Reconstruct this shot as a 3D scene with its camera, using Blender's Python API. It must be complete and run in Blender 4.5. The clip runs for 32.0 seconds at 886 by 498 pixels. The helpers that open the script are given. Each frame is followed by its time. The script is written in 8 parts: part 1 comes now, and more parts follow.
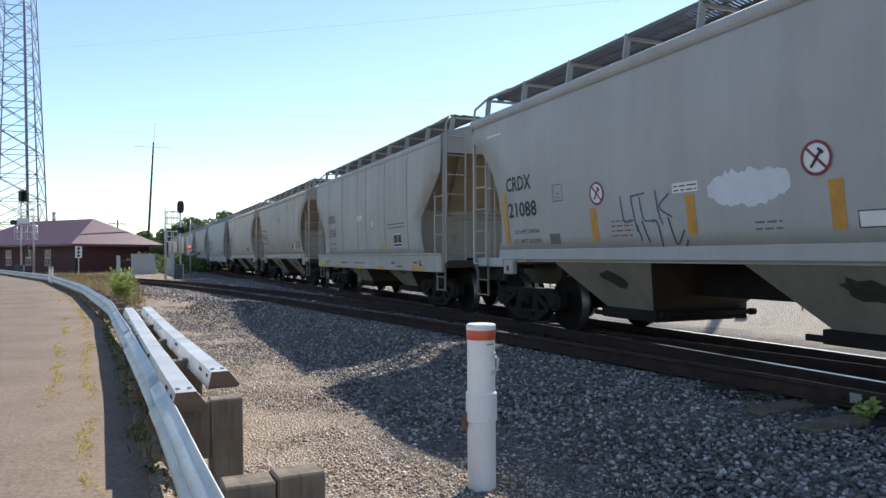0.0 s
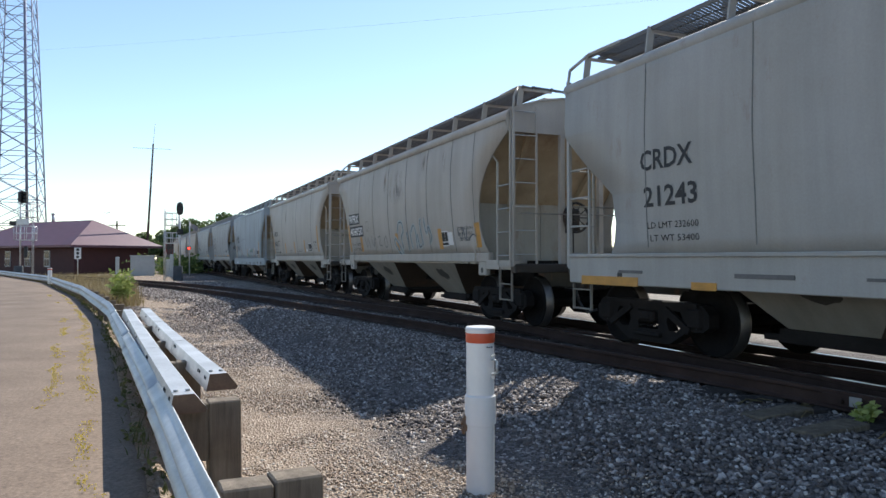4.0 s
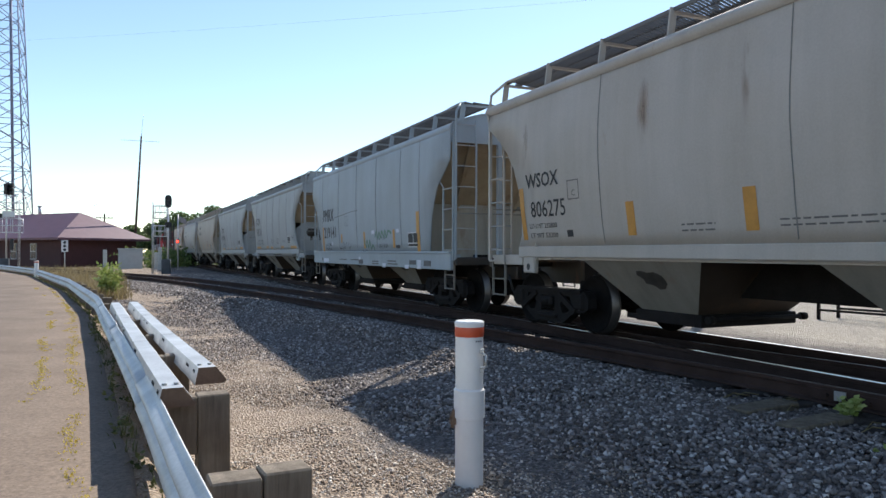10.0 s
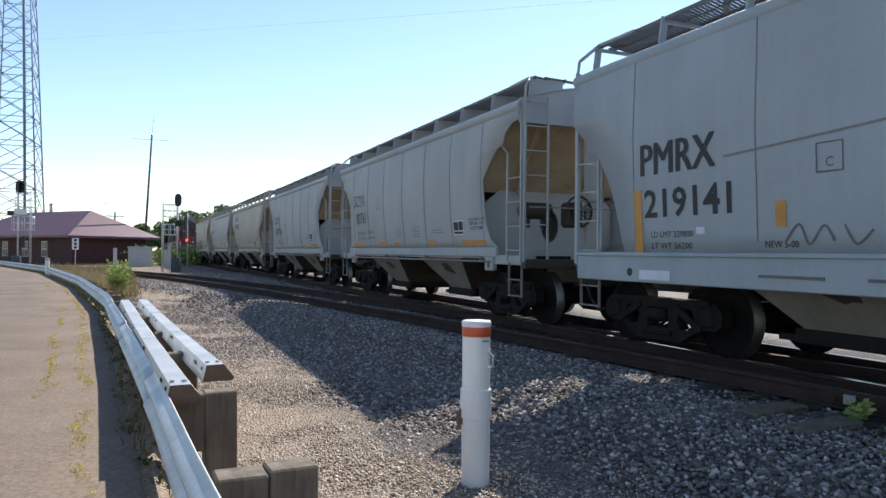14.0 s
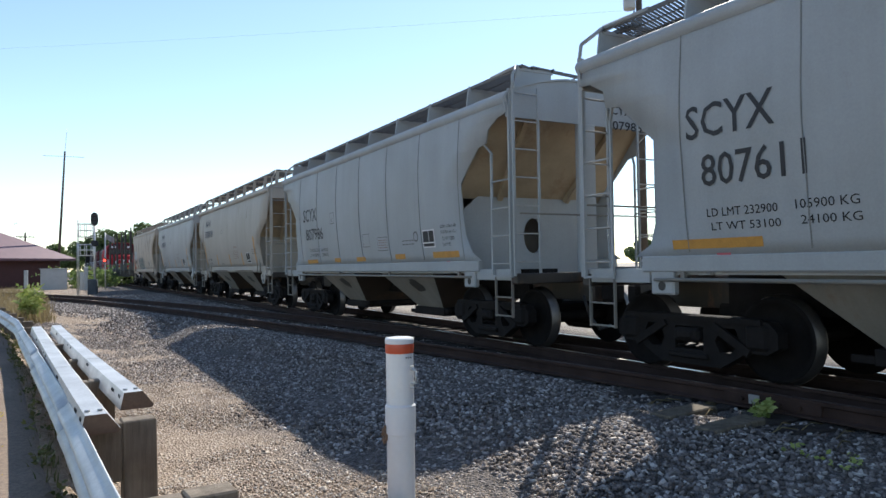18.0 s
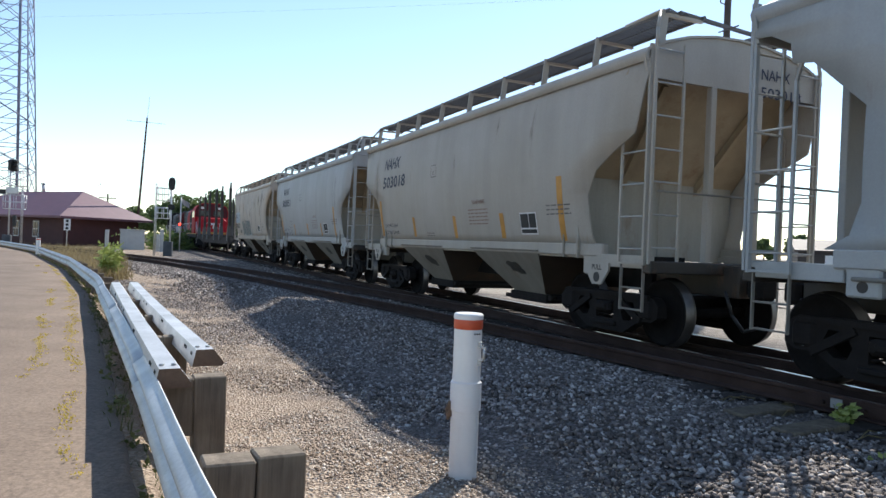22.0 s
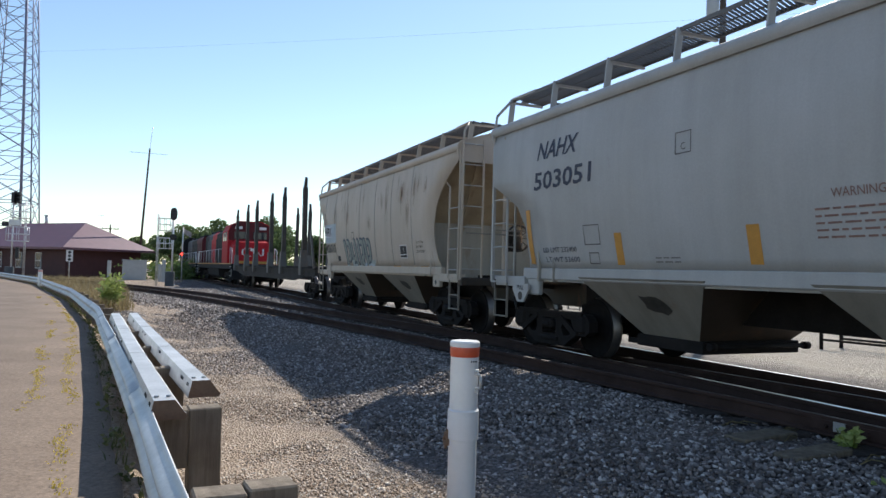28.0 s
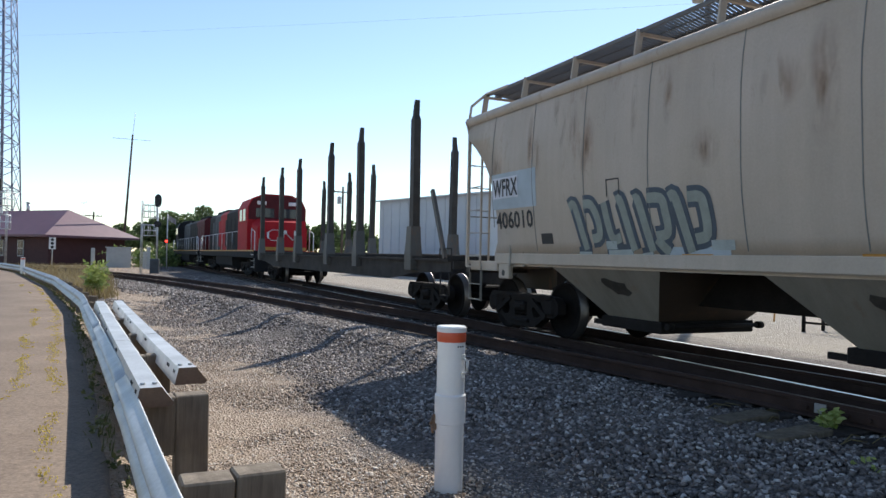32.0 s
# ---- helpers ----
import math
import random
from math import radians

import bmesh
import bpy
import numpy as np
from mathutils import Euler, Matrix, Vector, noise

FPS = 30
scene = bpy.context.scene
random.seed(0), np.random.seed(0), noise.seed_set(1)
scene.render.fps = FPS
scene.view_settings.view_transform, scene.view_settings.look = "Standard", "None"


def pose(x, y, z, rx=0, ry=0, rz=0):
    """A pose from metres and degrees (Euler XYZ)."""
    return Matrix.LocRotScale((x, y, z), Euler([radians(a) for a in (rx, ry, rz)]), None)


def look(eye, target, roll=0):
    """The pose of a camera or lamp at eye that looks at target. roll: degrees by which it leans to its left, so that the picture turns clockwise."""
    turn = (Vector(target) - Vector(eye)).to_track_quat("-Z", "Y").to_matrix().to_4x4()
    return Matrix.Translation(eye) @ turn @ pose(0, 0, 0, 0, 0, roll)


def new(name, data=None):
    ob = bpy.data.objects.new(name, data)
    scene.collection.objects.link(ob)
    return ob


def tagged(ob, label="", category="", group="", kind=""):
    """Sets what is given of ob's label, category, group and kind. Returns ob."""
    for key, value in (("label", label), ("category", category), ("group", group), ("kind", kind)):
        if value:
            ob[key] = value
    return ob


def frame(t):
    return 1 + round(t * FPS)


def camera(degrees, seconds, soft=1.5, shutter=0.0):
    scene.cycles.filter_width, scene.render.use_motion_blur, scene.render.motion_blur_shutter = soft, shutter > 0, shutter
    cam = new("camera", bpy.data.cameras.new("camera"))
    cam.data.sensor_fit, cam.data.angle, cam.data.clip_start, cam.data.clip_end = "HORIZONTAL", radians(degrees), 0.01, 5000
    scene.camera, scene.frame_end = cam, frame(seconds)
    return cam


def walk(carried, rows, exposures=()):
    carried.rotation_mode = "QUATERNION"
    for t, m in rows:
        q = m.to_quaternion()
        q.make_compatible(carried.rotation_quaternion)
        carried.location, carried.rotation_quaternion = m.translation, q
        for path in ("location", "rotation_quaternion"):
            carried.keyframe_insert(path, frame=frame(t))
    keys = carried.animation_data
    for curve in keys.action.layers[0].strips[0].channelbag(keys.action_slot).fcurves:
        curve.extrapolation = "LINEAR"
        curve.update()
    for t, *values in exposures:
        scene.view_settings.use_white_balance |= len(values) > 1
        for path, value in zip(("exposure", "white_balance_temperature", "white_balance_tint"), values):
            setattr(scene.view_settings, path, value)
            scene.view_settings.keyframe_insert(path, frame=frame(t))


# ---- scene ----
cam = camera(65.0, 32.0)
PATH = [
    (0, (0.002, -0.049, 1.501), (0.005, 1.951, 1.52), -0.3),
    (0.5, (0.001, -0.044, 1.499), (0.001, 1.956, 1.523), -0.2),
    (1, (0.0, -0.039, 1.498), (-0.008, 1.961, 1.522), -0.2),
    (1.5, (0.005, -0.049, 1.502), (-0.008, 1.951, 1.527), -0.4),
    (2, (0.001, -0.045, 1.502), (-0.014, 1.955, 1.527), -0.4),
    (2.5, (0.003, -0.041, 1.499), (-0.012, 1.959, 1.524), -0.3),
    (4.5, (0.0, -0.041, 1.503), (0.012, 1.958, 1.53), 0.0),
    (5, (-0.003, -0.038, 1.499), (0.013, 1.962, 1.529), 0.1),
    (5.5, (0.0, -0.048, 1.502), (0.017, 1.952, 1.53), -0.0),
    (6, (-0.004, -0.043, 1.501), (0.013, 1.956, 1.527), 0.2),
    (6.5, (0.0, -0.048, 1.503), (0.02, 1.952, 1.528), 0.4),
    (7, (0.002, -0.043, 1.499), (0.022, 1.957, 1.522), 0.4),
    (7.5, (0.0, -0.046, 1.498), (0.027, 1.954, 1.52), 0.6),
    (8, (0.001, -0.04, 1.498), (0.031, 1.959, 1.517), 0.3),
    (8.5, (0.002, -0.041, 1.502), (0.039, 1.959, 1.517), 0.2),
    (9, (0.0, -0.042, 1.502), (0.04, 1.958, 1.514), 0.1),
    (9.5, (0.003, -0.042, 1.501), (0.043, 1.958, 1.509), 0.0),
    (10, (0.003, -0.048, 1.503), (0.037, 1.951, 1.512), 0.1),
    (10.5, (-0.001, -0.05, 1.506), (0.024, 1.95, 1.518), 0.0),
    (11, (0.003, -0.044, 1.503), (0.019, 1.956, 1.518), -0.1),
    (11.5, (0.003, -0.048, 1.497), (0.009, 1.952, 1.513), 0.0),
    (12, (-0.002, -0.042, 1.498), (0.0, 1.958, 1.51), 0.1),
    (12.5, (0.0, -0.038, 1.498), (-0.001, 1.962, 1.506), 0.2),
    (13, (0.003, -0.052, 1.501), (0.004, 1.948, 1.508), 0.4),
    (13.5, (0.004, -0.047, 1.493), (0.009, 1.953, 1.502), 0.6),
    (14, (0.008, -0.049, 1.497), (0.018, 1.951, 1.507), 0.5),
    (14.5, (0.008, -0.054, 1.505), (0.021, 1.946, 1.516), 0.3),
    (15, (0.005, -0.05, 1.501), (0.02, 1.95, 1.519), 0.1),
    (15.5, (0.005, -0.053, 1.499), (0.014, 1.947, 1.524), 0.1),
    (17.5, (0.067, -0.137, 1.524), (0.174, 1.86, 1.568), -0.9),
    (18, (0.071, -0.155, 1.532), (0.28, 1.833, 1.579), -0.9),
    (18.5, (0.063, -0.14, 1.523), (0.297, 1.846, 1.579), -1.2),
    (19, (0.061, -0.132, 1.525), (0.301, 1.853, 1.582), -1.1),
    (19.5, (0.061, -0.126, 1.524), (0.24, 1.865, 1.577), -0.9),
    (20, (0.059, -0.127, 1.517), (0.16, 1.87, 1.562), -1.3),
    (20.5, (0.036, -0.106, 1.506), (0.1, 1.893, 1.538), -1.1),
    (21, (-0.024, -0.093, 1.501), (0.019, 1.907, 1.518), 0.4),
    (21.5, (-0.046, -0.085, 1.498), (-0.007, 1.915, 1.497), 1.4),
    (22, (0.0, -0.036, 1.491), (0.03, 1.964, 1.48), 2.3),
    (22.5, (0.045, -0.037, 1.491), (0.064, 1.962, 1.473), 2.9),
    (23, (0.049, -0.06, 1.501), (0.048, 1.94, 1.501), 3.2),
    (23.5, (0.05, -0.063, 1.502), (0.032, 1.937, 1.554), 2.7),
    (24, (0.048, -0.062, 1.502), (0.016, 1.936, 1.575), 2.3),
    (24.5, (0.045, -0.046, 1.501), (0.015, 1.952, 1.587), 1.9),
    (25, (0.045, -0.049, 1.499), (0.023, 1.949, 1.588), 1.7),
    (25.5, (0.043, -0.045, 1.498), (0.024, 1.953, 1.586), 1.6),
    (27.5, (0.046, -0.047, 1.5), (0.058, 1.952, 1.571), 1.6),
    (28, (0.048, -0.047, 1.5), (0.069, 1.951, 1.565), 1.6),
    (28.5, (0.052, -0.056, 1.502), (0.083, 1.942, 1.563), 1.6),
    (29, (0.052, -0.055, 1.499), (0.091, 1.944, 1.554), 1.4),
    (29.5, (0.051, -0.05, 1.501), (0.1, 1.949, 1.548), 1.2),
    (30, (0.053, -0.047, 1.498), (0.105, 1.952, 1.54), 1.1),
    (30.5, (0.051, -0.048, 1.5), (0.105, 1.951, 1.535), 1.1),
    (31, (0.054, -0.051, 1.501), (0.11, 1.948, 1.535), 0.9),
    (31.5, (0.053, -0.055, 1.5), (0.11, 1.944, 1.53), 1.0),
    (32, (0.051, -0.051, 1.499), (0.111, 1.948, 1.524), 1.3),
]
walk(cam, [(t, look(eye, target, roll)) for t, eye, target, roll in PATH], [(0, 0.40), (13, 0.42), (18, 0.45), (22, 0.50), (23.5, 0.40), (25, 0.28), (32, 0.28)])

# ---- world, sun, exposure ----
SUN_AZ, SUN_EL = 24.0, 40.8          # degrees to the right of +y, and above the horizon
world = bpy.data.worlds.new("sky")
scene.world = world
world.use_nodes = True
wn = world.node_tree.nodes
sky = wn.new("ShaderNodeTexSky")
sky.sky_type, sky.sun_disc = "NISHITA", False
sky.sun_elevation, sky.sun_rotation = radians(SUN_EL), radians(SUN_AZ)
sky.air_density, sky.dust_density, sky.ozone_density = 1.0, 0.10, 2.0
wn["Background"].inputs["Strength"].default_value = 0.15
world.node_tree.links.new(sky.outputs[0], wn["Background"].inputs["Color"])
sun = new("sun", bpy.data.lights.new("sun", "SUN"))
sun.data.energy, sun.data.angle, sun.data.color = 4.9, radians(0.53), (1.0, 0.95, 0.87)
SUN_DIR = Vector((math.sin(radians(SUN_AZ)) * math.cos(radians(SUN_EL)), math.cos(radians(SUN_AZ)) * math.cos(radians(SUN_EL)), math.sin(radians(SUN_EL))))
sun.matrix_world = look(SUN_DIR * 50, (0, 0, 0))
scene.view_settings.exposure = 0.35


# ---- materials ----
def shader(name, rough=0.6, metal=0.0, spec=0.5):
    m = bpy.data.materials.new(name)
    m.use_nodes = True
    n, l = m.node_tree.nodes, m.node_tree.links
    b = n["Principled BSDF"]
    b.inputs["Roughness"].default_value, b.inputs["Metallic"].default_value = rough, metal
    b.inputs["Specular IOR Level"].default_value = spec
    return m, n, l, b


def coords(n, l, scale=(1, 1, 1)):
    tc, mp = n.new("ShaderNodeTexCoord"), n.new("ShaderNodeMapping")
    mp.inputs["Scale"].default_value = scale
    l.new(tc.outputs["Object"], mp.inputs["Vector"])
    return mp.outputs["Vector"]


def noise_tex(n, l, scale, detail=4, stretch=(1, 1, 1), rough=0.6):
    t = n.new("ShaderNodeTexNoise")
    t.inputs["Scale"].default_value, t.inputs["Detail"].default_value, t.inputs["Roughness"].default_value = scale, detail, rough
    l.new(coords(n, l, stretch), t.inputs["Vector"])
    return t.outputs["Fac"]


def ramp(n, l, fac, stops):
    r = n.new("ShaderNodeValToRGB")
    while len(r.color_ramp.elements) < len(stops):
        r.color_ramp.elements.new(0.5)
    for e, (p, c) in zip(r.color_ramp.elements, stops):
        e.position, e.color = p, (*c, 1) if len(c) == 3 else c
    l.new(fac, r.inputs["Fac"])
    return r.outputs["Color"]


def mix(n, l, fac, a, b, mode="MIX"):
    m = n.new("ShaderNodeMix")
    m.data_type, m.blend_type = "RGBA", mode
    for sock, v in ((m.inputs["Factor"], fac), (m.inputs["A"], a), (m.inputs["B"], b)):
        if isinstance(v, (int, float)):
            sock.default_value = v
        elif isinstance(v, tuple):
            sock.default_value = (*v, 1)
        else:
            l.new(v, sock)
    return m.outputs["Result"]


def bump(n, l, b, fac, strength=0.3, dist=0.01):
    bp = n.new("ShaderNodeBump")
    bp.inputs["Strength"].default_value, bp.inputs["Distance"].default_value = strength, dist
    l.new(fac, bp.inputs["Height"])
    l.new(bp.outputs["Normal"], b.inputs["Normal"])


def g3(v):
    return (1, 1, 1) if v is None else (v, v, v)


def plain(name, c, rough=0.6, metal=0.0, var=0.25, scale=6.0, bumpy=0.0, fine=60.0, spec=0.5):
    """A surface of one colour with blotches at two scales."""
    m, n, l, b = shader(name, rough, metal, spec)
    big = ramp(n, l, noise_tex(n, l, scale), [(0.3, g3(1 - var)), (0.7, g3(1.0))])
    small = ramp(n, l, noise_tex(n, l, fine, 3), [(0.3, g3(1 - var * 0.5)), (0.7, g3(1.0))])
    l.new(mix(n, l, 1.0, mix(n, l, 1.0, c, big, "MULTIPLY"), small, "MULTIPLY"), b.inputs["Base Color"])
    if bumpy:
        bump(n, l, b, noise_tex(n, l, fine, 4), bumpy)
    return m


def car_paint(name, c, rust=0.15, grime=0.35):
    """Weathered car-body paint: vertical dirt streaks, dusty blotches and rust spots."""
    m, n, l, b = shader(name, 0.55, 0.0, 0.4)
    streak = ramp(n, l, noise_tex(n, l, 1.5, 5, (2.2, 1.0, 0.16), 0.65), [(0.30, g3(1 - grime * 0.55)), (0.70, g3(1.0))])
    blotch = ramp(n, l, noise_tex(n, l, 0.7, 5), [(0.3, (0.86, 0.84, 0.80)), (0.7, g3(1.0))])
    fine = ramp(n, l, noise_tex(n, l, 40, 3), [(0.3, g3(0.92)), (0.7, g3(1.0))])
    col = mix(n, l, 1.0, mix(n, l, 1.0, mix(n, l, 1.0, c, streak, "MULTIPLY"), blotch, "MULTIPLY"), fine, "MULTIPLY")
    spot = ramp(n, l, noise_tex(n, l, 1.6, 8, (1.5, 1, 0.5), 0.75), [(0.66 - rust * 0.35, g3(0.0)), (0.78 - rust * 0.2, g3(min(1.0, 0.3 + rust)))])
    l.new(mix(n, l, spot, col, (0.20, 0.095, 0.045)), b.inputs["Base Color"])
    bump(n, l, b, noise_tex(n, l, 1.3, 3), 0.12, 0.02)
    return m


def wood(name, c, dark):
    m, n, l, b = shader(name, 0.85, 0, 0.2)
    grain = noise_tex(n, l, 14, 8, (1, 1, 0.06), 0.7)
    blot = ramp(n, l, noise_tex(n, l, 5, 4), [(0.3, g3(0.7)), (0.7, g3(1.0))])
    l.new(mix(n, l, 1.0, ramp(n, l, grain, [(0.3, dark), (0.65, c)]), blot, "MULTIPLY"), b.inputs["Base Color"])
    bump(n, l, b, grain, 0.5, 0.01)
    return m


def stone_mat(name, tones):
    """Loose stone: one tone per stone, dusted."""
    m, n, l, b = shader(name, 0.85, 0, 0.3)
    geo = n.new("ShaderNodeNewGeometry")
    tone = ramp(n, l, geo.outputs["Random Per Island"], tones)
    fine = ramp(n, l, noise_tex(n, l, 45, 4), [(0.3, g3(0.75)), (0.7, g3(1.0))])
    l.new(mix(n, l, 1.0, tone, fine, "MULTIPLY"), b.inputs["Base Color"])
    bump(n, l, b, noise_tex(n, l, 60, 4), 0.4, 0.01)
    return m


def ground_mat():
    """Tan gravel and dirt; grey crushed stone in the track bed, told by the distance from the line."""
    m, n, l, b = shader("gravel_ground", 0.95, 0, 0.15)
    tc, sub, dot = n.new("ShaderNodeTexCoord"), n.new("ShaderNodeVectorMath"), n.new("ShaderNodeVectorMath")
    sub.operation, dot.operation = "SUBTRACT", "DOT_PRODUCT"
    sub.inputs[1].default_value, dot.inputs[1].default_value = (4.79, 7.647, 0), (-0.920, -0.393, 0)
    l.new(tc.outputs["Object"], sub.inputs[0]), l.new(sub.outputs[0], dot.inputs[0])
    wig = n.new("ShaderNodeMath")
    wig.operation = "MULTIPLY_ADD"
    wig.inputs[1].default_value = 2.2
    l.new(noise_tex(n, l, 0.9, 5), wig.inputs[0]), l.new(dot.outputs["Value"], wig.inputs[2])
    zone = n.new("ShaderNodeMapRange")
    zone.inputs["From Min"].default_value, zone.inputs["From Max"].default_value = 6.15, 6.75
    l.new(wig.outputs[0], zone.inputs["Value"])
    far = n.new("ShaderNodeMapRange")
    far.inputs["From Min"].default_value, far.inputs["From Max"].default_value = -1.2, -2.6
    l.new(wig.outputs[0], far.inputs["Value"])
    vor = n.new("ShaderNodeTexVoronoi")
    vor.inputs["Scale"].default_value = 42
    l.new(coords(n, l), vor.inputs["Vector"])
    peb = ramp(n, l, vor.outputs["Color"], [(0.1, (0.21, 0.155, 0.11)), (0.5, (0.43, 0.34, 0.26)), (0.9, (0.70, 0.585, 0.475))])
    dirt = ramp(n, l, noise_tex(n, l, 1.6, 7, rough=0.7), [(0.35, (0.30, 0.22, 0.155)), (0.65, (0.48, 0.38, 0.29))])
    earth = mix(n, l, noise_tex(n, l, 0.7, 6), peb, dirt)
    bed = ramp(n, l, vor.outputs["Color"], [(0.1, (0.085, 0.074, 0.066)), (0.5, (0.165, 0.144, 0.13)), (0.9, (0.28, 0.248, 0.226))])
    lot = ramp(n, l, vor.outputs["Color"], [(0.1, (0.33, 0.285, 0.225)), (0.9, (0.56, 0.50, 0.42))])
    l.new(mix(n, l, far.outputs[0], mix(n, l, zone.outputs[0], bed, earth), lot), b.inputs["Base Color"])
    bump(n, l, b, vor.outputs["Distance"], 0.9, 0.05)
    return m


def asphalt_mat():
    m, n, l, b = shader("worn_asphalt", 0.9, 0, 0.3)
    big = ramp(n, l, noise_tex(n, l, 0.8, 5), [(0.3, (0.165, 0.12, 0.088)), (0.7, (0.255, 0.195, 0.147))])
    grit = ramp(n, l, noise_tex(n, l, 38, 6, rough=0.8), [(0.36, g3(0.55)), (0.62, g3(1.15))])
    l.new(mix(n, l, 1.0, big, grit, "MULTIPLY"), b.inputs["Base Color"])
    bump(n, l, b, noise_tex(n, l, 120, 3), 0.5, 0.005)
    return m


def leaf_mat(name, a, c):
    m, n, l, b = shader(name, 0.6, 0, 0.3)
    geo = n.new("ShaderNodeNewGeometry")
    l.new(ramp(n, l, geo.outputs["Random Per Island"], [(0.0, a), (1.0, c)]), b.inputs["Base Color"])
    b.inputs["Subsurface Weight"].default_value = 0.0
    b.inputs["Transmission Weight"].default_value = 0.0
    tr = n.new("ShaderNodeBsdfTranslucent")
    l.new(ramp(n, l, geo.outputs["Random Per Island"], [(0.0, a), (1.0, c)]), tr.inputs["Color"])
    mx = n.new("ShaderNodeMixShader")
    mx.inputs["Fac"].default_value = 0.4
    l.new(b.outputs[0], mx.inputs[1]), l.new(tr.outputs[0], mx.inputs[2])
    l.new(mx.outputs[0], n["Material Output"].inputs["Surface"])
    return m


def glow(name, c, strength):
    m, n, l, b = shader(name, 0.4)
    b.inputs["Base Color"].default_value = (*c, 1)
    b.inputs["Emission Color"].default_value, b.inputs["Emission Strength"].default_value = (*c, 1), strength
    return m


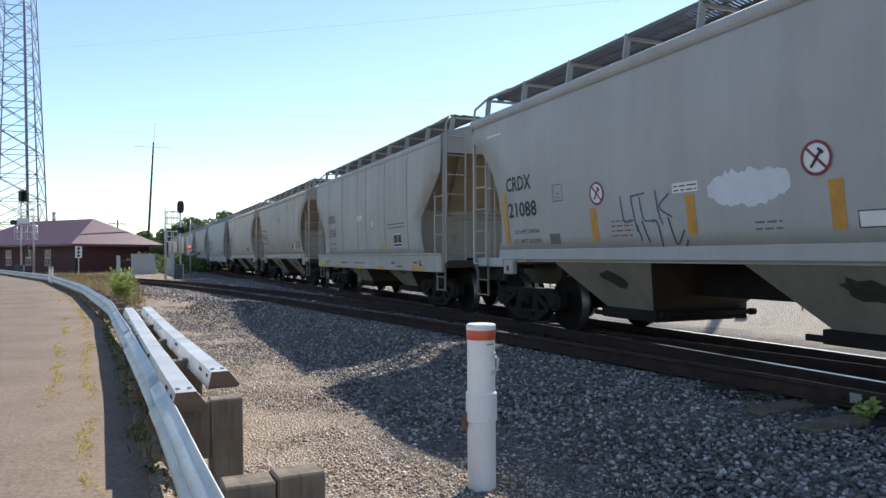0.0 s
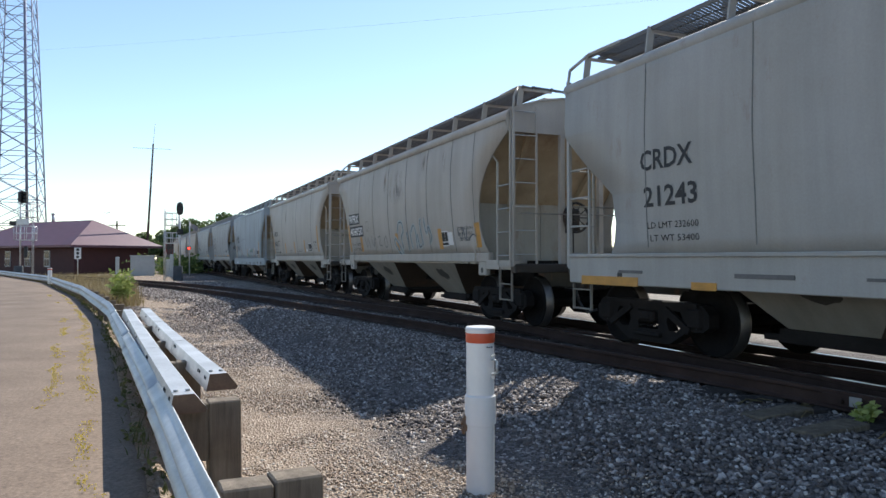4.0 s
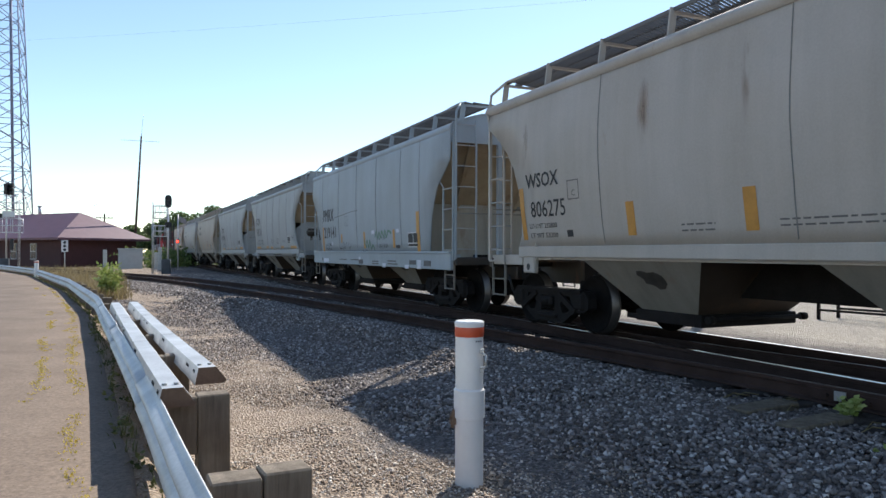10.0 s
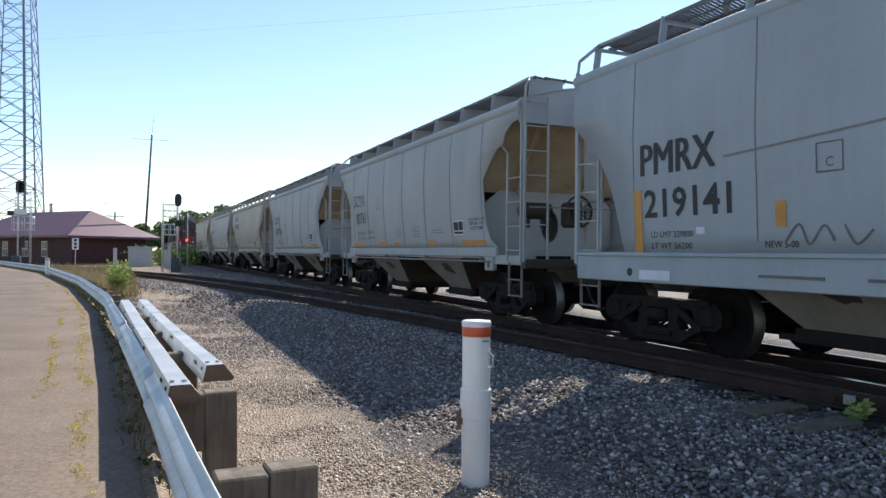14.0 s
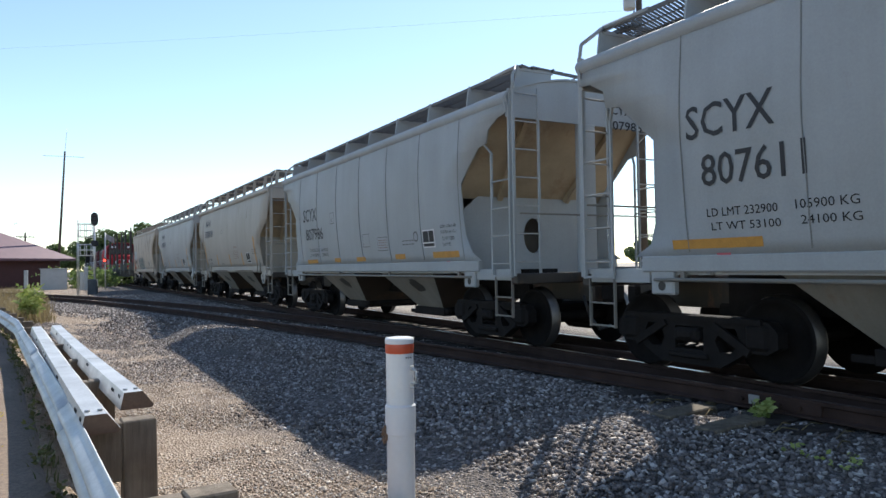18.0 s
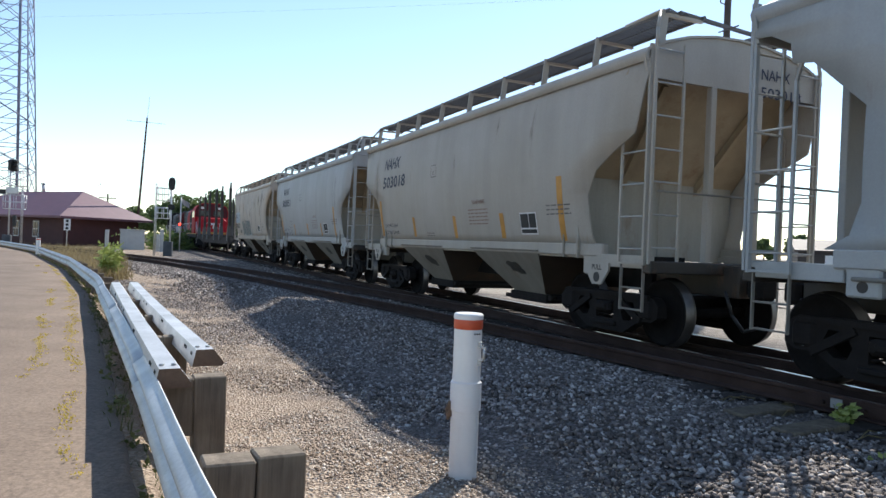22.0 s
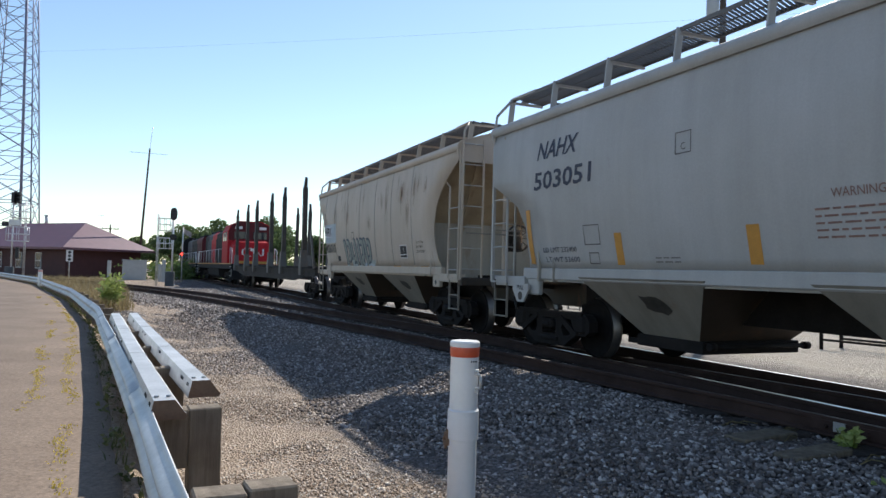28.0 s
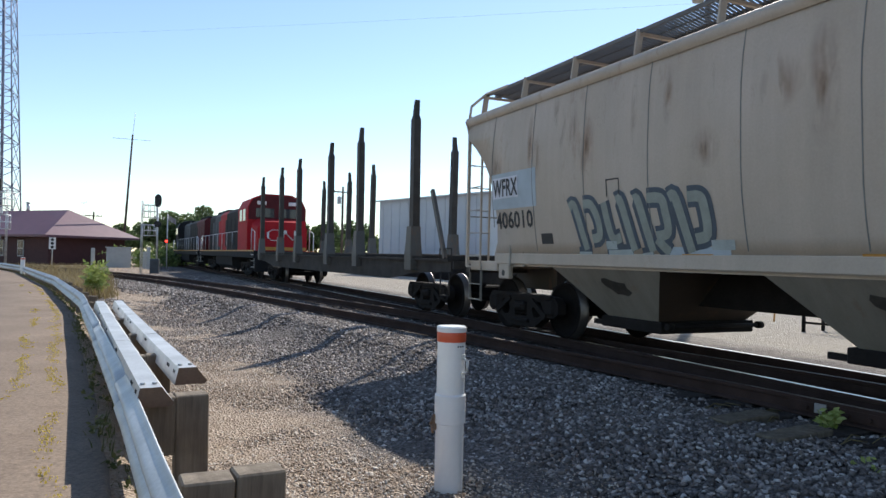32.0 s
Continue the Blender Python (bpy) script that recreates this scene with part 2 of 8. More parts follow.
M = dict(
    ground=ground_mat(), asphalt=asphalt_mat(),
    ballast=stone_mat("ballast_stone", [(0.0, (0.105, 0.086, 0.074)), (0.5, (0.215, 0.182, 0.162)), (0.82, (0.37, 0.322, 0.29)), (1.0, (0.66, 0.60, 0.54))]),
    pebble=stone_mat("pebble_stone", [(0.0, (0.26, 0.19, 0.135)), (0.4, (0.47, 0.37, 0.28)), (0.8, (0.64, 0.54, 0.435)), (1.0, (0.85, 0.78, 0.69))]),
    rail=plain("rusty_rail", (0.070, 0.042, 0.033), 0.85, 0.0, 0.4, 3, 0.3, 80, 0.15),
    rusthead=plain("dull_worn_rail_head", (0.095, 0.064, 0.052), 0.7, 0.1, 0.35, 4, 0.0, 60, 0.25),
    railhead=plain("polished_rail_head", (0.33, 0.31, 0.29), 0.30, 0.9, 0.2, 5),
    tie=wood("creosoted_wood", (0.075, 0.060, 0.050), (0.03, 0.025, 0.022)),
    oldtie=wood("weathered_tie_wood", (0.22, 0.18, 0.13), (0.09, 0.072, 0.052)),
    post_wood=wood("weathered_post_wood", (0.30, 0.245, 0.185), (0.12, 0.096, 0.072)),
    galv=plain("galvanised_steel", (0.60, 0.61, 0.61), 0.5, 0.45, 0.32, 2.5, 0.15, 50),
    rustgalv=plain("rusty_beam_underside", (0.23, 0.145, 0.095), 0.8, 0.1, 0.4, 4),
    white=plain("white_plastic", (0.78, 0.77, 0.75), 0.38, 0, 0.06, 4, 0.0, 30),
    orange=plain("orange_red_band", (0.62, 0.095, 0.035), 0.45, 0, 0.15, 5),
    truck=plain("grimy_cast_steel", (0.022, 0.019, 0.018), 0.85, 0.0, 0.4, 4, 0.3, 40, 0.15),
    wheel=plain("dark_wheel_steel", (0.017, 0.015, 0.0145), 0.9, 0.0, 0.35, 5, 0.2, 30, 0.08),
    tread=plain("worn_tread", (0.15, 0.135, 0.125), 0.42, 0.8, 0.3, 6),
    bearing=plain("blue_grey_bearing_cap", (0.11, 0.125, 0.14), 0.5, 0.4, 0.3, 8),
    black=plain("black_paint", (0.018, 0.018, 0.019), 0.5, 0, 0.2, 6),
    ink=plain("black_stencil", (0.022, 0.022, 0.025), 0.6, 0, 0.3, 9),
    brown_ink=plain("faded_stencil", (0.16, 0.15, 0.145), 0.7, 0, 0.3, 9),
    red_ink=plain("red_stencil", (0.27, 0.15, 0.125), 0.6, 0, 0.3, 9),
    yellow=plain("yellow_reflector", (0.58, 0.275, 0.045), 0.45, 0, 0.25, 6),
    paper=plain("white_patch", (0.74, 0.73, 0.72), 0.5, 0, 0.1, 6),
    silver=plain("silver_paint", (0.58, 0.59, 0.60), 0.4, 0.5, 0.15, 5),
    brick=plain("dark_red_siding", (0.070, 0.022, 0.022), 0.75, 0, 0.25, 2),
    roofred=plain("maroon_metal_roof", (0.155, 0.068, 0.085), 0.5, 0.0, 0.2, 1.5),
    glass=plain("dark_window_glass", (0.03, 0.035, 0.045), 0.08, 0, 0.1, 3),
    cabinet=plain("pale_grey_cabinet", (0.42, 0.43, 0.43), 0.5, 0.2, 0.12, 3),
    tower=plain("blue_grey_galvanised", (0.20, 0.23, 0.33), 0.55, 0.4, 0.2, 2),
    bark=plain("bark", (0.10, 0.075, 0.055), 0.9, 0, 0.4, 5, 0.5, 30),
    foliage=leaf_mat("tree_leaves", (0.06, 0.095, 0.035), (0.14, 0.185, 0.07)),
    weed=leaf_mat("weed_leaves", (0.24, 0.30, 0.06), (0.46, 0.50, 0.18)),
    drygrass=leaf_mat("dry_grass", (0.17, 0.13, 0.065), (0.30, 0.24, 0.12)),
    greengrass=leaf_mat("verge_grass", (0.07, 0.085, 0.025), (0.17, 0.16, 0.055)),
    concrete=plain("concrete", (0.36, 0.34, 0.31), 0.85, 0, 0.25, 1.2, 0.3, 40),
    redlamp=glow("red_signal_lamp", (1.0, 0.05, 0.03), 3.0),
    locored=plain("bright_red_paint", (0.46, 0.016, 0.024), 0.65, 0, 0.25, 2, 0, 60, 0.22),
    locomaroon=plain("sooty_maroon_paint", (0.10, 0.014, 0.018), 0.7, 0, 0.3, 2, 0, 60, 0.25),
    locogrey=plain("dull_grey_paint", (0.10, 0.112, 0.125), 0.75, 0, 0.35, 2, 0, 60, 0.2),
    locoblack=plain("sooty_black_paint", (0.022, 0.022, 0.024), 0.75, 0, 0.3, 3, 0, 60, 0.2),
    stake=plain("worn_black_stake_steel", (0.070, 0.060, 0.052), 0.65, 0.3, 0.5, 2.5, 0.2, 30),
    deck=plain("grey_flatcar_steel", (0.062, 0.056, 0.052), 0.8, 0.0, 0.45, 3, 0.2, 30, 0.2),
    pocket=car_paint("scuffed_pocket_paint", (0.12, 0.115, 0.108), 0.35, 0.6),
    graf_sage=plain("faded_sage_spray_paint", (0.30, 0.33, 0.29), 0.6, 0, 0.25, 6),
    graf_pale=plain("faded_spray_paint", (0.42, 0.47, 0.46), 0.6, 0, 0.25, 4),
    graf_dark=plain("dark_spray_paint", (0.07, 0.095, 0.125), 0.6, 0, 0.3, 4),
    graf_blue=plain("blue_spray_paint", (0.10, 0.14, 0.24), 0.6, 0, 0.3, 4),
    graf_green=plain("green_spray_paint", (0.14, 0.27, 0.19), 0.6, 0, 0.3, 4),
    navy=plain("navy_stencil", (0.028, 0.034, 0.065), 0.6, 0, 0.3, 9),
    whiteout=plain("pale_overpaint", (0.66, 0.68, 0.74), 0.6, 0, 0.15, 3),
    sky_patch=plain("pale_blue_patch", (0.42, 0.49, 0.54), 0.6, 0, 0.2, 3),
    pink=plain("faded_pink_reflector", (0.62, 0.13, 0.16), 0.5, 0, 0.2, 6),
    ringred=plain("dark_red_ring", (0.22, 0.03, 0.045), 0.5, 0, 0.2, 6),
    flag=plain("faded_flag_cloth", (0.32, 0.30, 0.31), 0.8, 0, 0.4, 4),
    crackgrass=leaf_mat("crack_grass", (0.38, 0.29, 0.05), (0.62, 0.48, 0.10)),
    farbush=leaf_mat("sunlit_bush", (0.09, 0.14, 0.04), (0.19, 0.24, 0.08)),
    brownshed=plain("dark_brown_siding", (0.055, 0.042, 0.038), 0.7, 0, 0.2, 1.0),
    shed=plain("pale_metal_siding", (0.50, 0.53, 0.57), 0.5, 0.1, 0.12, 0.6),
    blueshed=plain("blue_metal_siding", (0.08, 0.19, 0.36), 0.5, 0.1, 0.2, 0.6),
)


# ---- mesh helpers ----
def part(name, bm, material, parent=None, label="", smooth=None):
    """Links bm as one mesh object; material: one, or several that the faces' material_index names."""
    me = bpy.data.meshes.new(name)
    if bm.faces:
        bmesh.ops.recalc_face_normals(bm, faces=bm.faces)
    bm.to_mesh(me)
    bm.free()
    for m in (material if isinstance(material, (list, tuple)) else [material]):
        me.materials.append(m)
    if smooth is not None:
        me.shade_smooth() if smooth >= 180 else me.set_sharp_from_angle(angle=radians(smooth))
    ob = new(name, me)
    if parent:
        ob.parent = parent
    if label:
        tagged(ob, label)
    return ob


def share(name, ob, parent, m):
    """Another object on the mesh of ob."""
    o = new(name, ob.data)
    o.parent = parent
    o.matrix_basis = m
    return o


def box(bm, c, s, rot=None, bevel=0.0, mi=0):
    """A box of size s about c."""
    vs = [bm.verts.new((x * s[0] / 2, y * s[1] / 2, z * s[2] / 2)) for x in (-1, 1) for y in (-1, 1) for z in (-1, 1)]
    fs = [bm.faces.new([vs[i] for i in f]) for f in ((0, 1, 3, 2), (4, 6, 7, 5), (0, 4, 5, 1), (2, 3, 7, 6), (0, 2, 6, 4), (1, 5, 7, 3))]
    for f in fs:
        f.material_index = mi
    if bevel:
        r = bmesh.ops.bevel(bm, geom=list({e for f in fs for e in f.edges}), offset=bevel, segments=1, affect="EDGES", clamp_overlap=True)
        vs = list({v for f in r["faces"] for v in f.verts} | {v for v in vs if v.is_valid})
        for f in r["faces"]:
            f.material_index = mi
    m = Matrix.Translation(c) @ (rot.to_4x4() if rot else Matrix())
    bmesh.ops.transform(bm, matrix=m, verts=vs)
    return vs


def beam(bm, a, b, w, h=None, n=0, mi=0, r2=None):
    """A bar from a to b: n = 0 a rectangle w x h, else a tube of n sides and radius w."""
    a, b = Vector(a), Vector(b)
    d = (b - a)
    if d.length < 1e-6:
        return
    z = d.normalized()
    up = Vector((0, 0, 1)) if abs(z.z) < 0.95 else Vector((1, 0, 0))
    x = up.cross(z).normalized()
    y = z.cross(x)
    if n:
        ring = [(math.cos(2 * math.pi * i / n), math.sin(2 * math.pi * i / n)) for i in range(n)]
        r2 = w if r2 is None else r2
        va = [bm.verts.new(a + (x * c + y * s) * w) for c, s in ring]
        vb = [bm.verts.new(b + (x * c + y * s) * r2) for c, s in ring]
    else:
        h = h or w
        ring = [(-w / 2, -h / 2), (w / 2, -h / 2), (w / 2, h / 2), (-w / 2, h / 2)]
        va = [bm.verts.new(a + x * c + y * s) for c, s in ring]
        vb = [bm.verts.new(b + x * c + y * s) for c, s in ring]
    k = len(ring)
    for i in range(k):
        f = bm.faces.new((va[i], va[(i + 1) % k], vb[(i + 1) % k], vb[i]))
        f.material_index, f.smooth = mi, bool(n)
    for cap in (va[::-1], vb):
        bm.faces.new(cap).material_index = mi


def tube(bm, pts, r, n=6, mi=0):
    for a, b in zip(pts, pts[1:]):
        beam(bm, a, b, r, n=n, mi=mi)


def loft(bm, rings, closed=True, caps=True, mi=0, smooth=False):
    """Skins rings of points of one length."""
    vr = [[bm.verts.new(p) for p in r] for r in rings]
    k = len(vr[0])
    for a, b in zip(vr, vr[1:]):
        for i in range(k if closed else k - 1):
            f = bm.faces.new((a[i], a[(i + 1) % k], b[(i + 1) % k], b[i]))
            f.material_index, f.smooth = mi, smooth
    if caps and closed:
        bm.faces.new(vr[0][::-1]).material_index = mi
        bm.faces.new(vr[-1]).material_index = mi
    return vr


def lathe(bm, profile, n=24, axis="z", origin=(0, 0, 0), mi=0, smooth=True):
    """Turns (radius, height) pairs about an axis."""
    o = Vector(origin)
    rings = []
    for r, h in profile:
        ring = []
        for i in range(n):
            a = 2 * math.pi * i / n
            p = (r * math.cos(a), r * math.sin(a), h)
            if axis == "y":
                p = (p[0], p[2], p[1])
            elif axis == "x":
                p = (p[2], p[0], p[1])
            ring.append(o + Vector(p))
        rings.append(ring)
    return loft(bm, rings, True, True, mi, smooth)


def slab(bm, outline, t, m=Matrix(), mi=0):
    """A plate: an outline of (x, z) in the xz plane, from y = 0 to y = t, placed by m."""
    a = [bm.verts.new(m @ Vector((x, 0, z))) for x, z in outline]
    b = [bm.verts.new(m @ Vector((x, t, z))) for x, z in outline]
    k = len(a)
    for i in range(k):
        bm.faces.new((a[i], a[(i + 1) % k], b[(i + 1) % k], b[i])).material_index = mi
    bm.faces.new(a[::-1]).material_index = mi
    bm.faces.new(b).material_index = mi


def holder(name, m=Matrix()):
    e = new(name)
    e.empty_display_size = 0.2
    e.matrix_basis = m
    return e


# ---- the line of the tracks ----
RAIL = 0.235                                 # top of rail
STEP, S_LO, S_HI = 0.25, -60.0, 420.0


def heading(s):
    return radians(float(np.interp(s, (12, 45), (23.13, 24.36))))


S_AT = np.arange(S_LO, S_HI + STEP, STEP)
TX, TY = np.zeros(len(S_AT)), np.zeros(len(S_AT))
_o = int(-S_LO / STEP)
TX[_o], TY[_o] = 4.79, 7.647
for i in range(_o + 1, len(S_AT)):
    h = heading((S_AT[i] + S_AT[i - 1]) / 2)
    TX[i], TY[i] = TX[i - 1] - math.sin(h) * STEP, TY[i - 1] + math.cos(h) * STEP
for i in range(_o - 1, -1, -1):
    h = heading((S_AT[i] + S_AT[i + 1]) / 2)
    TX[i], TY[i] = TX[i + 1] + math.sin(h) * STEP, TY[i + 1] - math.cos(h) * STEP


def on_track(s, off=0.0, z=0.0):
    """A point s metres along the main track, off metres towards the road side."""
    h = heading(s)
    return Vector((np.interp(s, S_AT, TX) - math.cos(h) * off, np.interp(s, S_AT, TY) - math.sin(h) * off, z))


def siding(s):
    """How far the nearer track's line lies from the main one."""
    return float(np.interp(s, (-40, -18, -8, 0.1, 4.7, 7.1, 10.4, 13.4, 17.3, 22.7, 31, 36.8, 60, 120), (0.0, 0.0, 0.20, 0.62, 1.18, 1.46, 1.96, 2.42, 2.98, 3.9, 5.6, 7.2, 15, 42)))


def travel(t):
    """How far the train has come after t seconds."""
    return 4.1147 * t - 0.003694 * t * t - 0.0002803 * t ** 3


def to_track(x, y):
    """s and offset of a place near the track (arrays too)."""
    h = radians(23.13)
    dx, dy = x - 4.79, y - 7.647
    s = -math.sin(h) * dx + math.cos(h) * dy
    off = -math.cos(h) * dx - math.sin(h) * dy
    return s, off


SIDE_S = np.arange(-60.0, 140.0, 0.5)
SIDE_O = np.array([siding(q) for q in SIDE_S])


def ground_z(x, y):
    """Height of the ground: level gravel, with a heaped ballast shoulder beside the diverging track."""
    s, off = to_track(np.asarray(x, float), np.asarray(y, float))
    u = off - np.interp(s, SIDE_S, SIDE_O)
    yard = np.interp(off, (-40, -4, -2.2, 0, 1.6, 4.4, 5.2, 6.3, 7.0, 7.5, 40), (-0.02, -0.02, 0.02, 0.025, 0.03, -0.16, -0.20, -0.19, -0.12, 0.0, 0.0))
    yard = yard + 0.09 * np.clip((0.6 - s) / 1.0, 0, 1) * np.clip((off - 4.3) / 0.8, 0, 1) * np.clip((7.2 - off) / 0.6, 0, 1)
    bank = np.interp(u, (1.25, 1.45, 2.15, 2.75, 3.4), (0.03, 0.10, 0.10, -0.12, -0.20))
    near = np.interp(off, (1.7, 2.2, 3.3, 4.7, 5.2), (0.03, 0.06, 0.04, -0.16, -0.20))
    w = np.clip((s - 1.5) / 5.0, 0, 1)
    rise = bank * w + near * (1 - w)
    z = np.where(off > 1.6, np.maximum(yard, rise), yard)
    flat = np.interp(off, (-40, -4, -2.2, 0, 40), (-0.02, -0.02, 0.02, 0.025, 0.02))
    k = np.clip((s - 16) / 8, 0, 1)
    return z * (1 - k) + flat * k


# ---- ground, path, tracks ----
def wobble(x, y, f, seed=0.0):
    return noise.noise((x * f + seed, y * f - seed, seed))


def build_ground():
    """One sheet to the horizon, close-meshed near the road."""
    ax = np.concatenate([[-3000, -1200, -500, -250, -120, -70], np.arange(-45, -10, 2.5), np.arange(-10, 12, 0.22), np.arange(12, 60, 4), [70, 120, 250, 500, 1200, 3000]])
    ay = np.concatenate([[-3000, -1000, -300, -100, -40, -15, -6], np.arange(-3, 1, 0.8), np.arange(1, 22, 0.22), np.arange(22, 60, 2.0), np.arange(60, 130, 8), [150, 250, 500, 1200, 3000]])
    bm = bmesh.new()
    grid = []
    for y in ay:
        row = []
        for x in ax:
            z = float(ground_z(x, y)) + (0.025 * wobble(x, y, 0.9) + 0.012 * wobble(x, y, 3.1, 5) if abs(x) < 60 and abs(y) < 100 else 0)
            row.append(bm.verts.new((x, y, z)))
        grid.append(row)
    for a, b in zip(grid, grid[1:]):
        for i in range(len(ax) - 1):
            bm.faces.new((a[i], a[i + 1], b[i + 1], b[i])).smooth = True
    return tagged(part("ground", bm, M["ground"]), "sunlit tan gravel and dirt ground beside the railway", "ground", kind="structure")


build_ground()

GUARD = [(-0.30, 1.55), (-0.89, 2.70), (-1.70, 4.36), (-3.20, 7.30), (-6.6, 13.9), (-11.6, 22.5), (-20.3, 36.0), (-34.4, 54.0), (-52, 74)]


def guard_at(d):
    """Point and direction d metres along the guardrail."""
    g = np.array(GUARD)
    L = np.concatenate([[0], np.cumsum(np.hypot(*np.diff(g, axis=0).T))])
    p = np.array([np.interp(d, L, g[:, 0]), np.interp(d, L, g[:, 1])])
    q = np.array([np.interp(d + 0.6, L, g[:, 0]), np.interp(d + 0.6, L, g[:, 1])])
    q0 = np.array([np.interp(d - 0.6, L, g[:, 0]), np.interp(d - 0.6, L, g[:, 1])])
    t = (q - q0) / np.hypot(*(q - q0))
    return p, t


ROAD = 0.25                                  # height of the asphalt


def build_path():
    """The asphalt road: its edge follows the guardrail."""
    bm = bmesh.new()
    rows = []
    for d in np.concatenate([np.arange(-6, 30, 0.6), np.arange(30, 84, 3)]):
        p, t = guard_at(max(d, 0.0))
        p = p + t * min(d, 0.0)
        nrm = np.array([-t[1], t[0]])
        edge = 0.17 + 0.05 * wobble(d, 0, 0.9) + 0.03 * wobble(d, 3, 4.0)
        ring = []
        for o, z in ((-0.06, 0.02), (0.06, 0.19), (edge, ROAD - 0.03), (edge + 0.03, ROAD), (1.5, ROAD + 0.01), (2.6, ROAD + 0.02), (4.5, ROAD + 0.01), (7.5, ROAD), (9.0, -0.1)):
            q = p + nrm * o
            ring.append((q[0], q[1], z))
        rows.append(ring)
    loft(bm, rows, closed=False, smooth=True)
    bm.faces.ensure_lookup_table()
    for i, f in enumerate(bm.faces):
        if i % 8 < 2:
            f.material_index = 1
    return tagged(part("road", bm, [M["asphalt"], M["ground"]]), "worn sun-bleached asphalt road with grassy cracks", "road", kind="structure")


build_path()


def rail_profile():
    return [(-0.070, -0.17), (0.070, -0.17), (0.070, -0.155), (0.014, -0.135), (0.010, -0.050), (0.036, -0.038), (0.036, -0.006), (0.030, 0.0),
            (-0.030, 0.0), (-0.036, -0.006), (-0.036, -0.038), (-0.010, -0.050), (-0.014, -0.135), (-0.070, -0.155)]


def build_rail(track, line, side, s0, s1):
    """One rail, swept along line(s, off)."""
    bm = bmesh.new()
    rings = []
    for s in np.concatenate([np.arange(s0, 60, 1.5), np.arange(60, s1, 6)]) if s1 > 60 else np.arange(s0, s1, 1.5):
        rings.append([line(s, side * 0.7525 + px, RAIL + pz) for px, pz in rail_profile()])
    loft(bm, rings)
    for f in bm.faces:
        c = f.calc_center_median()
        if c.z > RAIL - 0.003:
            f.material_index = 1
    return part("rail", bm, [M["rail"], M["railhead"] if track is main_track else M["rusthead"]], track)


main_track = tagged(holder("main_track"), "railway track with rusty rails on dark wooden ties", "railway track", kind="structure")
near_track = tagged(holder("diverging_track"), "diverging railway track with rusty rails on wooden ties", "railway track", kind="structure")


def near_line(s, off, z):
    d = 0.5
    a, b = on_track(s - d, siding(s - d)), on_track(s + d, siding(s + d))
    t = (b - a).normalized()
    p = on_track(s, siding(s))
    return Vector((p.x - t.y * off, p.y + t.x * off, z))


for sd in (-1, 1):
    build_rail(main_track, on_track, sd, -45, 330)
    build_rail(near_track, near_line, sd, -21, 70)


def build_ties():
    bm = bmesh.new()
    box(bm, (0, 0, -0.09), (0.23, 2.6, 0.18), bevel=0.012)
    tie = part("tie", bm, M["tie"], main_track)
    rng = random.Random(4)
    first = True
    for k in range(-24, 150):
        s = k * 0.52
        h = heading(s)
        p = on_track(s, 0.0, RAIL - 0.172 + rng.uniform(-0.008, 0.004))
        m = Matrix.Translation(p) @ pose(0, 0, 0, 0, 0, math.degrees(h) + 90 + rng.uniform(-1, 1))
        if first:
            tie.matrix_basis, first = m, False
        else:
            share("tie", tie, main_track, m)
    bm = bmesh.new()
    box(bm, (0, 0, -0.09), (0.23, 2.6, 0.18), bevel=0.012)
    tie2, first = part("tie", bm, M["tie"], near_track), True
    for k in range(-18, 62):
        s = k * 0.54
        q = near_line(s, 0.15 + rng.uniform(-0.1, 0.1), 0)
        q2 = near_line(s + 0.3, 0.15, 0)
        ang = math.degrees(math.atan2(q2.y - q.y, q2.x - q.x))
        m = Matrix.Translation((q.x, q.y, RAIL - 0.178 - (0.11 if s > 7 else 0.0) + rng.uniform(-0.008, 0.003))) @ pose(0, 0, 0, 0, 0, ang + rng.uniform(-1.5, 1.5))
        if first:
            tie2.matrix_basis, first = m, False
        else:
            share("tie", tie2, near_track, m)


# ---- guardrail, spare beams, marker posts ----
W_PROFILE = [(v, 0.012 + 0.035 * (1 - math.cos(2 * math.pi * min(max((abs(v) - 0.008) / 0.147, 0.0), 1.0))) + (0.012 if abs(v) < 0.06 else 0.0)) for v in np.linspace(-0.155, 0.155, 25)]


def w_ring(p, side, up, flip=1):
    """The beam's profile as a closed ring of 3 mm plate, made 8 mm thick."""
    a = [p + up * v + side * (w * flip) for v, w in W_PROFILE]
    b = [p + up * v + side * ((w - 0.008) * flip) for v, w in reversed(W_PROFILE)]
    return a + b


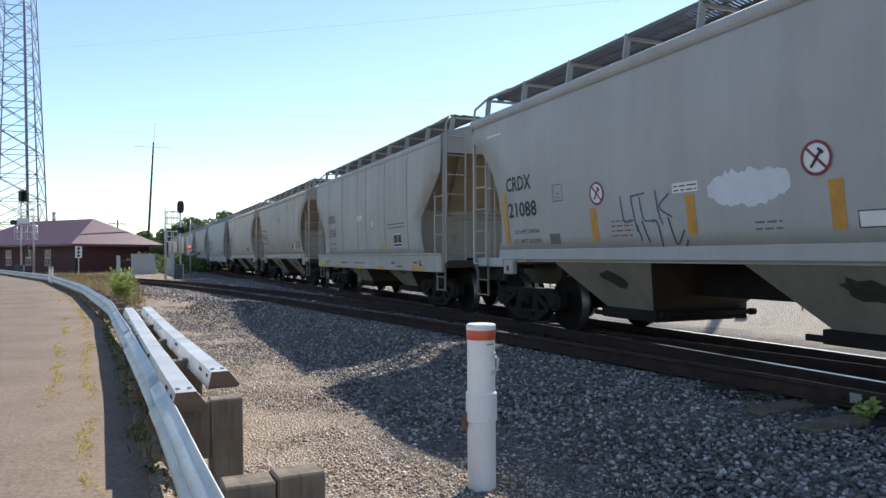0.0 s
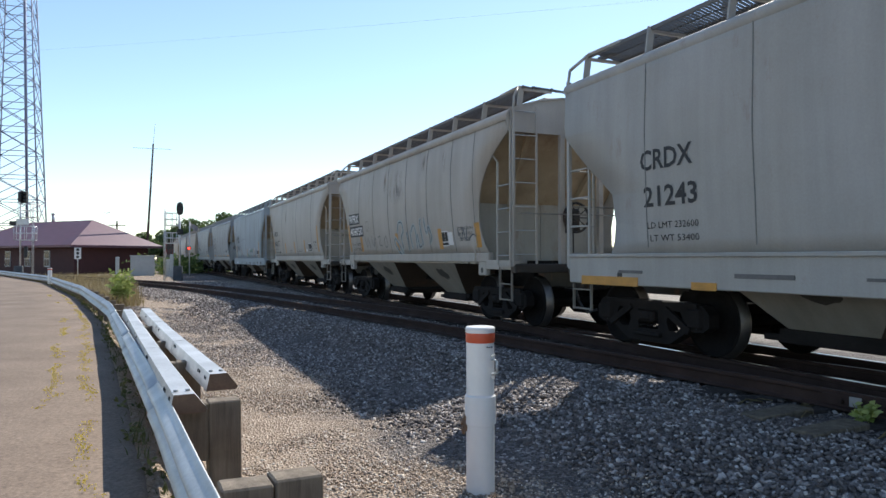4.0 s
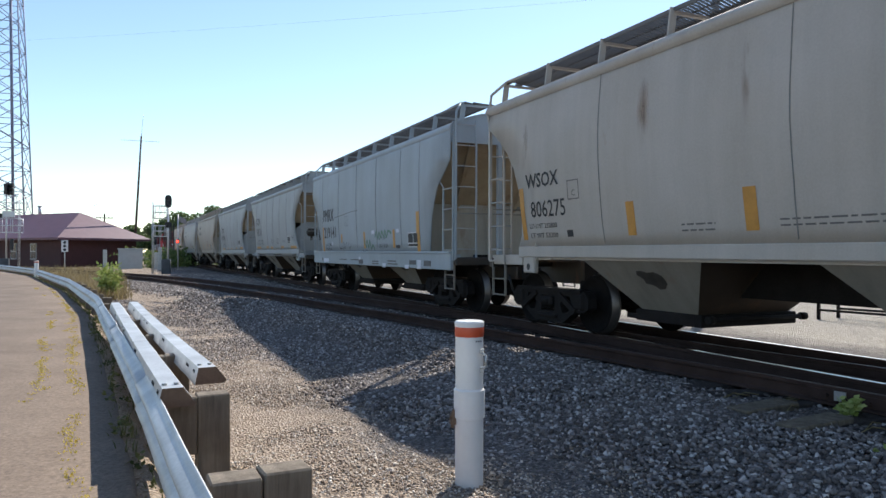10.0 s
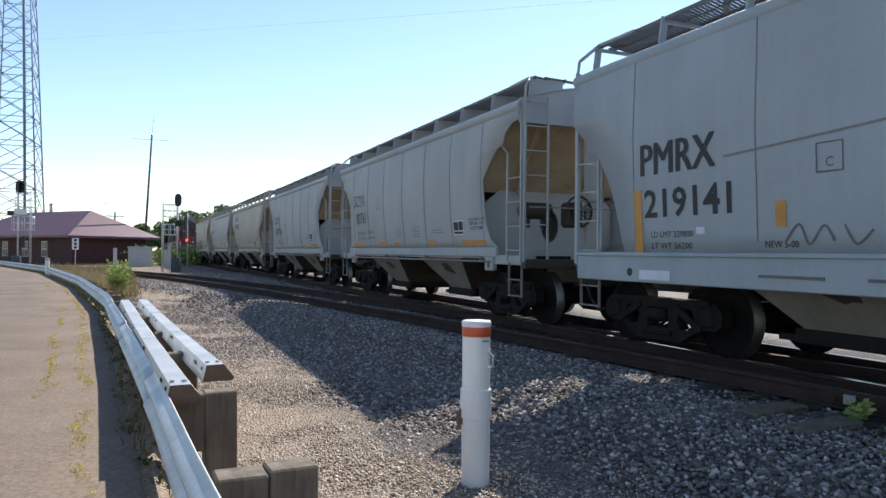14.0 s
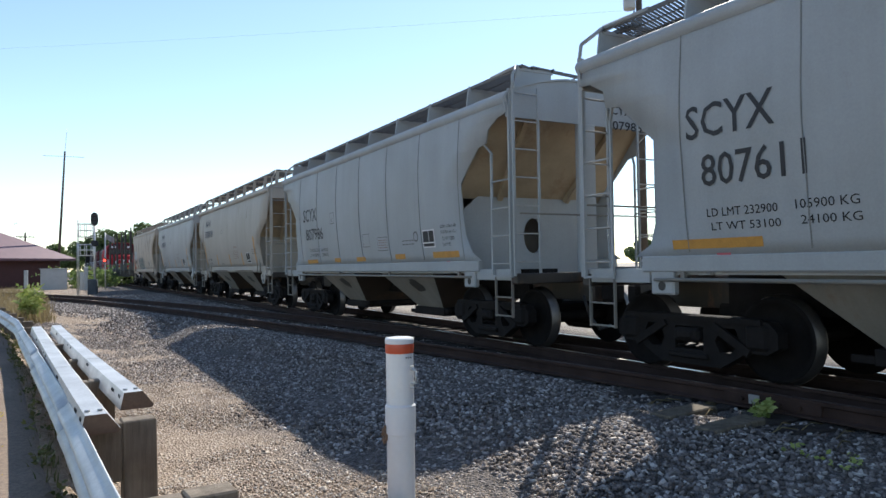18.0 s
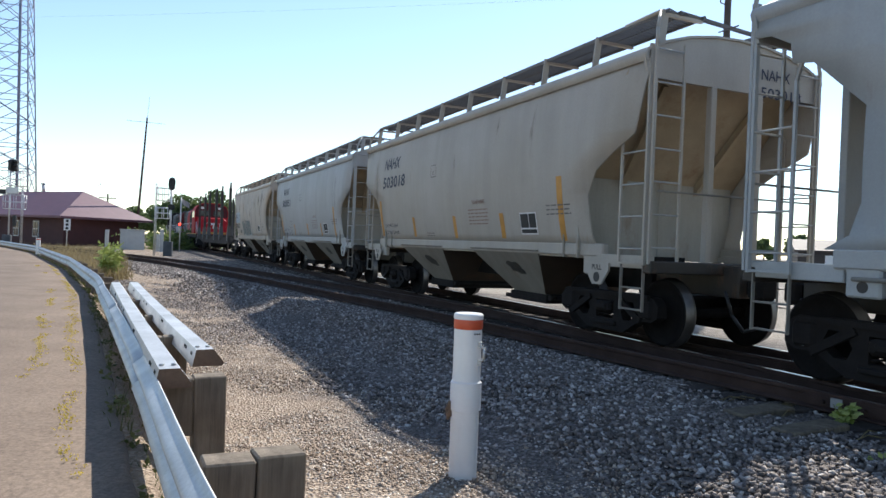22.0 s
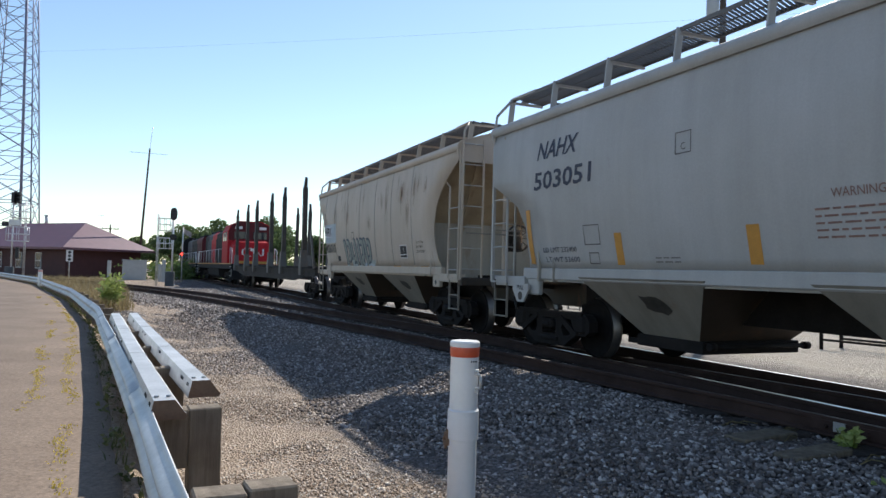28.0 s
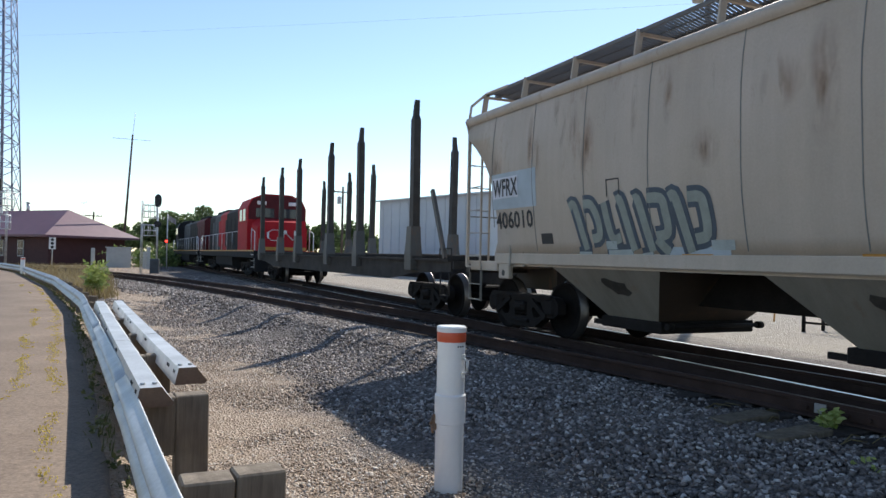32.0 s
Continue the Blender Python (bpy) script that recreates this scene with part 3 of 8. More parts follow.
def build_guardrail():
    rail = tagged(holder("guardrail"), "galvanised steel guardrail on weathered wooden posts beside the road", "guardrail")
    total, d = 76.0, 0.0
    while d < total:
        bm = bmesh.new()
        rings = []
        for k in np.linspace(d, d + 3.85, 8):
            p, t = guard_at(k)
            nrm = Vector((-t[1], t[0], 0))
            sag = 0.0
            rings.append(w_ring(Vector((p[0], p[1], 0.465 + sag)) + nrm * (0.012 * ((k - d) / 3.85)), nrm, Vector((0, 0, 1))))
        loft(bm, rings, smooth=True)
        part("beam", bm, M["galv"], rail)
        d += 3.81
    rng = random.Random(2)
    for d in np.arange(1.28, 74, 1.80):
        p, t = guard_at(d)
        nrm = np.array([t[1], -t[0]])
        ang = math.degrees(math.atan2(t[1], t[0]))
        dz = rng.uniform(-0.015, 0.015)
        for name, off, zlo, zhi in (("blockout", 0.105, 0.24, 0.60), ("post", 0.312, -0.50, 0.605)):
            bm = bmesh.new()
            box(bm, (0, 0, (zlo + zhi) / 2), (0.15, 0.198, zhi - zlo), bevel=0.008)
            o = part(name, bm, M["post_wood"], rail)
            o.matrix_basis = pose(p[0] + nrm[0] * off, p[1] + nrm[1] * off, dz - (0.14 if d > 9.6 else 0.0), rng.uniform(-1, 1), rng.uniform(-1, 1), ang + rng.uniform(-2, 2))
    return rail


build_guardrail()


def spare_beam(end, far, roll, z0, z1):
    """A spare beam laid on its flat behind the guardrail."""
    bm = bmesh.new()
    a, b = Vector((*end, z0)), Vector((*far, z1))
    t = (b - a).normalized()
    side = t.cross(Vector((0, 0, 1))).normalized()
    up = side.cross(t)
    rings = []
    for k in np.linspace(0, 1, 9):
        p = a.lerp(b, k) - Vector((0, 0, 0.02 * math.sin(k * math.pi)))
        rings.append([p + side * v + up * w for v, w in W_BOX])
    loft(bm, rings)
    for f in bm.faces:
        f.normal_update()
        if abs(f.normal.dot(t)) > 0.7 or f.normal.dot(up) < -0.5:
            f.material_index = 1
    for k in np.arange(0.12, 1.0, 0.9):
        p = a + t * k
        for v in (-0.035, 0.035):
            beam(bm, p + side * v + up * 0.045, p + side * v + up * 0.058, 0.016, n=6)
    for k in (0.12, 0.17, 0.42, 0.47, 0.52, 2.1, 2.16, 2.22, 3.9, 3.96, 4.3, 6.0, 6.06, 6.1):   # bolt slots
        p = a + t * k
        beam(bm, p + side * -0.0738 + up * -0.010, p + side * -0.0688 + up * 0.013, 0.007, 0.005, mi=2)
    for k in (0.33, 0.66):                    # lap joints
        c0, c1 = a.lerp(b, k), a.lerp(b, k + 0.002)
        loft(bm, [[p - Vector((0, 0, 0.02 * math.sin(k * math.pi))) + (side * v + up * w) * 1.05 for v, w in W_BOX] for p in (c0, c1)])
    ob = part("spare_guardrail_beam", bm, [M["galv"], M["rustgalv"], M["black"]])
    return tagged(ob, "spare galvanised guardrail beam lying behind the posts", "guardrail beam", group="spare guardrail beams")


W_BOX = [(-0.085, -0.075), (-0.06, 0.045), (0.06, 0.045), (0.135, -0.055), (0.12, -0.075)]
spare_beam((-1.555, 4.18), (-5.10, 11.28), 0, 0.635, 0.635)
spare_beam((-1.59, 4.94), (-4.86, 11.40), 0, 0.635, 0.64)


def marker_post(x, y, z, h, r):
    top = z + h
    post = holder("marker_post", pose(x, y, z))
    bm = bmesh.new()
    lathe(bm, [(r, -0.3), (r, h * 0.40), (r * 1.0, h * 0.42)], 32)
    part("lower_tube", bm, M["white"], post, smooth=40)
    bm = bmesh.new()
    lathe(bm, [(r * 1.0, h * 0.40), (r * 1.10, h * 0.405), (r * 1.10, h * 0.575), (r * 1.0, h * 0.585)], 32)
    part("collar", bm, M["white"], post, smooth=40)
    bm = bmesh.new()
    lathe(bm, [(r * 0.99, h * 0.58), (r * 0.99, h * 0.91)], 32)
    part("upper_tube", bm, M["white"], post, smooth=40)
    bm = bmesh.new()
    lathe(bm, [(r * 1.005, h * 0.905), (r * 1.03, h * 0.91), (r * 1.03, h * 0.965), (r * 1.005, h * 0.97)], 32)
    part("reflective_band", bm, M["orange"], post, "orange-red reflective band", smooth=40)
    bm = bmesh.new()
    lathe(bm, [(r * 1.04, h * 0.965), (r * 1.05, h * 0.97), (r * 1.05, h * 0.992), (r * 0.97, h), (0.001, h)], 32)
    part("cap", bm, M["white"], post, smooth=40)
    return post


mp = marker_post(0.271, 4.81, -0.10, 1.124, 0.0984)
tagged(mp, "white plastic cable marker post with an orange-red band", "marker post")
bm = bmesh.new()
tube(bm, [(0.077, -0.068, 0.80), (0.109, -0.087, 0.818), (0.109, -0.087, 0.893), (0.077, -0.068, 0.911)], 0.009, 8)
box(bm, (0.082, -0.069, 0.794), (0.027, 0.015, 0.037))
box(bm, (0.082, -0.069, 0.917), (0.027, 0.015, 0.037))
part("handle", bm, M["galv"], mp, "steel pull handle")
bm = bmesh.new()
box(bm, (-0.106, -0.019, 0.459), (0.027, 0.037, 0.11), bevel=0.005)
tube(bm, [(-0.119, -0.025, 0.496), (-0.130, -0.025, 0.446), (-0.114, -0.025, 0.384)], 0.010, 8)
part("latch", bm, M["rustgalv"], mp, "rusty padlock latch")
for i in range(3):
    bm = bmesh.new()
    box(bm, (0.043 + i * 0.016, -0.091 + i * 0.0075, 0.99), (0.009, 0.005, 0.010))
    part("vent_slot", bm, M["black"], mp)


# ---- the train: shared pieces ----
def side_y(z, bulge=0.07):
    """Half-width of a hopper car's side at height z over the rail."""
    return 1.60 - bulge * ((z - 2.8) / 1.1) ** 2


CUTS = dict(                                 # how far the side's end edge stands in from the car's end, by height
    arch=[(1.36, 0.95), (1.55, 1.10), (1.9, 1.18), (2.3, 1.15), (2.7, 1.0), (3.0, 0.78), (3.25, 0.5), (3.45, 0.22), (3.55, 0.04), (3.95, 0.0)],
    poly=[(1.36, 0.85), (1.50, 1.12), (1.8, 1.25), (2.68, 1.30), (3.2, 0.75), (3.24, 0.52), (3.45, 0.48), (3.6, 0.22), (3.62, 0.03), (3.95, 0.0)],
    hexa=[(1.30, 1.05), (1.5, 1.15), (1.75, 1.20), (2.15, 1.15), (2.4, 0.86), (2.6, 0.60), (2.87, 0.30), (3.13, 0.03), (3.3, 0.0), (3.95, 0.0)],
    low=[(1.36, 1.15), (1.5, 1.20), (2.07, 1.20), (2.42, 0.98), (2.63, 0.62), (2.85, 0.16), (3.2, 0.08), (3.5, 0.03), (3.6, 0.0), (3.95, 0.0)],
    slant=[(1.26, 1.15), (1.5, 1.08), (2.0, 0.96), (2.33, 0.82), (2.70, 0.60), (2.98, 0.25), (3.18, 0.02), (3.3, 0.0), (3.6, 0.0), (3.95, 0.0)],
)
CUTS = {k: [(1.36 + (z - 1.36) * 0.965, a) for z, a in v] for k, v in CUTS.items()}
HALF = 5.765                                 # half the length of a hopper body


def text_mesh(words, size, bold=0.0, align="LEFT"):
    """Flat letters in the xy plane, as vertices and faces."""
    cu = bpy.data.curves.new("letters", "FONT")
    cu.body, cu.size, cu.align_x, cu.offset, cu.resolution_u = words, size, align, bold, 2
    ob = bpy.data.objects.new("letters", cu)
    me = bpy.data.meshes.new_from_object(ob)
    out = [tuple(v.co) for v in me.vertices], [tuple(p.vertices) for p in me.polygons]
    bpy.data.objects.remove(ob)
    bpy.data.meshes.remove(me)
    bpy.data.curves.remove(cu)
    return out


def letters(bm, words, x, z, size, bulge, wide=1.0, bold=0.0, mi=0, slant=0.0):
    """Letters on the car's road side; they read from +x (the far end) to -x."""
    vs, fs = text_mesh(words, size, bold)
    made = []
    for vx, vy, _ in vs:
        zz = z + vy
        made.append(bm.verts.new((x - vx * wide - slant * vy, side_y(zz, bulge) + 0.006, zz)))
    for f in fs:
        try:
            bm.faces.new([made[i] for i in f]).material_index = mi
        except ValueError:
            pass


def patch(bm, x, z, w, h, bulge, lift=0.005, mi=0):
    """A thin plate on the side, its corner nearest the lettering end at x, z (bottom)."""
    n = max(1, int(h / 0.25))
    f, b = [], []
    for k in range(n + 1):
        zz = z + h * k / n
        for row, e in ((f, lift), (b, -0.002)):
            row.append([(x, side_y(zz, bulge) + e, zz), (x - w, side_y(zz, bulge) + e, zz)])
    loft(bm, f, closed=False, mi=mi)


def wheelset(parent, x, z=0.457, r=0.457):
    """An axle with its two wheels, turning about y."""
    bm = bmesh.new()
    beam(bm, (0, -0.98, 0), (0, 0.98, 0), 0.075, n=12)
    for sgn in (-1, 1):
        prof = [(0.09, 0.62), (0.12, 0.66), (0.30, 0.695), (0.40, 0.69), (r + 0.028, 0.685), (r + 0.024, 0.715), (r, 0.730), (r - 0.006, 0.825), (0.40, 0.83), (0.385, 0.80), (0.20, 0.775), (0.13, 0.83), (0.09, 0.83)]
        vr = lathe(bm, [(a, b * sgn) for a, b in prof], 32, "y")
        for i in (4, 5, 6):
            for v in vr[i]:
                for f in v.link_faces:
                    c = f.calc_center_median()
                    if math.hypot(c.x, c.z) > r - 0.01:
                        f.material_index = 1
        for k in range(3):                    # bolts of the bearing cap
            a = k * 2.094
            beam(bm, (0.07 * math.cos(a), sgn * 1.09, 0.07 * math.sin(a)), (0.07 * math.cos(a), sgn * 1.12, 0.07 * math.sin(a)), 0.018, n=6, mi=2)
        lathe(bm, [(0.095, sgn * 0.93), (0.115, sgn * 0.95), (0.115, sgn * 1.07), (0.10, sgn * 1.095), (0.03, sgn * 1.10)], 20, "y", mi=2)
    ob = part("wheelset", bm, [M["wheel"], M["tread"], M["bearing"]], parent)
    ob.matrix_basis = Matrix.Translation((x, 0, z))
    return ob


def side_frame_mesh():
    """A cast truck side frame with its two window openings, spring nest and journal boxes."""
    bm = bmesh.new()
    outer = [(-1.12, 0.40), (-1.12, 0.56), (-1.02, 0.66), (-0.62, 0.69), (0.62, 0.69), (1.02, 0.66), (1.12, 0.56), (1.12, 0.40), (1.00, 0.33), (0.76, 0.33), (0.58, 0.22), (0.42, 0.13), (-0.42, 0.13), (-0.58, 0.22), (-0.76, 0.33), (-1.0, 0.33)]
    holes = [[(-0.70, 0.42), (-0.62, 0.57), (-0.44, 0.57), (-0.36, 0.42), (-0.42, 0.30), (-0.55, 0.30)],
             [(-0.20, 0.30), (-0.20, 0.56), (0.20, 0.56), (0.20, 0.30)],
             [(0.70, 0.42), (0.55, 0.30), (0.42, 0.30), (0.36, 0.42), (0.44, 0.57), (0.62, 0.57)]]
    for y0, y1 in ((0.94, 1.10),):
        edges = []
        for loop in (outer, *holes):
            vs = [bm.verts.new((x, y1, z)) for x, z in loop]
            edges += [bm.edges.new((vs[i], vs[(i + 1) % len(vs)])) for i in range(len(vs))]
        r = bmesh.ops.triangle_fill(bm, use_beauty=True, use_dissolve=False, edges=edges)
        faces = [g for g in r["geom"] if isinstance(g, bmesh.types.BMFace)]
        inside = []
        for f in faces:                       # drop what fills the windows
            c = f.calc_center_median()
            for loop in holes:
                hit = False
                for i in range(len(loop)):
                    (xa, za), (xb, zb) = loop[i], loop[(i + 1) % len(loop)]
                    if (za > c.z) != (zb > c.z) and c.x < (xb - xa) * (c.z - za) / (zb - za) + xa:
                        hit = not hit
                if hit:
                    inside.append(f)
        bmesh.ops.delete(bm, geom=inside, context="FACES_ONLY")
        faces = [f for f in faces if f.is_valid]
        r = bmesh.ops.extrude_face_region(bm, geom=faces)
        bmesh.ops.translate(bm, vec=(0, y0 - y1, 0), verts=[g for g in r["geom"] if isinstance(g, bmesh.types.BMVert)])
    for sx in (-0.89, 0.89):
        box(bm, (sx, 1.03, 0.50), (0.30, 0.22, 0.30), bevel=0.05)
    box(bm, (0, 1.03, 0.235), (0.56, 0.24, 0.06), bevel=0.015)
    box(bm, (0, 1.06, 0.47), (0.36, 0.20, 0.15), bevel=0.03)
    box(bm, (0, 1.13, 0.47), (0.22, 0.10, 0.09), bevel=0.02)
    for a, b in (((-0.33, 0.60), (-0.80, 0.33)), ((0.33, 0.60), (0.80, 0.33))):
        beam(bm, (a[0], 1.11, a[1]), (b[0], 1.11, b[1]), 0.05, 0.09)
    beam(bm, (-0.95, 1.11, 0.655), (0.95, 1.11, 0.655), 0.05, 0.06)
    me = bpy.data.meshes.new("side_frame")
    bmesh.ops.recalc_face_normals(bm, faces=bm.faces)
    bm.to_mesh(me)
    bm.free()
    me.materials.append(M["truck"])
    return me


def spring_mesh():
    bm = bmesh.new()
    n, turns = 40, 5
    pts = [(0.055 * math.cos(2 * math.pi * turns * i / n), 0.055 * math.sin(2 * math.pi * turns * i / n), 0.30 * i / n) for i in range(n + 1)]
    loft(bm, [[(x * (1 + 0.25 * math.cos(a)), y * (1 + 0.25 * math.cos(a)), z + 0.014 * math.sin(a)) for a in (0, 1.57, 3.14, 4.71)] for x, y, z in pts])
    me = bpy.data.meshes.new("spring")
    bm.to_mesh(me)
    bm.free()
    me.materials.append(M["truck"])
    return me


FRAME_ME, SPRING_ME = side_frame_mesh(), spring_mesh()


def build_truck(car, x, base=1.80, long=False):
    """A two-axle truck; its wheelsets are listed on WHEELS to be turned."""
    bm = bmesh.new()
    box(bm, (0, 0, 0.52), (0.42, 1.9, 0.24), bevel=0.04)
    box(bm, (0, 0, 0.70), (0.5, 0.6, 0.16), bevel=0.03)
    for sx in (-0.45, 0.45):
        beam(bm, (sx, -0.75, 0.38), (sx, 0.75, 0.38), 0.09, 0.14)
        for sy in (-0.76, 0.76):
            box(bm, (sx, sy, 0.42), (0.10, 0.10, 0.34), bevel=0.02)
    tr = part("truck", bm, M["truck"], car)
    tr.matrix_basis = Matrix.Translation((x, 0, 0))
    for sgn in (1, -1):
        f = new("side_frame", FRAME_ME)
        f.parent = tr
        f.matrix_basis = pose(0, 0, 0, 0, 0, 0 if sgn > 0 else 180) @ Matrix.Diagonal((base / 1.8, 1, 1.15 if long else 1, 1))
        for sx in (-0.15, 0.0, 0.15):
            sp = new("spring", SPRING_ME)
            sp.parent = tr
            sp.matrix_basis = Matrix.Translation((sx, sgn * 1.03, 0.265))
    for sx in ((-base / 2, 0.0, base / 2) if long else (-base / 2, base / 2)):
        WHEELS.append((wheelset(tr, sx), car))
    return tr


WHEELS, CARS, BULGE = [], [], {}


RUNGS = {}


def ladder(name, car, material, x, y, z0, z1, w, along="x", step=0.42, short=0.0, bend=None):
    """A ladder: two stiles, one of them shorter and bent in at the top, and a part for each rung."""
    d = Vector((w / 2, 0, 0)) if along == "x" else Vector((0, w / 2, 0))
    c = Vector((x, y, 0))
    bm = bmesh.new()
    p = c + d * (1 if along == "x" and x > 0 or along == "y" and y > 0 else -1)
    q = c * 2 - p
    beam(bm, (p.x, p.y, z0), (p.x, p.y, z1), 0.05 if along == "x" else 0.04, 0.035)
    top = z1 - short
    beam(bm, (q.x, q.y, z0), (q.x, q.y, top), 0.032, 0.032)
    if bend:
        e = Vector((q.x, q.y, top))
        loft(bm, [[e + Vector(bend) * k + Vector((0.016 * i, 0.016 * j, 0)) for i, j in ((-1, -1), (1, -1), (1, 1), (-1, 1))] for k in (-0.02, 1.0)])
    z = z0 + step * 0.5
    beam(bm, (p.x, p.y, z0 + 0.02), (q.x, q.y, z0 + 0.02), 0.03, 0.03)
    lad = part(name, bm, material, car)
    key = (along, w)
    while z < top - 0.05:
        if key not in RUNGS:
            bm = bmesh.new()
            beam(bm, -d, d, 0.013, n=6)
            r = part("rung", bm, material, lad)
            RUNGS[key] = r.data
        else:
            r = new("rung", RUNGS[key])
            r.parent = lad
        r.matrix_basis = Matrix.Translation((x, y, z))
        z += step
    return lad


GRATES = {}


def grate_mesh(length, width):
    """A running-board panel: bearing bars crossed by fine bars."""
    key = (length, width)
    if key not in GRATES:
        bm = bmesh.new()
        for y in np.linspace(-width / 2, width / 2, 3):
            edge = abs(y) > width / 2 - 0.01
            box(bm, (0, y, 0), (length, 0.03 if edge else 0.010, 0.05 if edge else 0.018))
        lean = 0.35 * min(width, 0.7)
        for x in np.arange(-length / 2 + lean / 2, length / 2 - lean / 2, 0.062):
            beam(bm, (x + lean / 2, -width / 2, 0.004), (x - lean / 2, width / 2, 0.004), 0.014, 0.030)
        me = bpy.data.meshes.new("running_board")
        bm.to_mesh(me)
        bm.free()
        GRATES[key] = me
    return GRATES[key]


def hopper_car(name_label, paint, cut="arch", bulge=0.07, deep=False, seams=(), board=0.12, end_hole=False, hatch_round=False, brake=-1, brake_y=0.15, pull=False):
    """A two-bay covered hopper car; +x is its far end, +y its road side, z over the rail."""
    car = holder("covered_hopper_car")
    tagged(car, name_label, "hopper car", group="covered hopper cars of the train")
    cutp = CUTS[cut]
    zs = [c[0] for c in cutp]
    # side sheets
    for sgn in (1, -1):
        bm = bmesh.new()
        lv = sorted(set(zs + [1.7, 2.1, 2.5, 2.9, 3.1, 3.65]))
        front, back = [], []
        xs_n = 13
        for z in lv:
            inset = float(np.interp(z, zs, [c[1] for c in cutp]))
            e = HALF - inset
            front.append([(e * (2 * i / (xs_n - 1) - 1), sgn * side_y(z, bulge), z) for i in range(xs_n)])
            back.append([(e * (2 * i / (xs_n - 1) - 1), sgn * (side_y(z, bulge) - 0.03), z) for i in range(xs_n)])
        rings = [f + b[::-1] for f, b in zip(front, back)]
        loft(bm, rings)
        for f in bm.faces:
            f.smooth = abs(f.normal.y) > 0.6 if f.normal.length else True
        part("side_sheet", bm, paint, car)
        # rolled bottom edge and side sill
        bm = bmesh.new()
        if deep:
            ys = side_y(zs[0], bulge) + 0.012
            box(bm, (0, sgn * (ys - 0.05), (0.90 + zs[0] + 0.01) / 2), (2 * HALF - 0.1, 0.10, zs[0] + 0.01 - 0.90), bevel=0.012)
            box(bm, (0, sgn * (ys - 0.02), zs[0] - 0.005), (2 * HALF - 0.1, 0.10, 0.05), bevel=0.01)
        else:
            ln = 2 * (HALF - 0.95)
            ys = side_y(zs[0], bulge) + 0.014
            box(bm, (0, sgn * (ys - 0.055), 1.275), (ln, 0.11, 0.19), bevel=0.02)
            box(bm, (0, sgn * (ys - 0.11), 1.19), (2 * HALF - 0.6, 0.10, 0.07))
            for sx in (-1, 1):
                box(bm, (sx * (HALF - 1.25), sgn * (ys - 0.065), 1.10), (0.34, 0.10, 0.34), bevel=0.02)
        part("side_sill", bm, paint, car)
        # weld seams
        for k, x in enumerate(seams):
                bm = bmesh.new()
                lo = float(np.interp(abs(x), [HALF - 1.25, HALF - 0.3], [1.4, 3.5]))
                pts = [(x + 0.006 * math.sin(z * 5 + k), sgn * (side_y(z, bulge) + 0.001), z) for z in np.linspace(max(1.38, lo), 3.75, 9)]
                for a, b in zip(pts, pts[1:]):
                    beam(bm, a, b, 0.013, 0.010)
                part("weld_seam", bm, M["seam"], car)
    # roof
    bm = bmesh.new()
    arc = [(-1.58, 3.74), (-1.60, 3.80), (-1.57, 3.86), (-1.30, 3.99), (-0.9, 4.11), (-0.45, 4.18), (0, 4.20), (0.45, 4.18), (0.9, 4.11), (1.30, 3.99), (1.57, 3.86), (1.60, 3.80), (1.58, 3.74)]
    ring = arc + [(y * 0.985, z - 0.03) for y, z in reversed(arc)]
    loft(bm, [[(x, y, z) for y, z in ring] for x in (-HALF - 0.02, -HALF * 0.5, 0, HALF * 0.5, HALF + 0.02)], smooth=True)
    part("roof", bm, paint, car, smooth=50)
    # ends: upper panel, slope sheet, bulkhead
    for sx in (-1, 1):
        bm = bmesh.new()
        top = [(y, z - 0.02) for y, z in arc if abs(y) <= 1.6]
        pts = [(y, z) for y, z in top if z > 3.76] 
        outline = pts + [(1.53, 3.50), (-1.53, 3.50)]
        a = [bm.verts.new((sx * (HALF - 0.01), y, z)) for y, z in outline]
        b = [bm.verts.new((sx * (HALF - 0.05), y, z)) for y, z in outline]
        for i in range(len(a)):
            bm.faces.new((a[i], a[(i + 1) % len(a)], b[(i + 1) % len(a)], b[i]))
        bm.faces.new(a), bm.faces.new(b[::-1])
        part("end_panel", bm, paint, car)
        bm = bmesh.new()
        bi, bz = (1.52, 2.42) if end_hole else (1.60, 2.20)
        loft(bm, [[(sx * (HALF - 0.40), y, 3.62), (sx * (HALF - bi), y, bz), (sx * (HALF - bi - 0.03), y, bz + 0.04), (sx * (HALF - 0.40), y, 3.67)] for y in (-1.54, 1.54)])
        for y in (-0.9, 0.9):
            beam(bm, (sx * (HALF - 0.42), y, 3.55), (sx * (HALF - bi + 0.06), y * 0.8, bz), 0.08, 0.10)
        part("slope_sheet", bm, M["brownpaint"], car, "dusty brown shaded slope sheet")
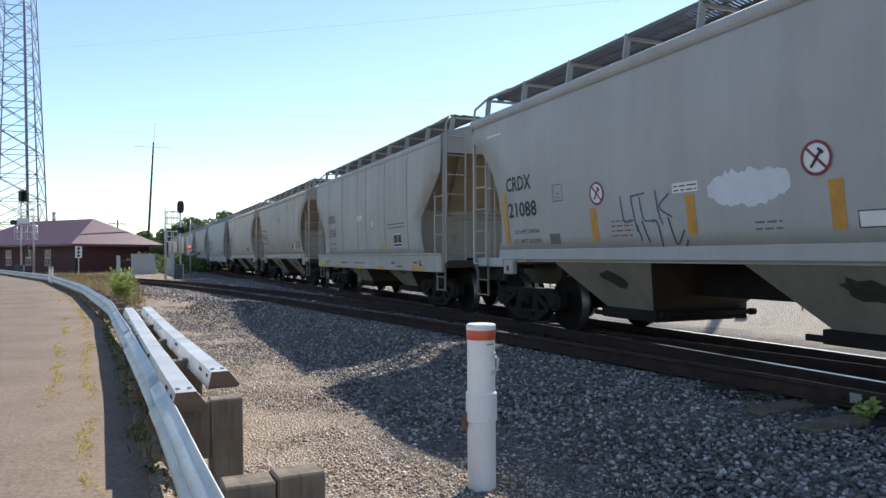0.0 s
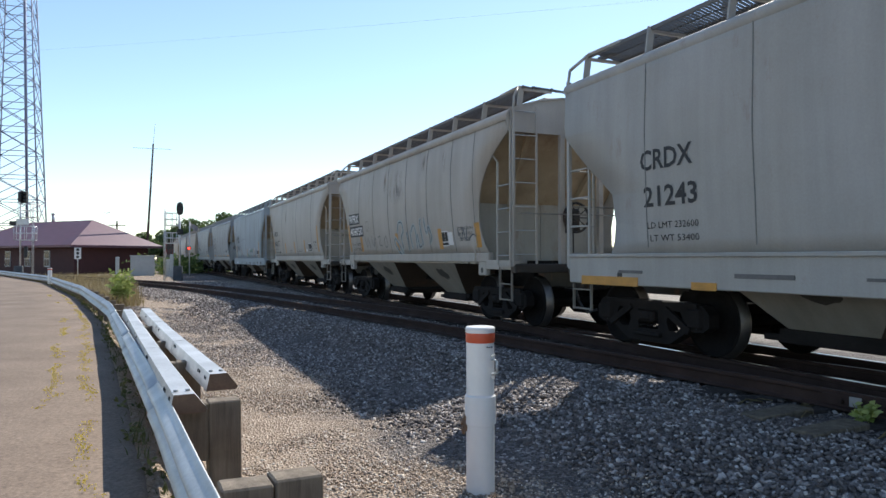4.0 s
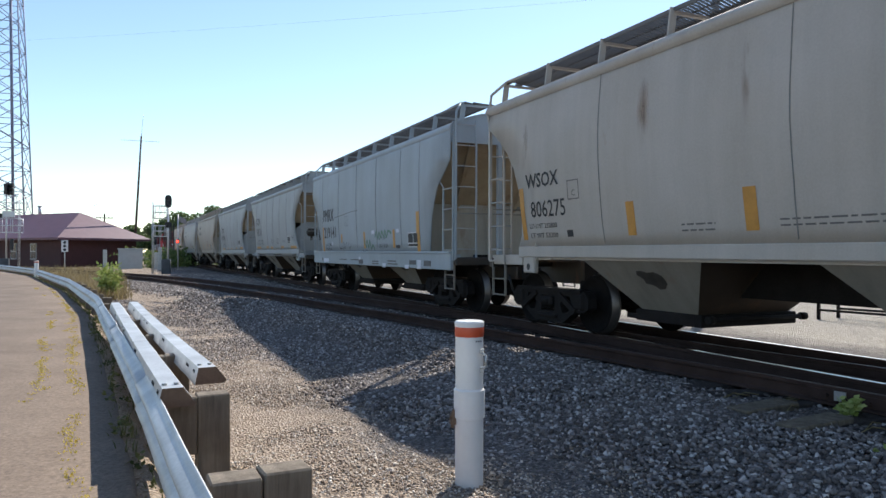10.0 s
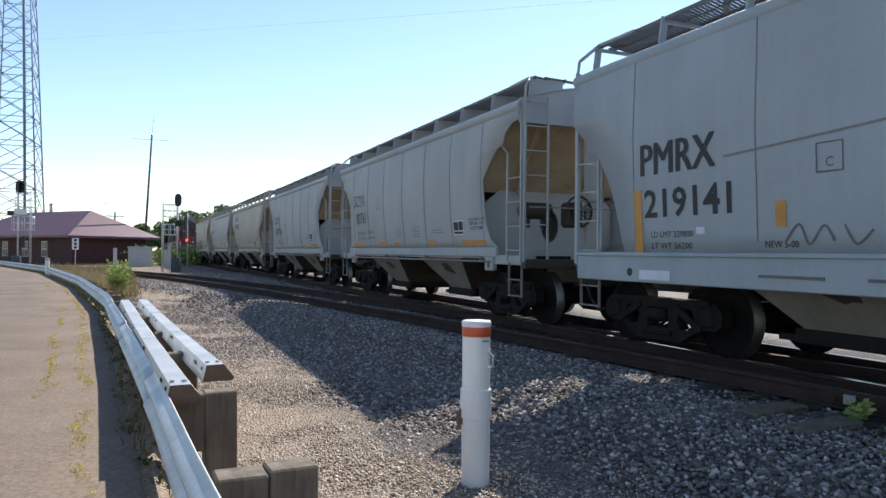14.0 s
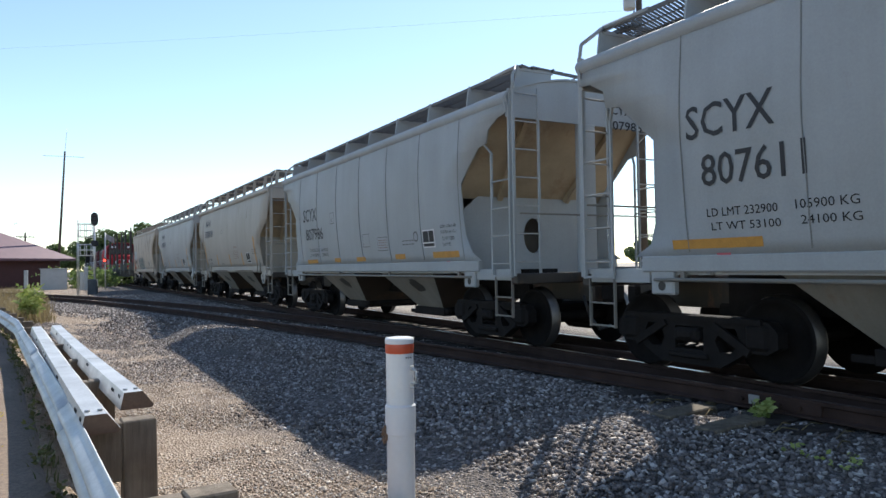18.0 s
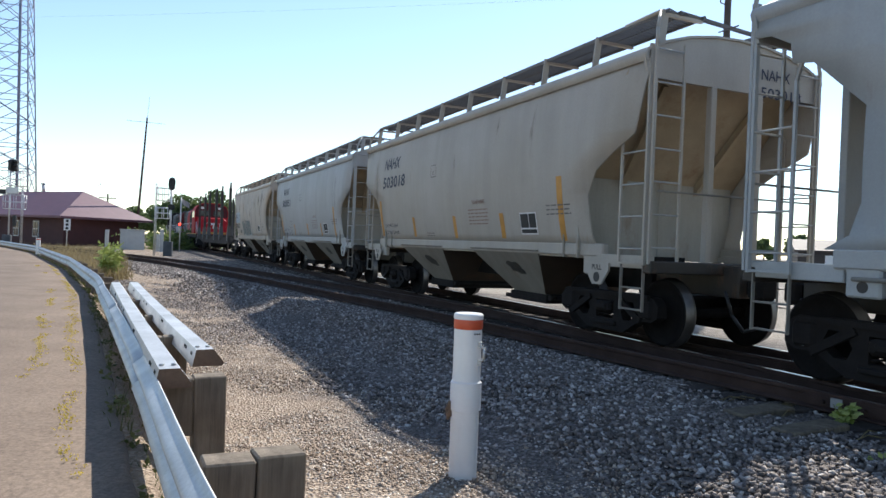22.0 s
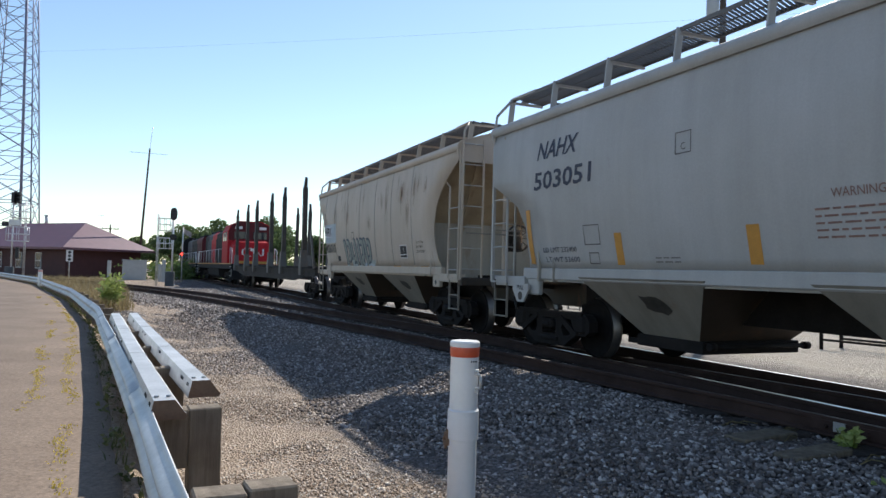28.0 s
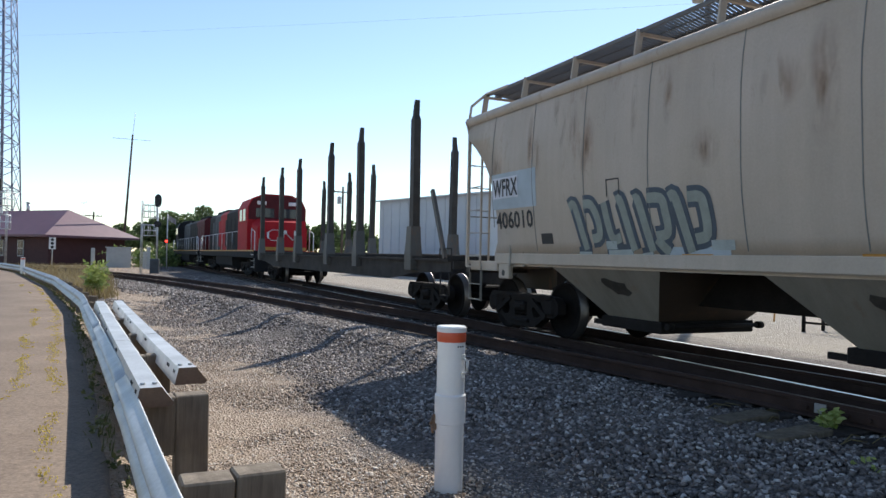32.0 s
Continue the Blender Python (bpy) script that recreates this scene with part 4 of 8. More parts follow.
        # bulkhead under the slope sheet, on some cars with two oval openings
        for sy in ((1,) if end_hole else (-1, 1)):
            bm = bmesh.new()
            if end_hole:
                n = 24
                hc = (0.0, 1.80)
                inner = [(hc[0] + 0.20 * math.cos(2 * math.pi * i / n), hc[1] + 0.31 * math.sin(2 * math.pi * i / n)) for i in range(n)]
                outer = []
                for i in range(n):
                    dx, dz = math.cos(2 * math.pi * i / n), math.sin(2 * math.pi * i / n)
                    k = min(1.47 / max(abs(dx), 1e-6), 0.66 / max(abs(dz), 1e-6))
                    outer.append((hc[0] + dx * k, hc[1] + dz * k))
                va = [[bm.verts.new((sx * (HALF - 1.48), sy * q[0], q[1])) for q in ring2] for ring2 in (inner, outer)]
                for i in range(n):
                    bm.faces.new((va[0][i], va[0][(i + 1) % n], va[1][(i + 1) % n], va[1][i]))
                r = bmesh.ops.extrude_face_region(bm, geom=list(bm.faces))
                bmesh.ops.translate(bm, vec=(-sx * 0.03, 0, 0), verts=[g for g in r["geom"] if isinstance(g, bmesh.types.BMVert)])
            else:
                box(bm, (sx * (HALF - 1.50), sy * 0.74, 1.75), (0.04, 1.47, 1.20))
            part("bulkhead", bm, M["dustypaint"] if not end_hole else paint, car)
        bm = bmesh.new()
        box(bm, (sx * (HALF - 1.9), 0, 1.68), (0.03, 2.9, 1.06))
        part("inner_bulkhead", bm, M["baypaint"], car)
        # centre sill stub, platform, end posts
        bm = bmesh.new()
        box(bm, (sx * (HALF - 0.75), 0, 0.92), (2.2, 0.46, 0.42), bevel=0.02)
        box(bm, (sx * (HALF + 0.02), 0, 1.08), (0.16, 2.95, 0.16), bevel=0.015)
        box(bm, (sx * (HALF - 0.45), 0, 1.12), (0.95, 2.5, 0.04))
        part("end_platform", bm, M["grimy"], car, "grimy dark steel end platform")
        for sy in (-1, 1):
            bm = bmesh.new()
            box(bm, (sx * (HALF - 0.50), sy * 1.41, 1.14), (1.10, 0.10, 0.17), bevel=0.01)
            part("platform_sill", bm, paint, car)
            bm = bmesh.new()
            if pull:                           # pulling lug: a plate with a round eye under the sill
                slab(bm, [(-0.26, 1.10), (0.26, 1.10), (0.26, 1.00), (0.10, 0.80), (-0.10, 0.80), (-0.26, 1.00)], 0.03, Matrix.Translation((sx * (HALF - 0.98), sy * 1.475 - 0.015, 0)))
                lug = part("pull_plate", bm, paint, car, "pale pulling lug with a round eye")
                bm = bmesh.new()
                lathe(bm, [(0.07, sy * 1.470), (0.07, sy * 1.494)], 18, "y", (sx * (HALF - 0.98), 0, 0.90))
                part("eye", bm, M["black"], lug)
                if sy > 0:
                    vs, fs = text_mesh("PULL", 0.10, 0.002, "CENTER")
                    glyphs(car, [(sx * (HALF - 0.98) - vx, 1.494, 1.005 + vy) for vx, vy, _ in vs], fs, False, "stencil", M["ink"])
            else:
                lathe(bm, [(0.055, sy * (side_y(zs[0], bulge) - 0.05)), (0.055, sy * (side_y(zs[0], bulge) + (0.0 if not deep else 0.014)))], 16, "y", (sx * (HALF - 1.25), 0, 1.03))
                part("jacking_hole", bm, M["black"], car)
        for py, pw in (((0.0, 0.34),) if end_hole else ((-0.42, 0.10), (0.42, 0.10))):
            bm = bmesh.new()
            box(bm, (sx * (HALF - 0.05), py, 2.30), (0.10, pw, 2.42), bevel=0.01)
            part("end_post", bm, paint, car)
        # ladders at the corners, and the stirrup steps
        for sy in (-1, 1):
            ladder("side_ladder", car, paint, sx * (HALF - 0.25), sy * 1.50, 1.10, 3.92, 0.50, "x", 0.42, 0.90 if not deep else 1.3, (-sx * 0.10, sy * 0.06, 0.14))
            ladder("end_ladder", car, paint, sx * (HALF + 0.07), sy * 1.25, 1.12, 3.95, 0.46, "y", 0.42)
            bm = bmesh.new()
            tube(bm, [(sx * (HALF + 0.07), sy * 1.48, 3.9), (sx * (HALF + 0.05), sy * 1.46, 4.12), (sx * (HALF - 0.15), sy * 1.25, 4.22 + board), (sx * (HALF - 0.9), sy * 1.22, 4.22 + board)], 0.025, 6)
            part("roof_grab_iron", bm, paint, car)
            bm = bmesh.new()
            x0 = sx * (HALF - 0.26)
            for dx in (-0.22, 0.22):
                beam(bm, (x0 + dx, sy * 1.46, 1.12), (x0 + dx, sy * 1.46, 0.50), 0.04, 0.015)
            for z in (0.52, 0.80):
                beam(bm, (x0 - 0.22, sy * 1.46, z), (x0 + 0.22, sy * 1.46, z), 0.035, 0.02)
            part("sill_step", bm, M["dirtpaint"], car)
        bm = bmesh.new()
        tube(bm, [(sx * (HALF + 0.10), -1.4, 2.05), (sx * (HALF + 0.10), 1.4, 2.05)], 0.014)
        part("end_handrail", bm, M["dirtpaint"], car)
        # coupler, hose
        bm = bmesh.new()
        box(bm, (sx * (HALF + 0.30), 0, 0.85), (0.5, 0.16, 0.18), bevel=0.02)
        box(bm, (sx * (HALF + 0.55), 0.03, 0.85), (0.24, 0.32, 0.30), bevel=0.05)
        part("coupler", bm, M["truck"], car)
        bm = bmesh.new()
        tube(bm, [(sx * (HALF + 0.25), 0.35, 0.80), (sx * (HALF + 0.36), 0.33, 0.5), (sx * (HALF + 0.48), 0.25, 0.30), (sx * (HALF + 0.58), 0.10, 0.36)], 0.022, 8)
        part("air_hose", bm, M["black"], car)
    # brake wheel, on the end that brake names
    bm = bmesh.new()
    n = 20
    c = Vector((brake * (HALF + 0.02), -0.95 if brake > 0 else brake_y, 2.0))
    ring = [c + Vector((0, 0.27 * math.cos(2 * math.pi * i / n), 0.27 * math.sin(2 * math.pi * i / n))) for i in range(n + 1)]
    tube(bm, ring, 0.022, 6)
    for i in range(0, n, 2):
        tube(bm, [c, ring[i]], 0.010, 5)
    lathe(bm, [(0.07, -0.02), (0.07, 0.05)], 12, "x", c)
    part("brake_wheel", bm, M["grimy"], car, "grimy spoked brake wheel")
    bm = bmesh.new()
    box(bm, c + Vector((-0.22 * brake, 0, -0.05)), (0.28, 0.34, 0.45), bevel=0.05)
    tube(bm, [c + Vector((-0.1 * brake, 0, -0.1)), c + Vector((-0.1 * brake, 0, -0.92))], 0.016, 6)
    part("brake_gear", bm, M["grimy"], car)
    if brake < 0 and end_hole:                 # air reservoir beside the brake gear
        bm = bmesh.new()
        lathe(bm, [(0.06, 0.62), (0.15, 0.68), (0.15, 1.24), (0.06, 1.30)], 20, "y", (-(HALF - 0.45), 0, 2.02))
        box(bm, (-(HALF - 0.45), 0.80, 1.82), (0.10, 0.06, 0.20))
        box(bm, (-(HALF - 0.45), 1.12, 1.82), (0.10, 0.06, 0.20))
        part("air_reservoir", bm, M["grimy"], car)
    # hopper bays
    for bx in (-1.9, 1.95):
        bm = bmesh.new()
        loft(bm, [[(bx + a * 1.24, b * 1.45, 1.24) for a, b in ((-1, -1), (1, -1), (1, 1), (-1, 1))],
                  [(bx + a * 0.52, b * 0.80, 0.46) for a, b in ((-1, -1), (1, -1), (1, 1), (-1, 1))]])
        # end slopes: rust brown with their shade put into the colour
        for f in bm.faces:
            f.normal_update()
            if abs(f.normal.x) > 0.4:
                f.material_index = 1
        bay = part("hopper_bay", bm, [M["baypaint"], M["shadedrust"]], car, "dusty discharge hopper with rust-brown end slopes darkened for shade")
        for sy in (-1, 1):                     # oily stain on the slope
            bm = bmesh.new()
            rs = random.Random(int(bx * 100) + len(CARS))
            pl = []
            for i in range(14):
                q = 2 * math.pi * i / 14
                rr = rs.uniform(0.7, 1.1)
                px, f = bx - 0.12 + 0.26 * rr * math.cos(q) - 0.08 * math.sin(q), 0.42 + 0.17 * rr * math.sin(q)
                pl.append(bm.verts.new((px, sy * (1.45 - 0.65 * f + 0.006), 1.24 - 0.78 * f - 0.004)))
            bm.faces.new(pl)
            part("oil_stain", bm, M["oilstain"], bay)
        bm = bmesh.new()
        box(bm, (bx, 0, 0.39), (1.25, 1.70, 0.16), bevel=0.01)
        for sy in (-1, 1):
            beam(bm, (bx - 0.5, sy * 0.80, 0.36), (bx + 0.85, sy * 0.80, 0.36), 0.05, 0.07)
            lathe(bm, [(0.05, -0.05), (0.05, 0.05)], 10, "y", (bx - 0.75, sy * 0.82, 0.42))
        beam(bm, (bx - 0.75, -0.85, 0.42), (bx - 0.75, 0.85, 0.42), 0.03, n=8)
        part("outlet_gate", bm, M["truck"], car)
    bm = bmesh.new()
    box(bm, (0, 0, 0.95), (2 * HALF - 2.4, 0.62, 0.52))
    part("centre_sill", bm, M["truck"], car)
    # hatches and running boards
    bm = bmesh.new()
    if hatch_round:
        for x in np.linspace(-4.6, 4.6, 9):
            lathe(bm, [(0.33, 4.14), (0.35, 4.26), (0.33, 4.32), (0.1, 4.35)], 18, "z", (x, 0, 0))
    else:
        box(bm, (0, 0, 4.23), (10.6, 0.62, 0.12), bevel=0.02)
        for x in np.linspace(-4.3, 4.3, 6):
            box(bm, (x, 0, 4.32), (1.5, 0.74, 0.07), bevel=0.02)
    part("hatch", bm, paint, car)
    zb = 4.20 + board
    for sy in (-1, 1):
        me = grate_mesh(2 * HALF - 0.05, 0.60)
        o = new("running_board", me)
        if not me.materials:
            me.materials.append(M["grating"])
        o.parent = car
        o.matrix_basis = Matrix.Translation((0, sy * 0.92, zb))
        for x in np.linspace(-HALF + 0.1, HALF - 0.1, 9):
            bm = bmesh.new()
            beam(bm, (x, sy * 1.27, 3.98), (x, sy * 1.22, zb + 0.02), 0.10, 0.03)
            if end_hole:                       # solid gusset plate
                loft(bm, [[(x + e, sy * 0.64, 4.12), (x + e, sy * 1.24, 3.98), (x + e, sy * 1.22, zb), (x + e, sy * 0.62, zb)] for e in (-0.012, 0.012)])
            beam(bm, (x, sy * 0.60, zb - 0.035), (x, sy * 1.24, zb - 0.035), 0.05, 0.04)
            part("board_bracket", bm, paint, car)
    for sx in (-1, 1):
        o = new("end_running_board", grate_mesh(0.36, 2.0))
        if not o.data.materials:
            o.data.materials.append(M["grating"])
        o.parent = car
        o.matrix_basis = Matrix.Translation((sx * (HALF - 0.22), 0, zb + 0.006))
    if end_hole:                               # air line under the side sill
        bm = bmesh.new()
        tube(bm, [(4.6, 1.50, 1.10), (-4.6, 1.50, 1.10)], 0.022, 8)
        for x in (-4.2, -1.4, 1.4, 4.2):
            box(bm, (x, 1.48, 1.14), (0.05, 0.05, 0.10))
        part("air_line", bm, M["dirtpaint"], car)
    for x in (-4.49, 4.49):
        build_truck(car, x)
    return car


M.update(
    seam=plain("weld_seam_shadow", (0.24, 0.24, 0.23), 0.7, 0, 0.3, 5),
    brownpaint=car_paint("dusty_brown_paint", (0.46, 0.365, 0.25), 0.3, 0.45),
    dirtpaint=car_paint("dirty_grey_paint", (0.26, 0.245, 0.22), 0.3, 0.4),
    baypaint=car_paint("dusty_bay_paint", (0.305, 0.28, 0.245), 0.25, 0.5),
    # rust brown, darkened to stand for shade on the bays' end slopes
    shadedrust=car_paint("shaded_rust_slope", (0.085, 0.062, 0.048), 0.2, 0.4),
    oilstain=plain("oily_dust_stain", (0.075, 0.065, 0.055), 0.6, 0, 0.5, 9),
    dustypaint=car_paint("dusty_pale_paint", (0.41, 0.385, 0.335), 0.3, 0.5),
    grimy=car_paint("grimy_underframe_paint", (0.055, 0.046, 0.039), 0.3, 0.5),
    grating=plain("galvanised_grating", (0.15, 0.145, 0.14), 0.6, 0.3, 0.2, 3),
    grey_a=car_paint("pale_grey_paint", (0.435, 0.435, 0.43), 0.06, 0.22),
    grey_b=car_paint("warm_grey_paint", (0.42, 0.408, 0.385), 0.16, 0.30),
    grey_w=car_paint("sallow_grey_paint", (0.455, 0.415, 0.37), 0.16, 0.30),
    grey_c=car_paint("bone_grey_paint", (0.49, 0.45, 0.405), 0.10, 0.22),
    blue=car_paint("pale_blue_grey_paint", (0.37, 0.42, 0.46), 0.04, 0.20),
    light=car_paint("light_grey_paint", (0.385, 0.405, 0.415), 0.03, 0.18),
    tan=car_paint("tan_grey_paint", (0.44, 0.40, 0.35), 0.12, 0.2),
    rusty=car_paint("rust_streaked_paint", (0.52, 0.445, 0.37), 0.22, 0.22),
)


def stencil(car, words, material=None, name="stencil", label=""):
    """Letters, each row: text, x, z, size[, wide, bold, slant]."""
    bm = bmesh.new()
    bulge = BULGE[car.name]
    for row in words:
        tx, x, z, size, *more = row
        letters(bm, tx, x, z, size, bulge, *(more[:1] or [1.0]), bold=(more[1] if len(more) > 1 else 0.006), slant=(more[2] if len(more) > 2 else 0.0))
    return part(name, bm, material or M["ink"], car, label)


def bars(car, rows, material, name="stencil_line"):
    """Unreadable small writing as thin bars: x, z, width, height each."""
    bm = bmesh.new()
    for x, z, w, h in rows:
        patch(bm, x, z, w, h, BULGE[car.name])
    ob = part(name, bm, material, car)
    return tagged(ob, kind="stuff") if len(rows) > 1 else ob


def stripes(car, rows):
    for x, z, w, h in rows:
        bm = bmesh.new()
        patch(bm, x, z, w, h, BULGE[car.name], 0.006)
        part("reflector", bm, M["yellow"], car, "yellow reflective strip")


def car_label_panel(car, x, z, w=0.42, h=0.34):
    """A black data panel with pale blocks."""
    bm = bmesh.new()
    patch(bm, x + 0.02, z - 0.02, w + 0.04, h + 0.04, BULGE[car.name], 0.004)
    p = part("data_panel", bm, M["paper"], car, "white-edged black data panel")
    bm = bmesh.new()
    patch(bm, x, z + h * 0.28, w * 0.52, h * 0.72, BULGE[car.name], 0.007)
    patch(bm, x - w * 0.56, z + h * 0.28, w * 0.44, h * 0.72, BULGE[car.name], 0.007)
    patch(bm, x, z, w, h * 0.2, BULGE[car.name], 0.007)
    part("panel_field", bm, M["ink"], p)


def put_car(car, bulge, centre):
    BULGE[car.name] = bulge
    CARS.append((car, centre))
    return car


def strokes(car, name, lines, r, material, lift=0.006, label=""):
    """Painted strokes on the side: lines of (x, z) points, each of half-width r."""
    bulge = BULGE[car.name]
    k = 0
    ob = None
    for line in lines:
        bm = bmesh.new()
        n = len(line)
        left, right = [], []
        for i, (px, pz) in enumerate(line):
            a, b = Vector(line[max(i - 1, 0)]), Vector(line[min(i + 1, n - 1)])
            d = (b - a).normalized() if (b - a).length > 1e-6 else Vector((1, 0))
            nx, nz = -d.y * r, d.x * r
            k += 1
            e = lift + 0.0003 * (k % 5)
            left.append((px + nx, side_y(pz + nz, bulge) + e, pz + nz))
            right.append((px - nx, side_y(pz - nz, bulge) + e, pz - nz))
        loft(bm, [left, right], closed=False)
        ob = part(name, bm, material, car, label)
    return ob


def curve_line(pts, n=5):
    """A smooth line through points."""
    out = []
    p = [Vector(q) for q in ([pts[0]] + list(pts) + [pts[-1]])]
    for i in range(1, len(p) - 2):
        for j in range(n):
            t = j / n
            out.append(tuple(0.5 * ((2 * p[i]) + (-p[i - 1] + p[i + 1]) * t + (2 * p[i - 1] - 5 * p[i] + 4 * p[i + 1] - p[i + 2]) * t * t + (-p[i - 1] + 3 * p[i] - 3 * p[i + 1] + p[i + 2]) * t ** 3)))
    out.append(tuple(pts[-1]))
    return out


def round_sign(car, x, z, d):
    """A white disc with a red ring and a barred hammer; x, z: its corner."""
    cx, cz, r = x - d / 2, z + d / 2, d / 2
    ring = [(cx + r * math.cos(a), cz + r * math.sin(a)) for a in np.linspace(0, 2 * math.pi, 25)]
    bm = bmesh.new()
    bulge = BULGE[car.name]
    bm.faces.new([bm.verts.new((px, side_y(pz, bulge) + 0.005, pz)) for px, pz in ring[:-1]])
    sg = part("warning_sign", bm, M["paper"], car, "round white warning sign with a red ring")
    strokes(car, "sign_ring", [ring], r * 0.10, M["ringred"], 0.008)
    k = r * 0.68
    strokes(car, "sign_bar", [[(cx + k, cz + k), (cx - k, cz - k)]], r * 0.09, M["ringred"], 0.009)
    strokes(car, "sign_hammer", [[(cx - k * 0.6, cz + k * 0.7), (cx + k * 0.6, cz - k * 0.8)], [(cx - k * 0.75, cz + k * 0.35), (cx - k * 0.2, cz + k * 0.85)]], r * 0.09, M["ink"], 0.010)


def fit_letters(car, words, rect, material=None, bold=0.006, slant=0.0, name="stencil", lift=0.0):
    """Letters fitted into a rectangle (x, z, width, height) of the side."""
    x, z, w, h = rect
    vs, fs = text_mesh(words, 1.0, 0.0 if "M" in words else 0.02 if h >= 0.2 and words[0] not in "S8" else bold)
    size = h / (max(v[1] for v in vs) - min(v[1] for v in vs))
    vs = [(a * size, b * size, 0) for a, b, _ in vs]
    x0, y0 = min(v[0] for v in vs), min(v[1] for v in vs)
    wide = w / (max(v[0] for v in vs) - x0)
    bulge = BULGE[car.name]
    co = [(x - (vx - x0) * wide - slant * (vy - y0), side_y(z + vy - y0, bulge) + 0.006 + lift, z + vy - y0) for vx, vy, _ in vs]
    if "M" in words and h >= 0.2:             # painted twice for a heavier stroke
        glyphs(car, [(a - 0.028, b + 0.001, c) for a, b, c in co], fs, True, name, material or M["ink"])
    return glyphs(car, co, fs, h >= 0.2, name, material or M["ink"])


def glyphs(car, co, fs, split, name, material):
    """Letters as one mesh, or, where they are large, a mesh for each letter."""
    group = list(range(len(co)))

    def root(i):
        while group[i] != i:
            i = group[i]
        return i
    for f in fs:
        for i in f[1:]:
            group[root(i)] = root(f[0])
    piles = {}
    for f in fs:
        piles.setdefault(root(f[0]) if split else 0, []).append(f)
    ob = None
    for faces in piles.values():
        bm = bmesh.new()
        made = {}
        for f in faces:
            for i in f:
                if i not in made:
                    made[i] = bm.verts.new(co[i])
            try:
                bm.faces.new([made[i] for i in f])
            except ValueError:
                pass
        ob = part("letter" if split else name, bm, material, car)
        if not split:
            tagged(ob, kind="stuff")
    return ob


def end_letters(car, words, y, z, w, h, material):
    """Letters on the near end's upper panel, read from +y to -y."""
    vs, fs = text_mesh(words, 1.0, 0.01)
    x0, y0 = min(v[0] for v in vs), min(v[1] for v in vs)
    kx, kz = w / (max(v[0] for v in vs) - x0), h / (max(v[1] for v in vs) - y0)
    return glyphs(car, [(-(HALF - 0.002), y - (vx - x0) * kx, z + (vy - y0) * kz) for vx, vy, _ in vs], fs, False, "stencil", material)


def small_print(car, rect, lines, material=None, seed=1):
    """Writing too small to read: dashes in rows."""
    x, z, w, h = rect
    rng = random.Random(seed)
    rows = []
    for i in range(lines):
        zz = z + h * (i + 0.25) / lines
        px = x
        while px > x - w:
            ln = min(rng.uniform(0.06, 0.16), px - (x - w))
            if ln > 0.02:
                rows.append((px, zz, ln, h / lines * 0.30))
            px -= ln + 0.03
    return bars(car, rows, material or M["brown_ink"], "small_print")


def frame_box(car, rect, words=""):
    """An outlined square with a letter in it."""
    x, z, w, h = rect
    strokes(car, "plate_mark", [[(x, z), (x - w, z), (x - w, z + h), (x, z + h), (x, z)]], 0.009, M["brown_ink"])
    if words:
        fit_letters(car, words, (x - w * 0.35, z + h * 0.15, w * 0.3, h * 0.35), M["brown_ink"])


# ---- the train: its cars ----
S5 = (4.1, 2.72, 1.33, -0.08, -1.53, -2.96, -4.4)          # seams of the ribbed-looking cars
S6 = (4.39, 2.44, 0.59, -1.16, -2.96, -4.16)
car_a = put_car(hopper_car("pale grey covered hopper car with round warning signs and graffiti", M["grey_a"], "arch", 0.08), 0.08, 1.26)
car_b = put_car(hopper_car("pale grey covered hopper car with a deep side sill", M["grey_b"], "hexa", 0.035, deep=True, brake=1, seams=(3.93, 2.23, 0.53, -0.32, -2.02, -3.72)), 0.035, 14.33)
car_c = put_car(hopper_car("warm grey covered hopper car with seamed sides and graffiti", M["grey_w"], "arch", 0.09, seams=(3.3, 1.98, 0.68, -0.67, -2.02, -3.37, -4.42)), 0.09, 27.71)
car_d = put_car(hopper_car("bone-grey covered hopper car with yellow reflectors", M["grey_c"], "arch", 0.08, seams=(2.46, -0.59, -3.24), brake=1), 0.08, 40.67)
car_e = put_car(hopper_car("pale blue-grey covered hopper car with a deep sill", M["blue"], "slant", 0.035, deep=True, seams=S6, hatch_round=True, brake=1), 0.035, 53.80)
car_f = put_car(hopper_car("light grey covered hopper car with yellow reflectors", M["light"], "poly", 0.07, seams=S5, end_hole=True, board=0.10, brake_y=0.35), 0.07, 67.01)
car_g = put_car(hopper_car("light grey covered hopper car with orange reflectors", M["light"], "poly", 0.07, seams=S5, end_hole=True, board=0.10, brake=1), 0.07, 80.19)
car_h = put_car(hopper_car("tan-grey covered hopper car with yellow reflectors", M["tan"], "low", 0.11, board=0.20, pull=True, brake=1), 0.11, 93.37)
car_i = put_car(hopper_car("pale grey covered hopper car with yellow reflectors", M["grey_a"], "low", 0.11, board=0.20, pull=True), 0.11, 106.31)
car_j = put_car(hopper_car("rust-streaked covered hopper car with large graffiti", M["rusty"], "arch", 0.09, seams=(4.7, 3.42, 2.1, 0.8, -0.6, -1.9, -3.3)), 0.09, 119.32)


